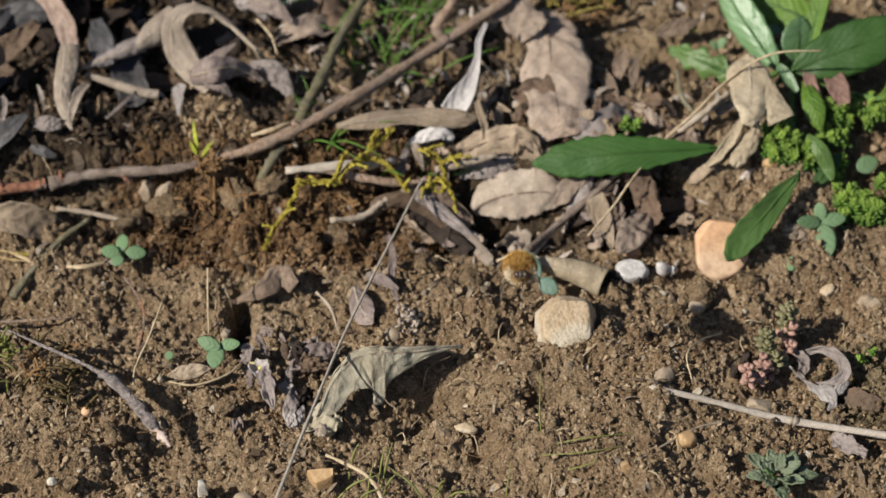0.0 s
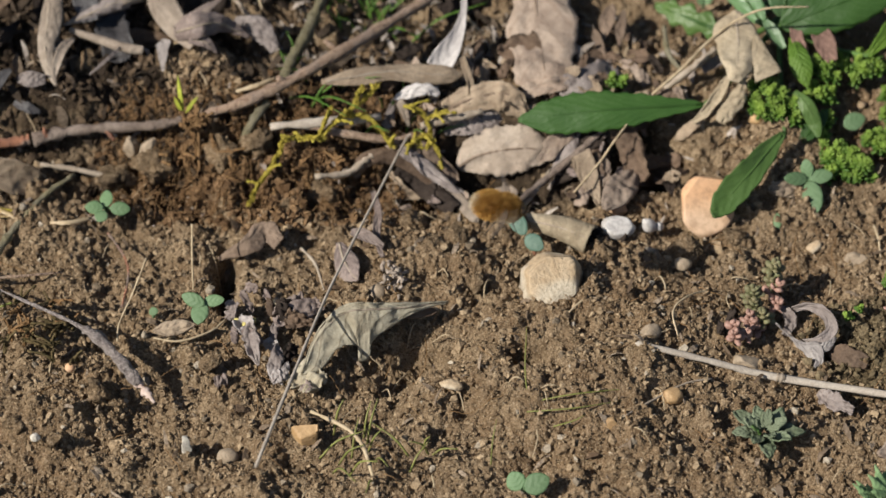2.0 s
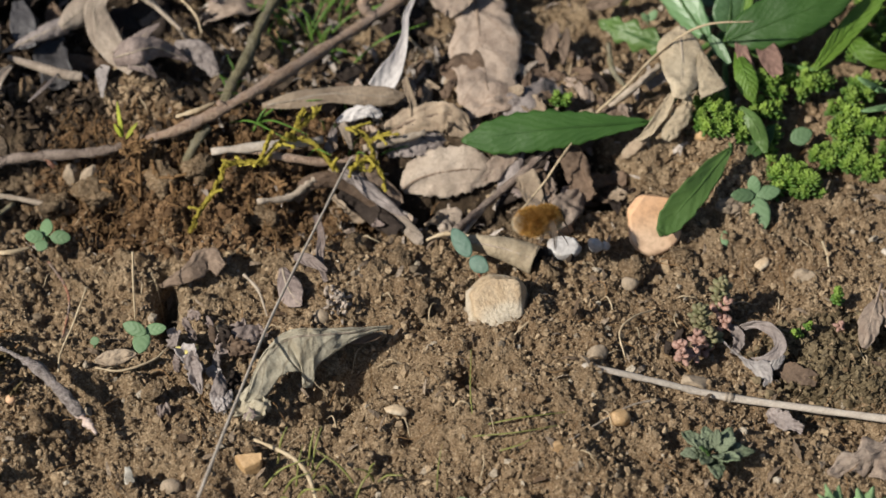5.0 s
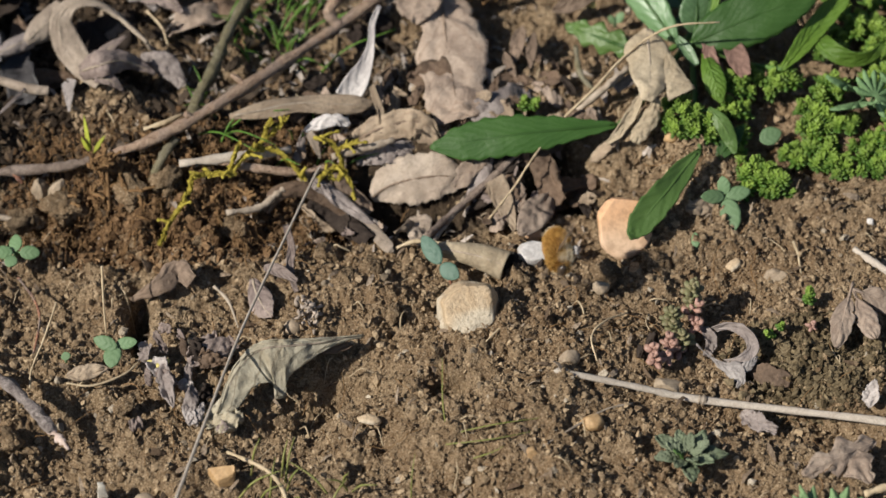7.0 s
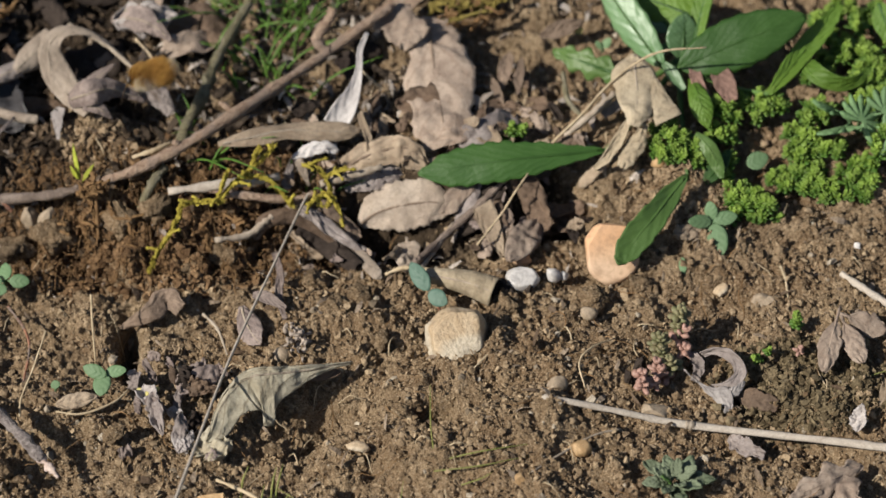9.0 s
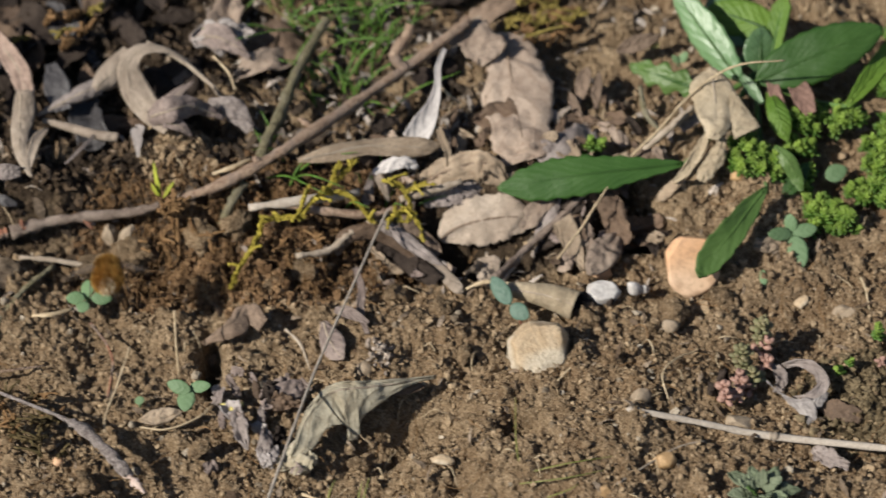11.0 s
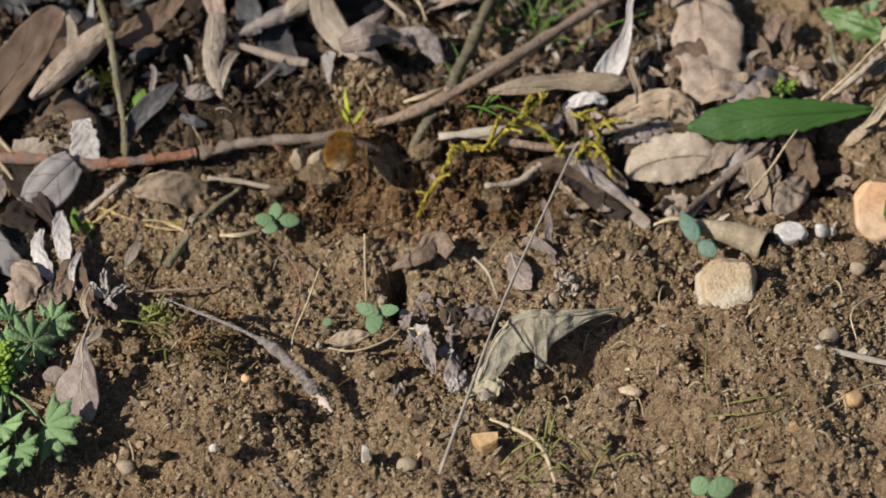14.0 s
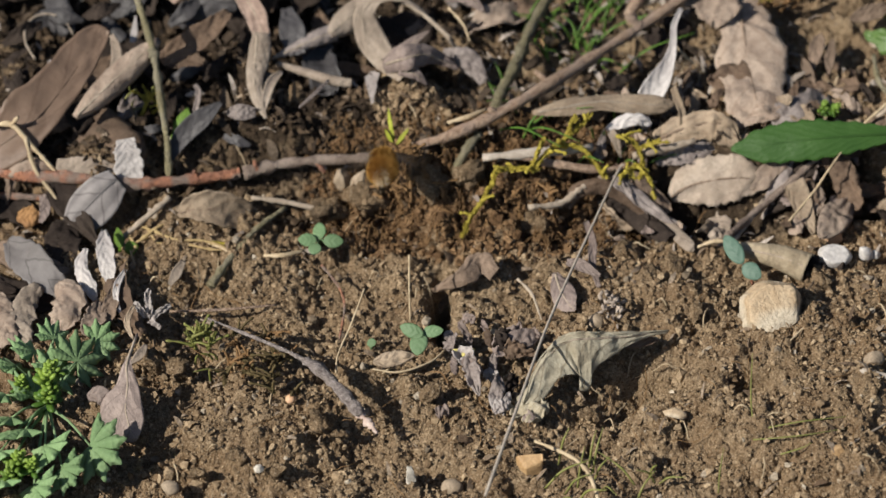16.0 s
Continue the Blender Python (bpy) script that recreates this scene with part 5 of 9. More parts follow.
    for i, (p, q, w) in enumerate((((0.0510, 0.0630, 0.0166), (0.0482, 0.0513, 0.0135), 0.0045), ((0.0541, 0.0614, 0.0160), (0.0526, 0.0490, 0.0134), 0.0035), ((0.0456, 0.0542, 0.0151), (0.0485, 0.0448, 0.0141), 0.0030), ((0.0596, 0.0702, 0.0154), (0.0723, 0.0734, 0.0179), 0.0050))):
        D(t, p, q, w, DEAD_RUSSET, "narrow russet dead leaf on bare soil", shape="lance", bend=20, roll=70, facing=(-0.3, -0.7, 0.6), wrinkle=0.1, seed=180 + i)
    # to the right
    D(t, (0.1328, -0.0294, 0.0065), (0.1266, -0.0492, 0.0031), 0.0058, DEAD_PINK, "pinkish lobed dead leaf on soil", rib=STRAW_GREY, shape="spoon", bend=15, roll=-30, facing=(-0.2, -0.7, 0.8), wrinkle=0.08, ragged=0.3, seed=82)
    D(t, (0.1319, -0.0313, 0.0064), (0.1440, -0.0367, 0.0040), 0.0065, DEAD_PINK, "pinkish dead leaf lobe on soil", rib=STRAW_GREY, shape="spoon", bend=15, roll=-30, facing=(-0.1, -0.7, 0.8), wrinkle=0.08, ragged=0.3, seed=83)
    D(t, (0.1324, -0.0313, 0.0064), (0.1369, -0.0473, 0.0038), 0.0058, DEAD_PINK, "pinkish dead leaf lobe pressed on soil", shape="spoon", bend=10, roll=-30, facing=(0, -0.7, 0.8), wrinkle=0.08, ragged=0.3, seed=84)
    D(t, (0.1332, -0.0814, 0.0026), (0.1135, -0.0925, 0.0038), 0.0095, DEAD_PINK, "pale brown lobed dead leaf on soil", rib=STRAW_GREY, shape="oval", bend=20, roll=-30, facing=(-0.1, -0.7, 0.8), wrinkle=0.08, ragged=0.3, lobes=3, depth=0.55, seed=85)
    D(t, (0.1259, -0.0830, 0.0026), (0.1303, -0.0952, 0.0023), 0.0100, DEAD_PINK, "pale brown dead leaf pressed on soil", shape="oval", bend=20, roll=-30, facing=(0.1, -0.7, 0.8), wrinkle=0.08, ragged=0.3, lobes=2, depth=0.5, seed=86)
    D("husk_shred", (0.1331, -0.0693, 0.0020), (0.1348, -0.0640, 0.0067), 0.0045, DEAD_SILVER, "white feathery husk on dark soil", "husk", shape="lance", bend=20, roll=60, facing=(-0.5, -0.7, 0.4), wrinkle=0.2, ragged=0.6, seed=87)
    D(t, (0.1417, -0.0552, 0.0053), (0.1496, -0.0630, 0.0026), 0.0140, DEAD_TAN, "tan dead leaf half under soil", shape="oval", bend=30, roll=-40, facing=(-0.1, -0.7, 0.8), wrinkle=0.15, seed=89)
    D("seed_husk", (-0.0713, -0.0507, 0.0041), (-0.0608, -0.0484, 0.0043), 0.0044, DEAD_TAN, "pale striped husk lying on soil", "husk", shape="oval", bend=20, roll=-80, facing=(0, -0.6, 0.8), wrinkle=0.1, seed=90)
    D(t, (0.0914, 0.0003, 0.0059), (0.1007, 0.0036, 0.0042), 0.0046, DEAD_TAN, "small withered tan leaf by a seedling", shape="oval", bend=25, roll=-40, facing=(0, -0.6, 0.8), wrinkle=0.15, seed=91)
    # loose litter that fills the back
    rng = random.Random(5)
    mats = (DEAD_RUSSET, DEAD_PINK, DEAD_BROWN, DEAD_GREY, DEAD_DARK_SHADE, DEAD_BROWN, DEAD_DARK_SHADE)
    words = {DEAD_TAN: "tan", DEAD_PINK: "pinkish", DEAD_BROWN: "brown", DEAD_GREY: "grey", DEAD_DARK_SHADE: "dark", DEAD_SLATE: "slate grey", DEAD_RUSSET: "russet"}
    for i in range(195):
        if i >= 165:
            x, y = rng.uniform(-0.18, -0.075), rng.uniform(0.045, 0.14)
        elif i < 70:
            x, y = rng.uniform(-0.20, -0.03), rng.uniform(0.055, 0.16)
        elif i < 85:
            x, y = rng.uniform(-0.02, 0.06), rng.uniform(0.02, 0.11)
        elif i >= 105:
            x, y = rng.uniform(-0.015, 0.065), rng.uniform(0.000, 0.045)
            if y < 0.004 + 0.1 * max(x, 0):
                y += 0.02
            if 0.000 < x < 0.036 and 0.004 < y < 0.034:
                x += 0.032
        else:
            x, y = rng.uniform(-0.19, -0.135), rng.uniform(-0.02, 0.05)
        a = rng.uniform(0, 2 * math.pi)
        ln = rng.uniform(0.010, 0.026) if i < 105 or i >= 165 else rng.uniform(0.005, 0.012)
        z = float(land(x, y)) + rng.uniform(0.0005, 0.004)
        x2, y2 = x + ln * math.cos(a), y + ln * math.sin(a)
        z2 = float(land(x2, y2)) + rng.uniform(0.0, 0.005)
        # Back left gets only dark leaves, their colour standing in for shade.
        m = rng.choice((DEAD_DARK_SHADE, DEAD_SLATE, DEAD_DARK_SHADE, DEAD_BROWN)) if x < -0.07 and y > 0.045 else rng.choice(mats) if i < 105 else rng.choice((DEAD_TAN, DEAD_PINK, DEAD_GREY, DEAD_DARK_SHADE, DEAD_BROWN))
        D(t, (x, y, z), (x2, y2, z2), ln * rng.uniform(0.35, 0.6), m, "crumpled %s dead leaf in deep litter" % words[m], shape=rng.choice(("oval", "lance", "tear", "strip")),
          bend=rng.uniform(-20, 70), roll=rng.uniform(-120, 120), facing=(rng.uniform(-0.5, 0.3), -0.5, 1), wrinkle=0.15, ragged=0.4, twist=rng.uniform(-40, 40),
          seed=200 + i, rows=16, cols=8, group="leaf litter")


def shaped_leaves():
    # round the green leaf and the yellow moss
    sheet("dead_leaf", [(0.0295, 0.0781, 0.0177, 0.0062, 0.0055, 0), (0.0295, 0.0625, 0.0190, 0.0095, 0.0077, 0), (0.0307, 0.0472, 0.0172, 0.0099, 0.0077, 0), (0.0317, 0.0339, 0.0170, 0.0086, 0.0080, 0), (0.0328, 0.0288, 0.0144, 0.0052, 0.0062, 0)], DEAD_PINK, "squarish pinkish tan dead leaf lying flat", rib=DEAD_RUSSET, curl=-34, wrinkle=0.13, ragged=0.45, seed=3)
    sheet("dead_leaf", [(0.0034, 0.0255, 0.0103, 0.0018, 0.0028, 0), (0.0095, 0.0269, 0.0132, 0.0034, 0.0049, 0), (0.0179, 0.0276, 0.0156, 0.0037, 0.0046, 0), (0.0227, 0.0264, 0.0157, 0.0028, 0.0055, 0), (0.0270, 0.0244, 0.0119, 0.0008, 0.0028, 0)], DEAD_TAN, "brownish crumpled dead leaf on litter", rib=DEAD_RUSSET, curl=-50, wrinkle=0.16, ragged=0.5, seed=5)
    sheet("dead_leaf", [(0.0041, 0.0218, 0.0065, 0.0015, 0.0012, 0), (0.0117, 0.0222, 0.0086, 0.0025, 0.0025, 0), (0.0194, 0.0224, 0.0075, 0.0009, 0.0015, 0)], DEAD_GREY, "dark grey crumpled leaf scrap in litter", curl=40, wrinkle=0.2, ragged=0.7, seed=305)
    sheet("dead_leaf", [(0.0079, 0.0149, -0.0002, 0.0012, 0.0015, 0), (0.0127, 0.0161, 0.0028, 0.0059, 0.0059, 0), (0.0196, 0.0163, 0.0050, 0.0071, 0.0074, 0), (0.0264, 0.0162, 0.0059, 0.0068, 0.0068, 0), (0.0313, 0.0160, 0.0052, 0.0034, 0.0040, 0), (0.0341, 0.0157, 0.0046, 0.0005, 0.0005, 0)], DEAD_PALE, "pale veined dead leaf with a toothed edge", rib=DEAD_RUSSET, curl=-38, wrinkle=0.07, ragged=0.15, teeth=13, seed=4, rows=44)
    sheet("dead_leaf", [(-0.0292, 0.0281, 0.0192, 0.0006, 0.0006, 0), (-0.0201, 0.0292, 0.0202, 0.0025, 0.0025, -10), (-0.0110, 0.0315, 0.0201, 0.0028, 0.0028, -38), (-0.0019, 0.0315, 0.0194, 0.0028, 0.0028, -12), (0.0050, 0.0317, 0.0186, 0.0025, 0.0025, 5), (0.0095, 0.0330, 0.0179, 0.0005, 0.0005, 0)], DEAD_TAN, "long narrow tan dead leaf under a twig", rib=STRAW_GREY, curl=-50, wrinkle=0.04, seed=6)
    sheet("dead_leaf", [(0.0019, 0.0350, 0.0176, 0.0034, 0.0037, 0), (0.0050, 0.0391, 0.0200, 0.0034, 0.0034, 0), (0.0076, 0.0436, 0.0228, 0.0018, 0.0022, 0), (0.0092, 0.0488, 0.0252, 0.0009, 0.0012, 0), (0.0098, 0.0554, 0.0265, 0.0008, 0.0009, 0), (0.0120, 0.0603, 0.0283, 0.0006, 0.0005, 0)], DEAD_WHITE, "silvery folded dead leaf with a long tip", curl=75, wrinkle=0.02, seed=7)
    sheet("dead_leaf", [(-0.0092, 0.0256, 0.0152, 0.0006, 0.0006, 0), (-0.0050, 0.0269, 0.0169, 0.0017, 0.0018, 0), (-0.0001, 0.0281, 0.0169, 0.0017, 0.0018, 0), (0.0029, 0.0279, 0.0146, 0.0006, 0.0008, 0)], DEAD_WHITE, "small pale curled leaf scrap", curl=-30, wrinkle=0.16, ragged=0.6, seed=8, rows=18, cols=10)
    sheet("dead_leaf", [(-0.0083, 0.0253, 0.0149, 0.0015, 0.0009, 0), (-0.0068, 0.0233, 0.0125, 0.0014, 0.0009, 0), (-0.0053, 0.0219, 0.0082, 0.0003, 0.0003, 0)], DEAD_PALE, "pale pointed leaf shard below yellow moss", curl=30, wrinkle=0.05, seed=308, rows=12, cols=6)
    sheet("dead_leaf", [(0.0091, 0.0392, 0.0190, 0.0008, 0.0008, 0), (0.0100, 0.0342, 0.0189, 0.0012, 0.0012, 20), (0.0112, 0.0307, 0.0170, 0.0011, 0.0011, -20), (0.0115, 0.0279, 0.0129, 0.0008, 0.0008, 0)], DEAD_TAN, "narrow twisted tan leaf strip", curl=90, wrinkle=0.08, seed=309, rows=16, cols=8)
    sheet("dead_leaf", [(0.0396, 0.0128, 0.0064, 0.0046, 0.0012, 0), (0.0417, 0.0095, 0.0038, 0.0043, 0.0018, 0), (0.0443, 0.0053, 0.0014, 0.0025, 0.0018, 0), (0.0459, 0.0003, -0.0000, 0.0005, 0.0005, 0)], DEAD_TAN, "folded brown dead leaf standing upright", curl=60, wrinkle=0.06, seed=16)
    sheet("dead_leaf", [(0.0187, 0.0084, -0.0012, 0.0022, 0.0018, 0), (0.0205, 0.0008, 0.0019, 0.0037, 0.0034, 0), (0.0195, -0.0054, 0.0022, 0.0018, 0.0015, 0)], DEAD_PALE, "pale crumpled dead leaf in litter", curl=-40, wrinkle=0.18, ragged=0.5, seed=21)
    sheet("dead_leaf", [(0.0042, 0.0106, 0.0001, 0.0009, 0.0009, 0), (0.0078, 0.0032, -0.0003, 0.0018, 0.0015, 0), (0.0118, -0.0073, 0.0035, 0.0018, 0.0015, 0), (0.0133, -0.0087, 0.0027, 0.0005, 0.0005, 0)], DEAD_PALE, "narrow grey dead leaf in litter", curl=-50, wrinkle=0.06, seed=20)
    # Brown instead of grey, so that the colour carries the hollow's deep shade.
    sheet("dead_leaf", [(-0.0203, 0.0070, 0.0038, 0.0009, 0.0012, 0), (-0.0172, 0.0101, 0.0072, 0.0022, 0.0025, 0), (-0.0111, 0.0121, 0.0073, 0.0018, 0.0028, 0), (-0.0042, 0.0119, 0.0032, 0.0025, 0.0025, 0), (0.0034, 0.0089, -0.0025, 0.0018, 0.0015, 0)], DEAD_BROWN, "curled dead leaf browned for shade over a dark hollow", curl=-110, wrinkle=0.08, ragged=0.2, seed=22)
    # This strip's near-black colour stands in for the shade above it.
    sheet("dead_leaf", [(-0.0088, 0.0118, 0.0023, 0.0015, 0.0018, 0), (-0.0012, 0.0092, -0.0017, 0.0034, 0.0034, 0), (0.0068, -0.0024, 0.0010, 0.0022, 0.0022, 0)], DEAD_DARK_SHADE, "dead leaf strip coloured dark for the shade it lies in", curl=-90, wrinkle=0.1, ragged=0.3, seed=23)
    sheet("dead_leaf", [(-0.0150, 0.0037, 0.0017, 0.0008, 0.0008, 0), (-0.0134, -0.0053, 0.0029, 0.0012, 0.0012, 30), (-0.0139, -0.0143, 0.0034, 0.0011, 0.0011, -20), (-0.0122, -0.0220, 0.0025, 0.0006, 0.0006, 0)], DEAD_MAUVE, "hanging strip of grey dead leaf", curl=70, wrinkle=0.1, seed=25)
    sheet("dead_leaf", [(-0.0237, -0.0175, 0.0034, 0.0009, 0.0008, 0), (-0.0227, -0.0224, 0.0030, 0.0034, 0.0025, 0), (-0.0208, -0.0270, 0.0023, 0.0031, 0.0031, 0), (-0.0186, -0.0303, 0.0021, 0.0003, 0.0003, 0)], DEAD_MAUVE, "small grey dead leaf behind a stalk", rib=STRAW_GREY, curl=-35, wrinkle=0.05, seed=26)
    sheet("dead_leaf", [(-0.0206, -0.0148, 0.0049, 0.0008, 0.0009, 0), (-0.0169, -0.0165, 0.0051, 0.0018, 0.0015, 0), (-0.0118, -0.0199, 0.0046, 0.0006, 0.0006, 0)], DEAD_MAUVE, "pale grey leaf scrap behind a stalk", curl=40, wrinkle=0.1, seed=27)
    sheet("dead_leaf", [(-0.0560, -0.0176, -0.0029, 0.0005, 0.0005, 0), (-0.0491, -0.0190, 0.0042, 0.0015, 0.0034, 0), (-0.0438, -0.0143, 0.0048, 0.0025, 0.0037, 0), (-0.0394, -0.0173, 0.0035, 0.0015, 0.0022, 0)], DEAD_RUSSET, "crumpled brown dead leaf over a crack", curl=-30, wrinkle=0.08, ragged=0.5, seed=28)
    # the pale lobed leaf on the mound
    sheet("dead_leaf", [(0.0051, -0.0424, 0.0066, 0.0003, 0.0003, 0), (-0.0001, -0.0446, 0.0080, 0.0009, 0.0006, 0), (-0.0052, -0.0470, 0.0096, 0.0025, 0.0012, 0), (-0.0096, -0.0485, 0.0105, 0.0052, 0.0015, 0), (-0.0126, -0.0494, 0.0112, 0.0071, 0.0017, 0), (-0.0149, -0.0501, 0.0119, 0.0108, 0.0018, 0), (-0.0169, -0.0504, 0.0120, 0.0132, 0.0020, 0), (-0.0193, -0.0507, 0.0121, 0.0120, 0.0020, 0), (-0.0213, -0.0510, 0.0116, 0.0099, 0.0018, 0), (-0.0234, -0.0521, 0.0110, 0.0120, 0.0018, 0), (-0.0251, -0.0531, 0.0099, 0.0095, 0.0015, 0), (-0.0272, -0.0549, 0.0084, 0.0068, 0.0014, 0), (-0.0292, -0.0579, 0.0064, 0.0055, 0.0012, 0), (-0.0310, -0.0619, 0.0043, 0.0037, 0.0009, 0), (-0.0324, -0.0643, 0.0026, 0.0005, 0.0005, 0)], DEAD_SAGE, "pale sage-grey curled dead leaf on soil", rib=STRAW_GREY, curl=-40, wrinkle=0.06, ragged=0.25, seed=1, rows=84, cols=20)
    sheet("dead_leaf", [(-0.0398, -0.0475, 0.0035, 0.0009, 0.0009, 0), (-0.0356, -0.0455, 0.0044, 0.0031, 0.0022, 0), (-0.0312, -0.0426, 0.0044, 0.0028, 0.0025, 0), (-0.0283, -0.0399, 0.0034, 0.0009, 0.0009, 0)], DEAD_MAUVE, "flat pinkish brown dead leaf beside a curled one", curl=-25, wrinkle=0.07, ragged=0.3, seed=101)
    sheet("dead_leaf", [(-0.0480, -0.0497, 0.0041, 0.0006, 0.0009, 0), (-0.0457, -0.0526, 0.0044, 0.0018, 0.0018, 0), (-0.0434, -0.0542, 0.0028, 0.0012, 0.0012, 0)], DEAD_MAUVE, "mauve leaf scrap on dark soil", curl=60, wrinkle=0.1, ragged=0.4, seed=102, rows=16, cols=8)
    sheet("dead_leaf", [(-0.0389, -0.0593, 0.0030, 0.0008, 0.0008, 0), (-0.0395, -0.0636, 0.0034, 0.0015, 0.0018, 0), (-0.0387, -0.0668, 0.0018, 0.0012, 0.0012, 0)], DEAD_SILVER, "pale standing leaf scrap on soil", curl=50, wrinkle=0.1, ragged=0.4, seed=103, rows=16, cols=8)
    sheet("rolled_leaf", [(0.0249, -0.0109, 0.0054, 0.0034, 0.0034, 0), (0.0298, -0.0129, 0.0064, 0.0046, 0.0043, 0), (0.0361, -0.0155, 0.0068, 0.0062, 0.0059, 0), (0.0424, -0.0186, 0.0063, 0.0074, 0.0071, 0)], DEAD_STRAW, "rolled greenish tan dead leaf on soil", rib=STRAW_GREY, curl=-215, wrinkle=0.045, ragged=0.2, seed=9, cols=22)
    # litter beyond the twigs
    sheet("curled_leaf", [(-0.0502, 0.0554, 0.0193, 0.0008, 0.0008, 60), (-0.0558, 0.0609, 0.0231, 0.0009, 0.0009, 60), (-0.0635, 0.0656, 0.0272, 0.0012, 0.0012, 50), (-0.0709, 0.0655, 0.0286, 0.0020, 0.0020, 25), (-0.0753, 0.0627, 0.0258, 0.0034, 0.0025, 0), (-0.0747, 0.0576, 0.0210, 0.0049, 0.0028, 0), (-0.0704, 0.0504, 0.0186, 0.0043, 0.0025, 0), (-0.0646, 0.0397, 0.0216, 0.0015, 0.0012, 0)], DEAD_PALE, "large strip leaf curled into a hoop", rib=STRAW_GREY, curl=-25, wrinkle=0.04, ragged=0.1, seed=40, rows=48)
    sheet("dead_leaf", [(-0.0698, 0.0466, 0.0203, 0.0022, 0.0022, 0), (-0.0643, 0.0412, 0.0273, 0.0043, 0.0037, 0), (-0.0584, 0.0443, 0.0261, 0.0031, 0.0031, 0), (-0.0538, 0.0467, 0.0218, 0.0022, 0.0015, 0), (-0.0493, 0.0464, 0.0187, 0.0003, 0.0003, 0)], DEAD_MAUVE, "pinkish grey lobed dead leaf in litter", rib=STRAW_GREY, curl=-45, wrinkle=0.07, ragged=0.3, teeth=4, seed=41)
    sheet("dead_leaf", [(-0.0663, 0.0492, 0.0208, 0.0018, 0.0015, 0), (-0.0620, 0.0527, 0.0226, 0.0018, 0.0012, 0), (-0.0571, 0.0564, 0.0243, 0.0002, 0.0002, 0)], DEAD_MAUVE, "pointed lobe of a pinkish grey dead leaf", rib=STRAW_GREY, curl=-30, wrinkle=0.05, seed=341, rows=16, cols=8)
    sheet("dead_leaf", [(-0.0653, 0.0408, 0.0237, 0.0018, 0.0015, 0), (-0.0611, 0.0397, 0.0232, 0.0018, 0.0015, 0), (-0.0578, 0.0392, 0.0196, 0.0003, 0.0003, 0)], DEAD_MAUVE, "drooping lobe of a pinkish grey dead leaf", rib=STRAW_GREY, curl=-40, wrinkle=0.05, seed=342, rows=16, cols=8)
    sheet("dead_leaf", [(-0.0537, 0.0523, 0.0194, 0.0015, 0.0015, 0), (-0.0474, 0.0496, 0.0197, 0.0034, 0.0037, 0), (-0.0420, 0.0446, 0.0159, 0.0015, 0.0015, 0)], DEAD_GREY, "shaded grey dead leaf behind a lobed one", curl=-60, wrinkle=0.12, ragged=0.4, seed=343)
    sheet("rolled_leaf", [(-0.1004, 0.0513, 0.0188, 0.0003, 0.0003, 0), (-0.0946, 0.0541, 0.0199, 0.0022, 0.0015, 0), (-0.0885, 0.0563, 0.0217, 0.0037, 0.0025, 0), (-0.0831, 0.0585, 0.0223, 0.0040, 0.0031, 0)], DEAD_GREY, "rolled grey dead leaf tapering to a point", rib=STRAW_GREY, curl=-190, wrinkle=0.05, ragged=0.2, seed=42)
    sheet("rolled_leaf", [(-0.0846, 0.0574, 0.0223, 0.0022, 0.0022, 0), (-0.0801, 0.0610, 0.0242, 0.0059, 0.0052, 0), (-0.0740, 0.0660, 0.0270, 0.0052, 0.0052, 0)], DEAD_PALE, "rolled pale tan dead leaf in litter", rib=STRAW_GREY, curl=-190, wrinkle=0.05, ragged=0.2, seed=442)
    sheet("rolled_leaf", [(-0.0992, 0.0507, 0.0176, 0.0012, 0.0012, 0), (-0.0914, 0.0478, 0.0169, 0.0022, 0.0022, 0), (-0.0842, 0.0442, 0.0172, 0.0025, 0.0025, 0), (-0.0784, 0.0437, 0.0164, 0.0023, 0.0023, 0)], DEAD_PALE, "thin rolled dead leaf over dark soil", curl=-230, wrinkle=0.05, ragged=0.2, seed=43)
    sheet("dead_leaf", [(-0.1043, 0.0538, 0.0263, 0.0037, 0.0012, 0), (-0.1046, 0.0487, 0.0225, 0.0040, 0.0022, 0), (-0.1050, 0.0417, 0.0199, 0.0025, 0.0022, 0), (-0.1035, 0.0331, 0.0194, 0.0015, 0.0015, 0), (-0.1013, 0.0288, 0.0170, 0.0003, 0.0003, 0)], DEAD_PALE, "tan curled dead leaf hanging downward", rib=STRAW_GREY, curl=-70, wrinkle=0.06, ragged=0.15, seed=44)
    sheet("dead_leaf", [(-0.0975, 0.0456, 0.0190, 0.0005, 0.0005, 0), (-0.1000, 0.0417, 0.0192, 0.0014, 0.0014, 0), (-0.1014, 0.0347, 0.0193, 0.0012, 0.0012, 0), (-0.1022, 0.0296, 0.0173, 0.0003, 0.0003, 0)], DEAD_PALE, "hooked tip of a curled tan leaf", curl=80, wrinkle=0.05, seed=344, rows=16, cols=8)
    sheet("dead_leaf", [(-0.0847, 0.0445, 0.0171, 0.0003, 0.0003, 0), (-0.0884, 0.0389, 0.0170, 0.0005, 0.0005, 0), (-0.0927, 0.0350, 0.0154, 0.0002, 0.0002, 0)], DEAD_GREY, "thin grey leaf sliver in litter", curl=30, seed=345, rows=10, cols=4)
    sheet("dead_leaf", [(-0.0969, 0.0680, 0.0225, 0.0015, 0.0015, 0), (-0.0951, 0.0594, 0.0217, 0.0037, 0.0037, 0), (-0.0934, 0.0530, 0.0186, 0.0022, 0.0022, 0)], DEAD_SLATE, "shaded slate grey dead leaf in litter", curl=30, wrinkle=0.05, seed=346)
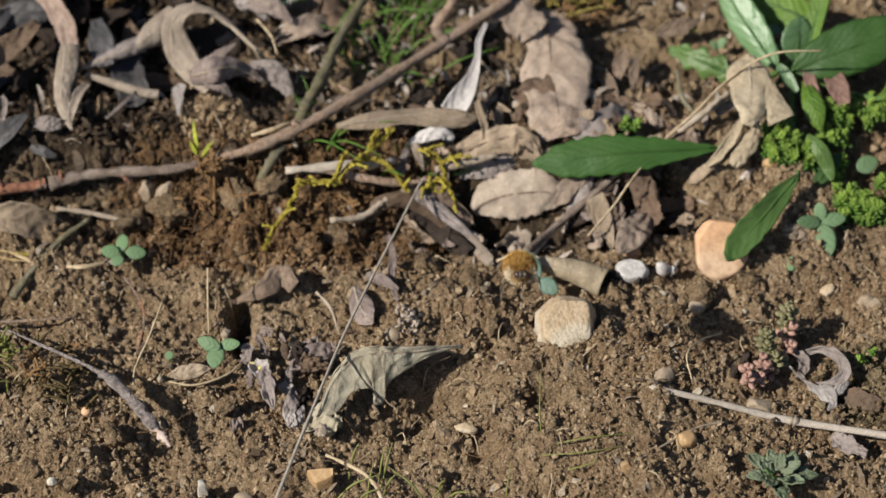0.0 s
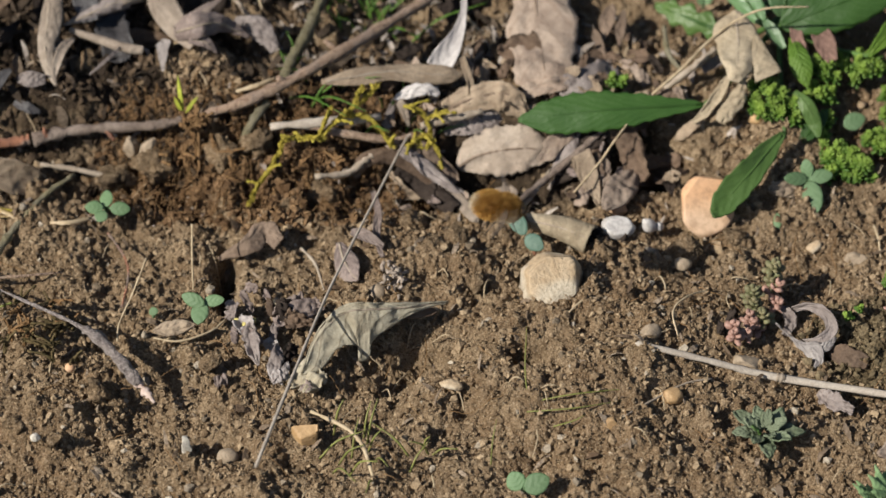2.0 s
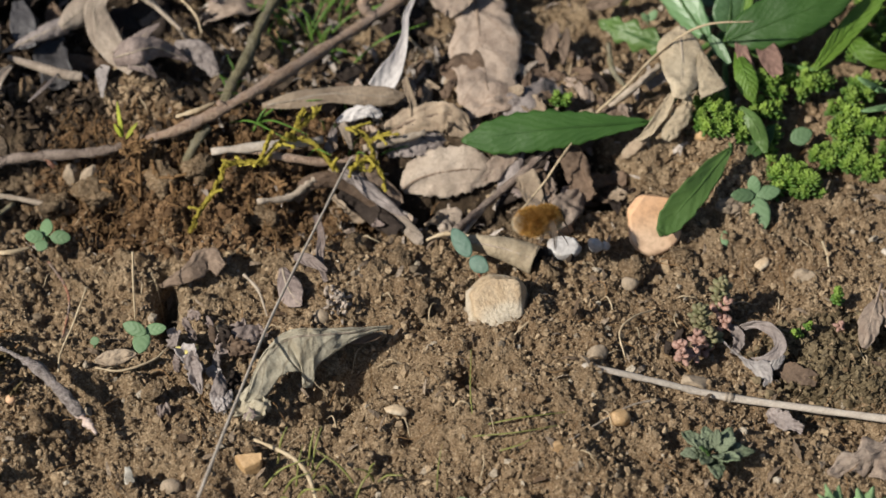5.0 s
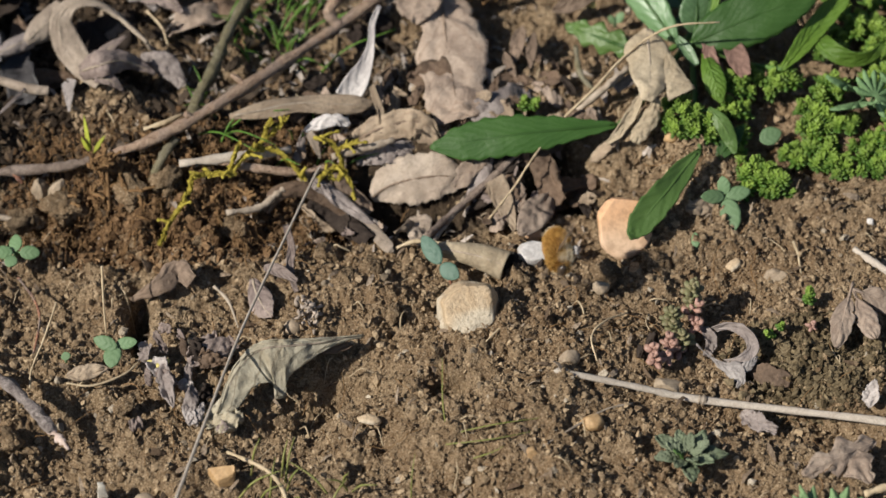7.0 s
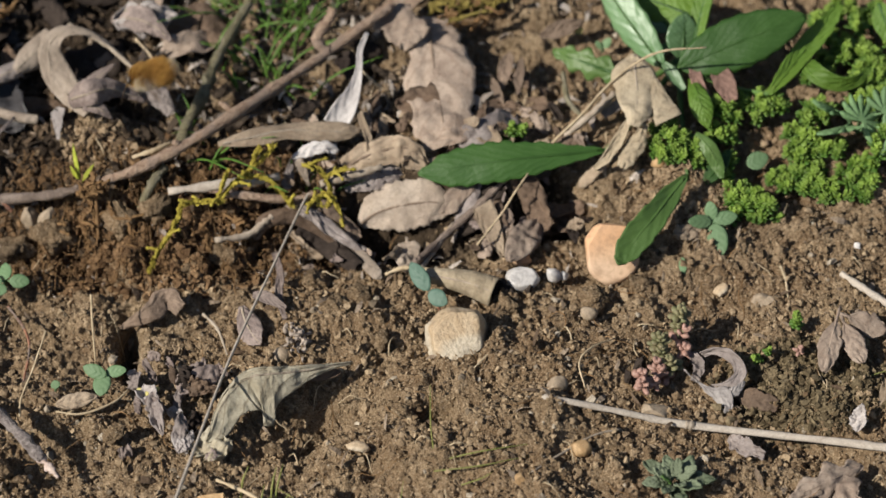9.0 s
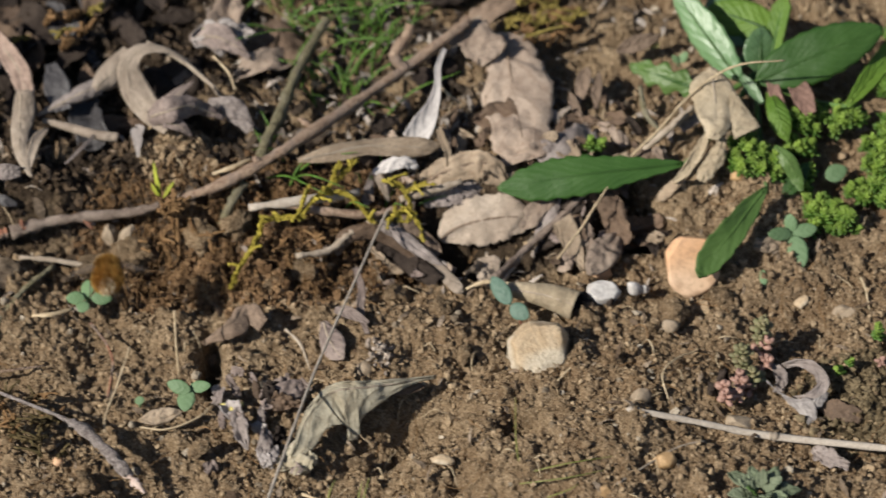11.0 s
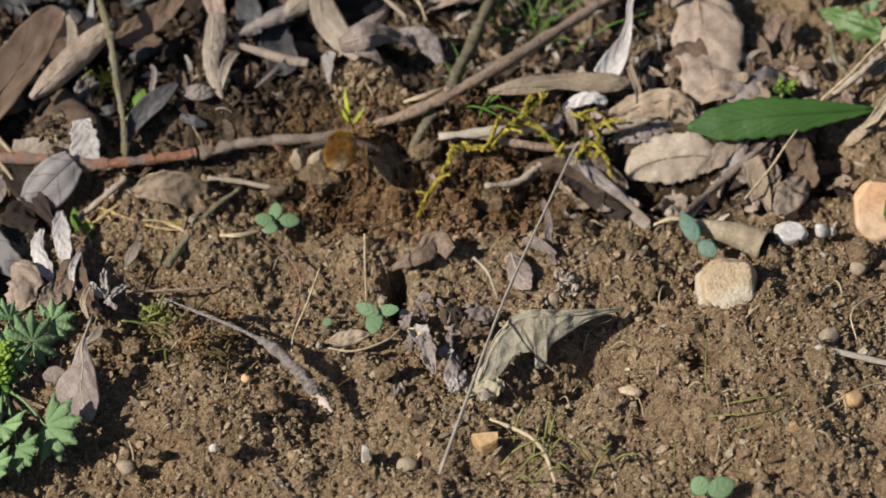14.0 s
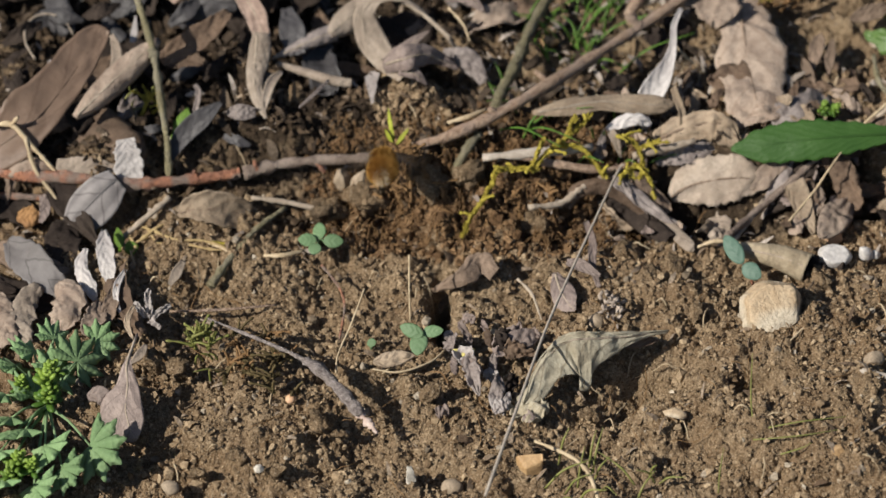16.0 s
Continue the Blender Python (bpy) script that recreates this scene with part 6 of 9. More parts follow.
    sheet("curled_leaf", [(-0.1303, 0.0742, 0.0211, 0.0022, 0.0028, 0), (-0.1253, 0.0772, 0.0257, 0.0025, 0.0028, 0), (-0.1179, 0.0770, 0.0284, 0.0022, 0.0028, 15), (-0.1112, 0.0723, 0.0279, 0.0028, 0.0028, 8), (-0.1058, 0.0643, 0.0251, 0.0031, 0.0028, 0), (-0.1030, 0.0563, 0.0225, 0.0022, 0.0022, 0), (-0.1022, 0.0525, 0.0201, 0.0005, 0.0005, 0)], DEAD_ARCH, "long pinkish brown dead leaf bent into an arch", rib=STRAW_GREY, curl=35, wrinkle=0.07, ragged=0.25, seed=45, rows=44)
    sheet("dead_leaf", [(-0.1282, 0.0693, 0.0169, 0.0015, 0.0015, 0), (-0.1201, 0.0717, 0.0206, 0.0040, 0.0040, 0), (-0.1121, 0.0721, 0.0219, 0.0034, 0.0031, 0), (-0.1088, 0.0733, 0.0210, 0.0006, 0.0006, 0)], DEAD_SLATE, "dark slate dead leaf under an arched one", curl=-60, wrinkle=0.08, ragged=0.3, seed=47)
    sheet("dead_leaf", [(-0.0588, 0.0770, 0.0217, 0.0009, 0.0009, 0), (-0.0517, 0.0754, 0.0232, 0.0043, 0.0040, 0), (-0.0462, 0.0727, 0.0219, 0.0025, 0.0022, 0), (-0.0425, 0.0696, 0.0199, 0.0005, 0.0005, 0)], DEAD_MAUVE, "grey mauve dead leaf behind a hoop", rib=STRAW_GREY, curl=-40, wrinkle=0.1, ragged=0.4, teeth=3, seed=48)
    # the large copper leaves and the pile beside the twig
    sheet("dead_leaf", [(-0.1802, 0.0194, 0.0107, 0.0039, 0.0046, 0), (-0.1706, 0.0211, 0.0167, 0.0068, 0.0071, 0), (-0.1622, 0.0260, 0.0211, 0.0095, 0.0052, 0), (-0.1558, 0.0351, 0.0242, 0.0071, 0.0046, 0), (-0.1509, 0.0443, 0.0262, 0.0065, 0.0040, 0), (-0.1470, 0.0510, 0.0273, 0.0046, 0.0025, 0), (-0.1449, 0.0528, 0.0281, 0.0008, 0.0008, 0)], DEAD_COPPER, "large brown dead leaf standing in litter", rib=DEAD_COPPER, curl=24, wrinkle=0.04, ragged=0.16, seed=51)
    sheet("dead_leaf", [(-0.1443, 0.0526, 0.0271, 0.0005, 0.0005, 0), (-0.1424, 0.0471, 0.0267, 0.0012, 0.0015, 0), (-0.1423, 0.0417, 0.0253, 0.0014, 0.0015, 0), (-0.1447, 0.0388, 0.0224, 0.0005, 0.0005, 0)], DEAD_PALE, "pale turned-up rim of a brown dead leaf", curl=40, wrinkle=0.04, seed=351, rows=16, cols=6)
    sheet("rolled_leaf", [(-0.1527, 0.0254, 0.0210, 0.0012, 0.0012, 0), (-0.1472, 0.0292, 0.0245, 0.0040, 0.0040, 0), (-0.1407, 0.0354, 0.0274, 0.0049, 0.0046, 0), (-0.1348, 0.0410, 0.0298, 0.0040, 0.0040, 0), (-0.1304, 0.0456, 0.0310, 0.0012, 0.0012, 0)], DEAD_PINK, "large brown dead leaf rolled lengthwise", rib=STRAW_GREY, curl=-150, wrinkle=0.05, ragged=0.15, seed=52)
    sheet("dead_leaf", [(-0.1306, 0.0470, 0.0220, 0.0018, 0.0018, 0), (-0.1244, 0.0500, 0.0240, 0.0037, 0.0031, 0), (-0.1175, 0.0544, 0.0263, 0.0034, 0.0028, 0), (-0.1122, 0.0601, 0.0284, 0.0012, 0.0012, 0)], DEAD_BROWN, "dark brown dead leaf standing in shade", curl=50, wrinkle=0.08, ragged=0.2, seed=352)
    sheet("dead_leaf", [(-0.1609, 0.0462, 0.0230, 0.0005, 0.0005, 0), (-0.1599, 0.0416, 0.0235, 0.0012, 0.0012, 0), (-0.1612, 0.0378, 0.0221, 0.0003, 0.0003, 0)], DEAD_WHITE, "small pale leaf shard behind a brown leaf", curl=20, seed=353, rows=10, cols=6)
    sheet("dead_leaf", [(-0.1383, 0.0631, 0.0244, 0.0003, 0.0003, 0), (-0.1386, 0.0595, 0.0220, 0.0009, 0.0009, 0), (-0.1389, 0.0560, 0.0208, 0.0008, 0.0008, 0)], DEAD_WHITE, "narrow pale leaf shard beside a stem", curl=20, seed=354, rows=10, cols=6)
    sheet("dead_leaf", [(-0.1277, 0.0191, 0.0112, 0.0012, 0.0012, 0), (-0.1235, 0.0239, 0.0155, 0.0028, 0.0025, 0), (-0.1184, 0.0267, 0.0191, 0.0028, 0.0025, 0), (-0.1133, 0.0303, 0.0216, 0.0005, 0.0005, 0)], DEAD_SLATE, "dark bluish dead leaf leaning in shade", curl=35, wrinkle=0.05, seed=55)
    sheet("dead_leaf", [(-0.1208, 0.0373, 0.0219, 0.0006, 0.0006, 0), (-0.1197, 0.0359, 0.0200, 0.0009, 0.0009, 20), (-0.1207, 0.0309, 0.0174, 0.0008, 0.0008, 0)], DEAD_GREY, "curled grey leaf shred in dark litter", curl=120, wrinkle=0.12, seed=355, rows=14, cols=8)
    sheet("dead_leaf", [(-0.1119, 0.0304, 0.0177, 0.0009, 0.0006, 0), (-0.1083, 0.0289, 0.0191, 0.0025, 0.0022, 0), (-0.1042, 0.0297, 0.0183, 0.0015, 0.0012, 0)], DEAD_GREY, "round grey leaf scrap in dark litter", curl=70, wrinkle=0.08, seed=56)
    sheet("dead_leaf", [(-0.1388, 0.0195, 0.0184, 0.0022, 0.0025, 0), (-0.1379, 0.0157, 0.0153, 0.0034, 0.0040, 0), (-0.1369, 0.0118, 0.0098, 0.0031, 0.0046, 0)], DEAD_WHITE, "pale torn dead leaf above a twig", curl=30, wrinkle=0.06, ragged=0.35, seed=54)
    sheet("dead_leaf", [(-0.1574, 0.0151, 0.0135, 0.0015, 0.0015, 0), (-0.1497, 0.0133, 0.0131, 0.0034, 0.0022, 0), (-0.1414, 0.0138, 0.0125, 0.0015, 0.0015, 0)], DEAD_PALE, "pale dead leaf lying behind a twig", curl=-30, wrinkle=0.1, ragged=0.3, seed=356)
    sheet("dead_leaf", [(-0.1407, 0.0093, 0.0130, 0.0037, 0.0034, 0), (-0.1448, 0.0062, 0.0110, 0.0062, 0.0052, 0), (-0.1496, 0.0038, 0.0066, 0.0062, 0.0052, 0), (-0.1531, 0.0019, 0.0026, 0.0040, 0.0031, 0)], DEAD_SLEEK, "shiny grey dead leaf with pale stripes", rib=DEAD_SLATE, curl=-26, wrinkle=0.025, pleats=3, seed=53)
    sheet("dead_leaf", [(-0.1253, 0.0059, 0.0036, 0.0009, 0.0009, 0), (-0.1200, 0.0041, 0.0066, 0.0043, 0.0028, 0), (-0.1125, 0.0047, 0.0059, 0.0055, 0.0049, 0), (-0.1059, 0.0062, 0.0017, 0.0037, 0.0034, 0)], DEAD_TAN, "flat brown dead leaf below a reddish twig", rib=DEAD_RUSSET, curl=75, wrinkle=0.1, ragged=0.3, seed=50)
    sheet("dead_leaf", [(-0.1436, -0.0038, 0.0068, 0.0006, 0.0009, 0), (-0.1434, -0.0109, 0.0069, 0.0025, 0.0022, 0), (-0.1425, -0.0167, 0.0053, 0.0028, 0.0018, 0), (-0.1412, -0.0208, 0.0034, 0.0009, 0.0009, 0)], DEAD_WHITE, "folded silvery dead leaf standing up", curl=40, wrinkle=0.08, ragged=0.3, seed=58)
    sheet("dead_leaf", [(-0.1483, -0.0098, 0.0059, 0.0006, 0.0009, 0), (-0.1489, -0.0162, 0.0048, 0.0015, 0.0025, 0), (-0.1467, -0.0225, 0.0037, 0.0022, 0.0018, 0), (-0.1452, -0.0255, 0.0020, 0.0006, 0.0006, 0)], DEAD_WHITE, "torn silvery dead leaf on the pile", curl=-50, wrinkle=0.1, ragged=0.4, seed=57)
    sheet("dead_leaf", [(-0.1372, -0.0189, 0.0068, 0.0005, 0.0005, 0), (-0.1392, -0.0247, 0.0068, 0.0012, 0.0008, 0), (-0.1389, -0.0303, 0.0061, 0.0008, 0.0006, 0), (-0.1373, -0.0335, 0.0042, 0.0003, 0.0003, 0)], DEAD_WHITE, "narrow pale curled leaf strip", curl=90, wrinkle=0.1, seed=59, rows=18, cols=8)
    sheet("dead_leaf", [(-0.1691, -0.0073, 0.0067, 0.0018, 0.0018, 0), (-0.1640, -0.0146, 0.0065, 0.0052, 0.0046, 0), (-0.1577, -0.0204, 0.0048, 0.0046, 0.0040, 0), (-0.1525, -0.0229, 0.0020, 0.0015, 0.0015, 0)], DEAD_SLEEK, "curled torn piece of a pale dead leaf", curl=35, wrinkle=0.05, ragged=0.4, seed=160, group="torn leaf pile")
    sheet("dead_leaf", [(-0.1545, -0.0225, 0.0058, 0.0025, 0.0015, 0), (-0.1521, -0.0281, 0.0062, 0.0052, 0.0040, 0), (-0.1526, -0.0342, 0.0049, 0.0046, 0.0040, 0), (-0.1551, -0.0376, 0.0021, 0.0012, 0.0012, 0)], DEAD_PINK, "curled torn piece of a pale dead leaf", curl=-70, wrinkle=0.12, ragged=0.5, seed=161, group="torn leaf pile")
    sheet("dead_leaf", [(-0.1598, -0.0222, 0.0046, 0.0018, 0.0018, 0), (-0.1631, -0.0284, 0.0045, 0.0040, 0.0037, 0), (-0.1640, -0.0356, 0.0033, 0.0034, 0.0040, 0), (-0.1614, -0.0417, 0.0021, 0.0015, 0.0015, 0)], DEAD_PALE, "curled torn piece of a pale dead leaf", curl=-60, wrinkle=0.12, ragged=0.5, seed=162, group="torn leaf pile")
    sheet("dead_leaf", [(-0.1431, -0.0297, 0.0056, 0.0012, 0.0012, 0), (-0.1446, -0.0360, 0.0057, 0.0031, 0.0028, 0), (-0.1464, -0.0398, 0.0032, 0.0015, 0.0015, 0)], DEAD_PINK, "curled torn piece of a pale dead leaf", curl=60, wrinkle=0.12, ragged=0.5, seed=163, group="torn leaf pile")
    sheet("dead_leaf", [(-0.1394, -0.0235, 0.0067, 0.0012, 0.0012, 0), (-0.1405, -0.0312, 0.0060, 0.0022, 0.0018, 0), (-0.1417, -0.0372, 0.0037, 0.0012, 0.0012, 0)], DEAD_RUSSET, "curled torn piece of a pale dead leaf", curl=70, wrinkle=0.12, ragged=0.5, seed=164, group="torn leaf pile")
    sheet("dead_leaf", [(-0.1714, -0.0258, 0.0051, 0.0022, 0.0022, 0), (-0.1687, -0.0331, 0.0039, 0.0037, 0.0037, 0), (-0.1664, -0.0427, 0.0032, 0.0025, 0.0025, 0)], DEAD_PINK, "curled torn piece of a pale dead leaf", curl=-70, wrinkle=0.12, ragged=0.5, seed=165, group="torn leaf pile")
    sheet("dead_leaf", [(-0.1544, 0.0038, 0.0032, 0.0031, 0.0031, 0), (-0.1553, -0.0041, 0.0035, 0.0052, 0.0052, 0), (-0.1532, -0.0122, 0.0030, 0.0031, 0.0031, 0)], DEAD_DARK_SHADE, "curled torn piece of a dark dead leaf", curl=-30, wrinkle=0.1, ragged=0.3, seed=166, group="torn leaf pile")
    sheet("dead_leaf", [(-0.1681, 0.0048, 0.0035, 0.0012, 0.0012, 0), (-0.1647, 0.0040, 0.0042, 0.0034, 0.0028, 0), (-0.1617, 0.0044, 0.0032, 0.0012, 0.0012, 0)], DEAD_OCHRE, "orange brown dead leaf scrap", curl=-40, wrinkle=0.15, ragged=0.4, seed=76, rows=14, cols=8)
    sheet("dead_leaf", [(-0.1612, 0.0089, 0.0079, 0.0009, 0.0009, 0), (-0.1605, 0.0063, 0.0051, 0.0015, 0.0015, 0), (-0.1616, 0.0031, 0.0030, 0.0006, 0.0006, 0)], DEAD_MAUVE, "curled torn piece of a pale dead leaf", curl=40, wrinkle=0.1, seed=167, group="torn leaf pile")
    sheet("spoon_leaf", [(-0.1325, -0.0438, 0.0079, 0.0002, 0.0002, 0), (-0.1335, -0.0518, 0.0097, 0.0003, 0.0003, 0), (-0.1343, -0.0572, 0.0099, 0.0014, 0.0011, 0), (-0.1338, -0.0627, 0.0079, 0.0029, 0.0035, 0), (-0.1343, -0.0671, 0.0052, 0.0045, 0.0065, 0), (-0.1334, -0.0707, 0.0023, 0.0040, 0.0062, 0), (-0.1325, -0.0731, 0.0007, 0.0023, 0.0040, 0), (-0.1319, -0.0739, -0.0006, 0.0005, 0.0005, 0)], DEAD_MAUVE, "spoon-shaped grey dead leaf leaning on soil", rib=STRAW_GREY, curl=-22, wrinkle=0.03, seed=62)
    sheet("dead_leaf", [(-0.1443, -0.0629, 0.0040, 0.0009, 0.0009, 0), (-0.1412, -0.0638, 0.0060, 0.0025, 0.0022, 0), (-0.1376, -0.0653, 0.0043, 0.0015, 0.0022, 0)], DEAD_MAUVE, "grey dead leaf behind a spoon-shaped one", curl=-40, wrinkle=0.08, seed=77)
    sheet("dead_leaf", [(-0.1305, -0.0437, 0.0039, 0.0005, 0.0005, 0), (-0.1317, -0.0476, 0.0042, 0.0012, 0.0014, 0), (-0.1343, -0.0505, 0.0036, 0.0002, 0.0002, 0)], DEAD_PALE, "small pale leaf scrap on soil", curl=30, seed=63, rows=12, cols=6)
    sheet("dead_leaf", [(-0.1338, -0.0435, 0.0058, 0.0003, 0.0003, 0), (-0.1355, -0.0388, 0.0074, 0.0009, 0.0009, 0), (-0.1338, -0.0334, 0.0082, 0.0005, 0.0005, 0)], DEAD_TAN, "narrow tan dead leaf beside pale shreds", curl=50, wrinkle=0.12, seed=64, rows=14, cols=6)
    sheet("dead_leaf", [(-0.1257, -0.0202, 0.0023, 0.0005, 0.0005, 0), (-0.1240, -0.0176, 0.0039, 0.0015, 0.0014, 0), (-0.1221, -0.0141, 0.0053, 0.0008, 0.0006, 0)], DEAD_PALE, "small folded leaf lying on soil", curl=60, wrinkle=0.06, seed=75, rows=14, cols=8)
    # Added dark leaves; their colour stands for the shade between litter.
    sheet("dead_leaf", [(-0.1287, 0.0499, 0.0127, 0.0008, 0.0008, 0), (-0.1241, 0.0496, 0.0151, 0.0020, 0.0018, 0), (-0.1200, 0.0530, 0.0141, 0.0005, 0.0005, 0)], DEAD_SLATE, "slate grey dead leaf added as shade in deep litter", curl=-60, wrinkle=0.1, ragged=0.3, seed=600, rows=18, cols=8)
    sheet("dead_leaf", [(-0.1296, 0.0338, 0.0115, 0.0008, 0.0008, 0), (-0.1282, 0.0372, 0.0138, 0.0019, 0.0017, 0), (-0.1271, 0.0432, 0.0138, 0.0005, 0.0005, 0)], DEAD_DARK_SHADE, "blackish dead leaf added as shade in deep litter", curl=40, wrinkle=0.1, ragged=0.3, seed=601, rows=18, cols=8)
    sheet("dead_leaf", [(-0.1129, 0.0268, 0.0125, 0.0008, 0.0008, 0), (-0.1092, 0.0244, 0.0129, 0.0017, 0.0015, 0), (-0.1056, 0.0242, 0.0113, 0.0005, 0.0005, 0)], DEAD_SLATE, "slate grey dead leaf added as shade in deep litter", curl=70, wrinkle=0.1, ragged=0.3, seed=602, rows=18, cols=8)
    sheet("dead_leaf", [(-0.1193, 0.0474, 0.0143, 0.0008, 0.0008, 0), (-0.1163, 0.0502, 0.0166, 0.0020, 0.0018, 0), (-0.1136, 0.0567, 0.0155, 0.0005, 0.0005, 0)], DEAD_DARK_SHADE, "blackish dead leaf added as shade in deep litter", curl=-60, wrinkle=0.1, ragged=0.3, seed=603, rows=18, cols=8)
    sheet("dead_leaf", [(-0.1061, 0.0470, 0.0142, 0.0008, 0.0008, 0), (-0.1022, 0.0460, 0.0161, 0.0017, 0.0015, 0), (-0.0985, 0.0480, 0.0152, 0.0005, 0.0005, 0)], DEAD_SLATE, "slate grey dead leaf added as shade in deep litter", curl=40, wrinkle=0.1, ragged=0.3, seed=604, rows=18, cols=8)
    sheet("dead_leaf", [(-0.1754, 0.0597, 0.0169, 0.0008, 0.0008, 0), (-0.1698, 0.0615, 0.0195, 0.0027, 0.0025, 0), (-0.1650, 0.0673, 0.0185, 0.0005, 0.0005, 0)], DEAD_DARK_SHADE, "blackish dead leaf added as shade in deep litter", curl=70, wrinkle=0.1, ragged=0.3, seed=605, rows=18, cols=8)
    sheet("dead_leaf", [(-0.1658, 0.0705, 0.0193, 0.0008, 0.0008, 0), (-0.1591, 0.0660, 0.0217, 0.0027, 0.0025, 0), (-0.1530, 0.0658, 0.0204, 0.0005, 0.0005, 0)], DEAD_SLATE, "slate grey dead leaf added as shade in deep litter", curl=-60, wrinkle=0.1, ragged=0.3, seed=606, rows=18, cols=8)
    sheet("dead_leaf", [(-0.1534, 0.0670, 0.0204, 0.0008, 0.0008, 0), (-0.1482, 0.0680, 0.0220, 0.0024, 0.0022, 0), (-0.1434, 0.0721, 0.0208, 0.0005, 0.0005, 0)], DEAD_DARK_SHADE, "blackish dead leaf added as shade in deep litter", curl=40, wrinkle=0.1, ragged=0.3, seed=607, rows=18, cols=8)
    sheet("dead_leaf", [(-0.1296, 0.0659, 0.0183, 0.0008, 0.0008, 0), (-0.1248, 0.0690, 0.0209, 0.0027, 0.0025, 0), (-0.1202, 0.0748, 0.0212, 0.0005, 0.0005, 0)], DEAD_SLATE, "slate grey dead leaf added as shade in deep litter", curl=70, wrinkle=0.1, ragged=0.3, seed=608, rows=18, cols=8)
    sheet("dead_leaf", [(-0.1704, 0.0367, 0.0167, 0.0008, 0.0008, 0), (-0.1699, 0.0421, 0.0180, 0.0020, 0.0018, 0), (-0.1698, 0.0494, 0.0176, 0.0005, 0.0005, 0)], DEAD_DARK_SHADE, "blackish dead leaf added as shade in deep litter", curl=-60, wrinkle=0.1, ragged=0.3, seed=609, rows=18, cols=8)
    sheet("dead_leaf", [(-0.1356, 0.0299, 0.0114, 0.0008, 0.0008, 0), (-0.1323, 0.0284, 0.0135, 0.0014, 0.0012, 0), (-0.1295, 0.0302, 0.0125, 0.0005, 0.0005, 0)], DEAD_SLATE, "slate grey dead leaf added as shade in deep litter", curl=40, wrinkle=0.1, ragged=0.3, seed=610, rows=18, cols=8)
    # withered leaves on the green plant
    sheet("dead_leaf", [(0.0843, 0.0483, 0.0275, 0.0009, 0.0012, 0), (0.0840, 0.0433, 0.0267, 0.0052, 0.0062, 0), (0.0841, 0.0364, 0.0257, 0.0055, 0.0059, 0), (0.0835, 0.0280, 0.0263, 0.0042, 0.0040, 0), (0.0824, 0.0243, 0.0233, 0.0018, 0.0018, 0)], DEAD_STRAW, "withered tan leaf hanging from a green plant", rib=STRAW_GREY, curl=-55, wrinkle=0.06, ragged=0.12, seed=10)
    sheet("dead_leaf", [(0.0891, 0.0406, 0.0258, 0.0005, 0.0005, 0), (0.0898, 0.0347, 0.0260, 0.0018, 0.0022, 0), (0.0906, 0.0293, 0.0252, 0.0034, 0.0031, 0), (0.0920, 0.0266, 0.0230, 0.0040, 0.0040, 0)], DEAD_STRAW, "withered pale leaf fold hanging down", curl=-35, wrinkle=0.05, ragged=0.1, seed=11)
    sheet("dead_leaf", [(0.0811, 0.0270, 0.0229, 0.0008, 0.0008, 0), (0.0793, 0.0249, 0.0201, 0.0015, 0.0015, 15), (0.0766, 0.0227, 0.0167, 0.0017, 0.0015, -10), (0.0738, 0.0208, 0.0137, 0.0012, 0.0012, 0), (0.0717, 0.0210, 0.0114, 0.0006, 0.0006, 0)], DEAD_STRAW, "shrivelled pale leaf end over a green leaf", curl=90, wrinkle=0.12, ragged=0.4, seed=12)
    sheet("dead_leaf", [(0.0850, 0.0264, 0.0223, 0.0009, 0.0009, 0), (0.0842, 0.0239, 0.0194, 0.0022, 0.0022, 0), (0.0814, 0.0217, 0.0158, 0.0028, 0.0028, 0), (0.0791, 0.0198, 0.0122, 0.0015, 0.0015, 0)], DEAD_STRAW, "shrivelled pale leaf lobe hanging down", curl=-80, wrinkle=0.12, ragged=0.5, seed=13)
    sheet("dead_leaf", [(0.0996, 0.0510, 0.0247, 0.0005, 0.0005, 0), (0.1003, 0.0463, 0.0230, 0.0015, 0.0015, 0), (0.1013, 0.0411, 0.0215, 0.0017, 0.0017, 0), (0.1037, 0.0357, 0.0206, 0.0008, 0.0008, 0)], DEAD_ROSE, "pinkish brown dead leaf tip among green", curl=50, wrinkle=0.05, seed=14)
    sheet("dead_leaf", [(0.1051, 0.0503, 0.0242, 0.0006, 0.0006, 0), (0.1067, 0.0456, 0.0230, 0.0025, 0.0023, 0), (0.1083, 0.0403, 0.0219, 0.0031, 0.0028, 0), (0.1101, 0.0359, 0.0201, 0.0015, 0.0015, 0)], DEAD_ROSE, "pinkish brown dead leaf among green leaves", curl=45, wrinkle=0.05, seed=15)
    sheet("dead_leaf", [(0.0876, 0.0446, 0.0169, 0.0009, 0.0009, 0), (0.0804, 0.0411, 0.0164, 0.0015, 0.0015, 0), (0.0749, 0.0380, 0.0149, 0.0012, 0.0012, 0)], DEAD_GREY, "grey dead leaf under a withered one", curl=40, wrinkle=0.1, seed=317)
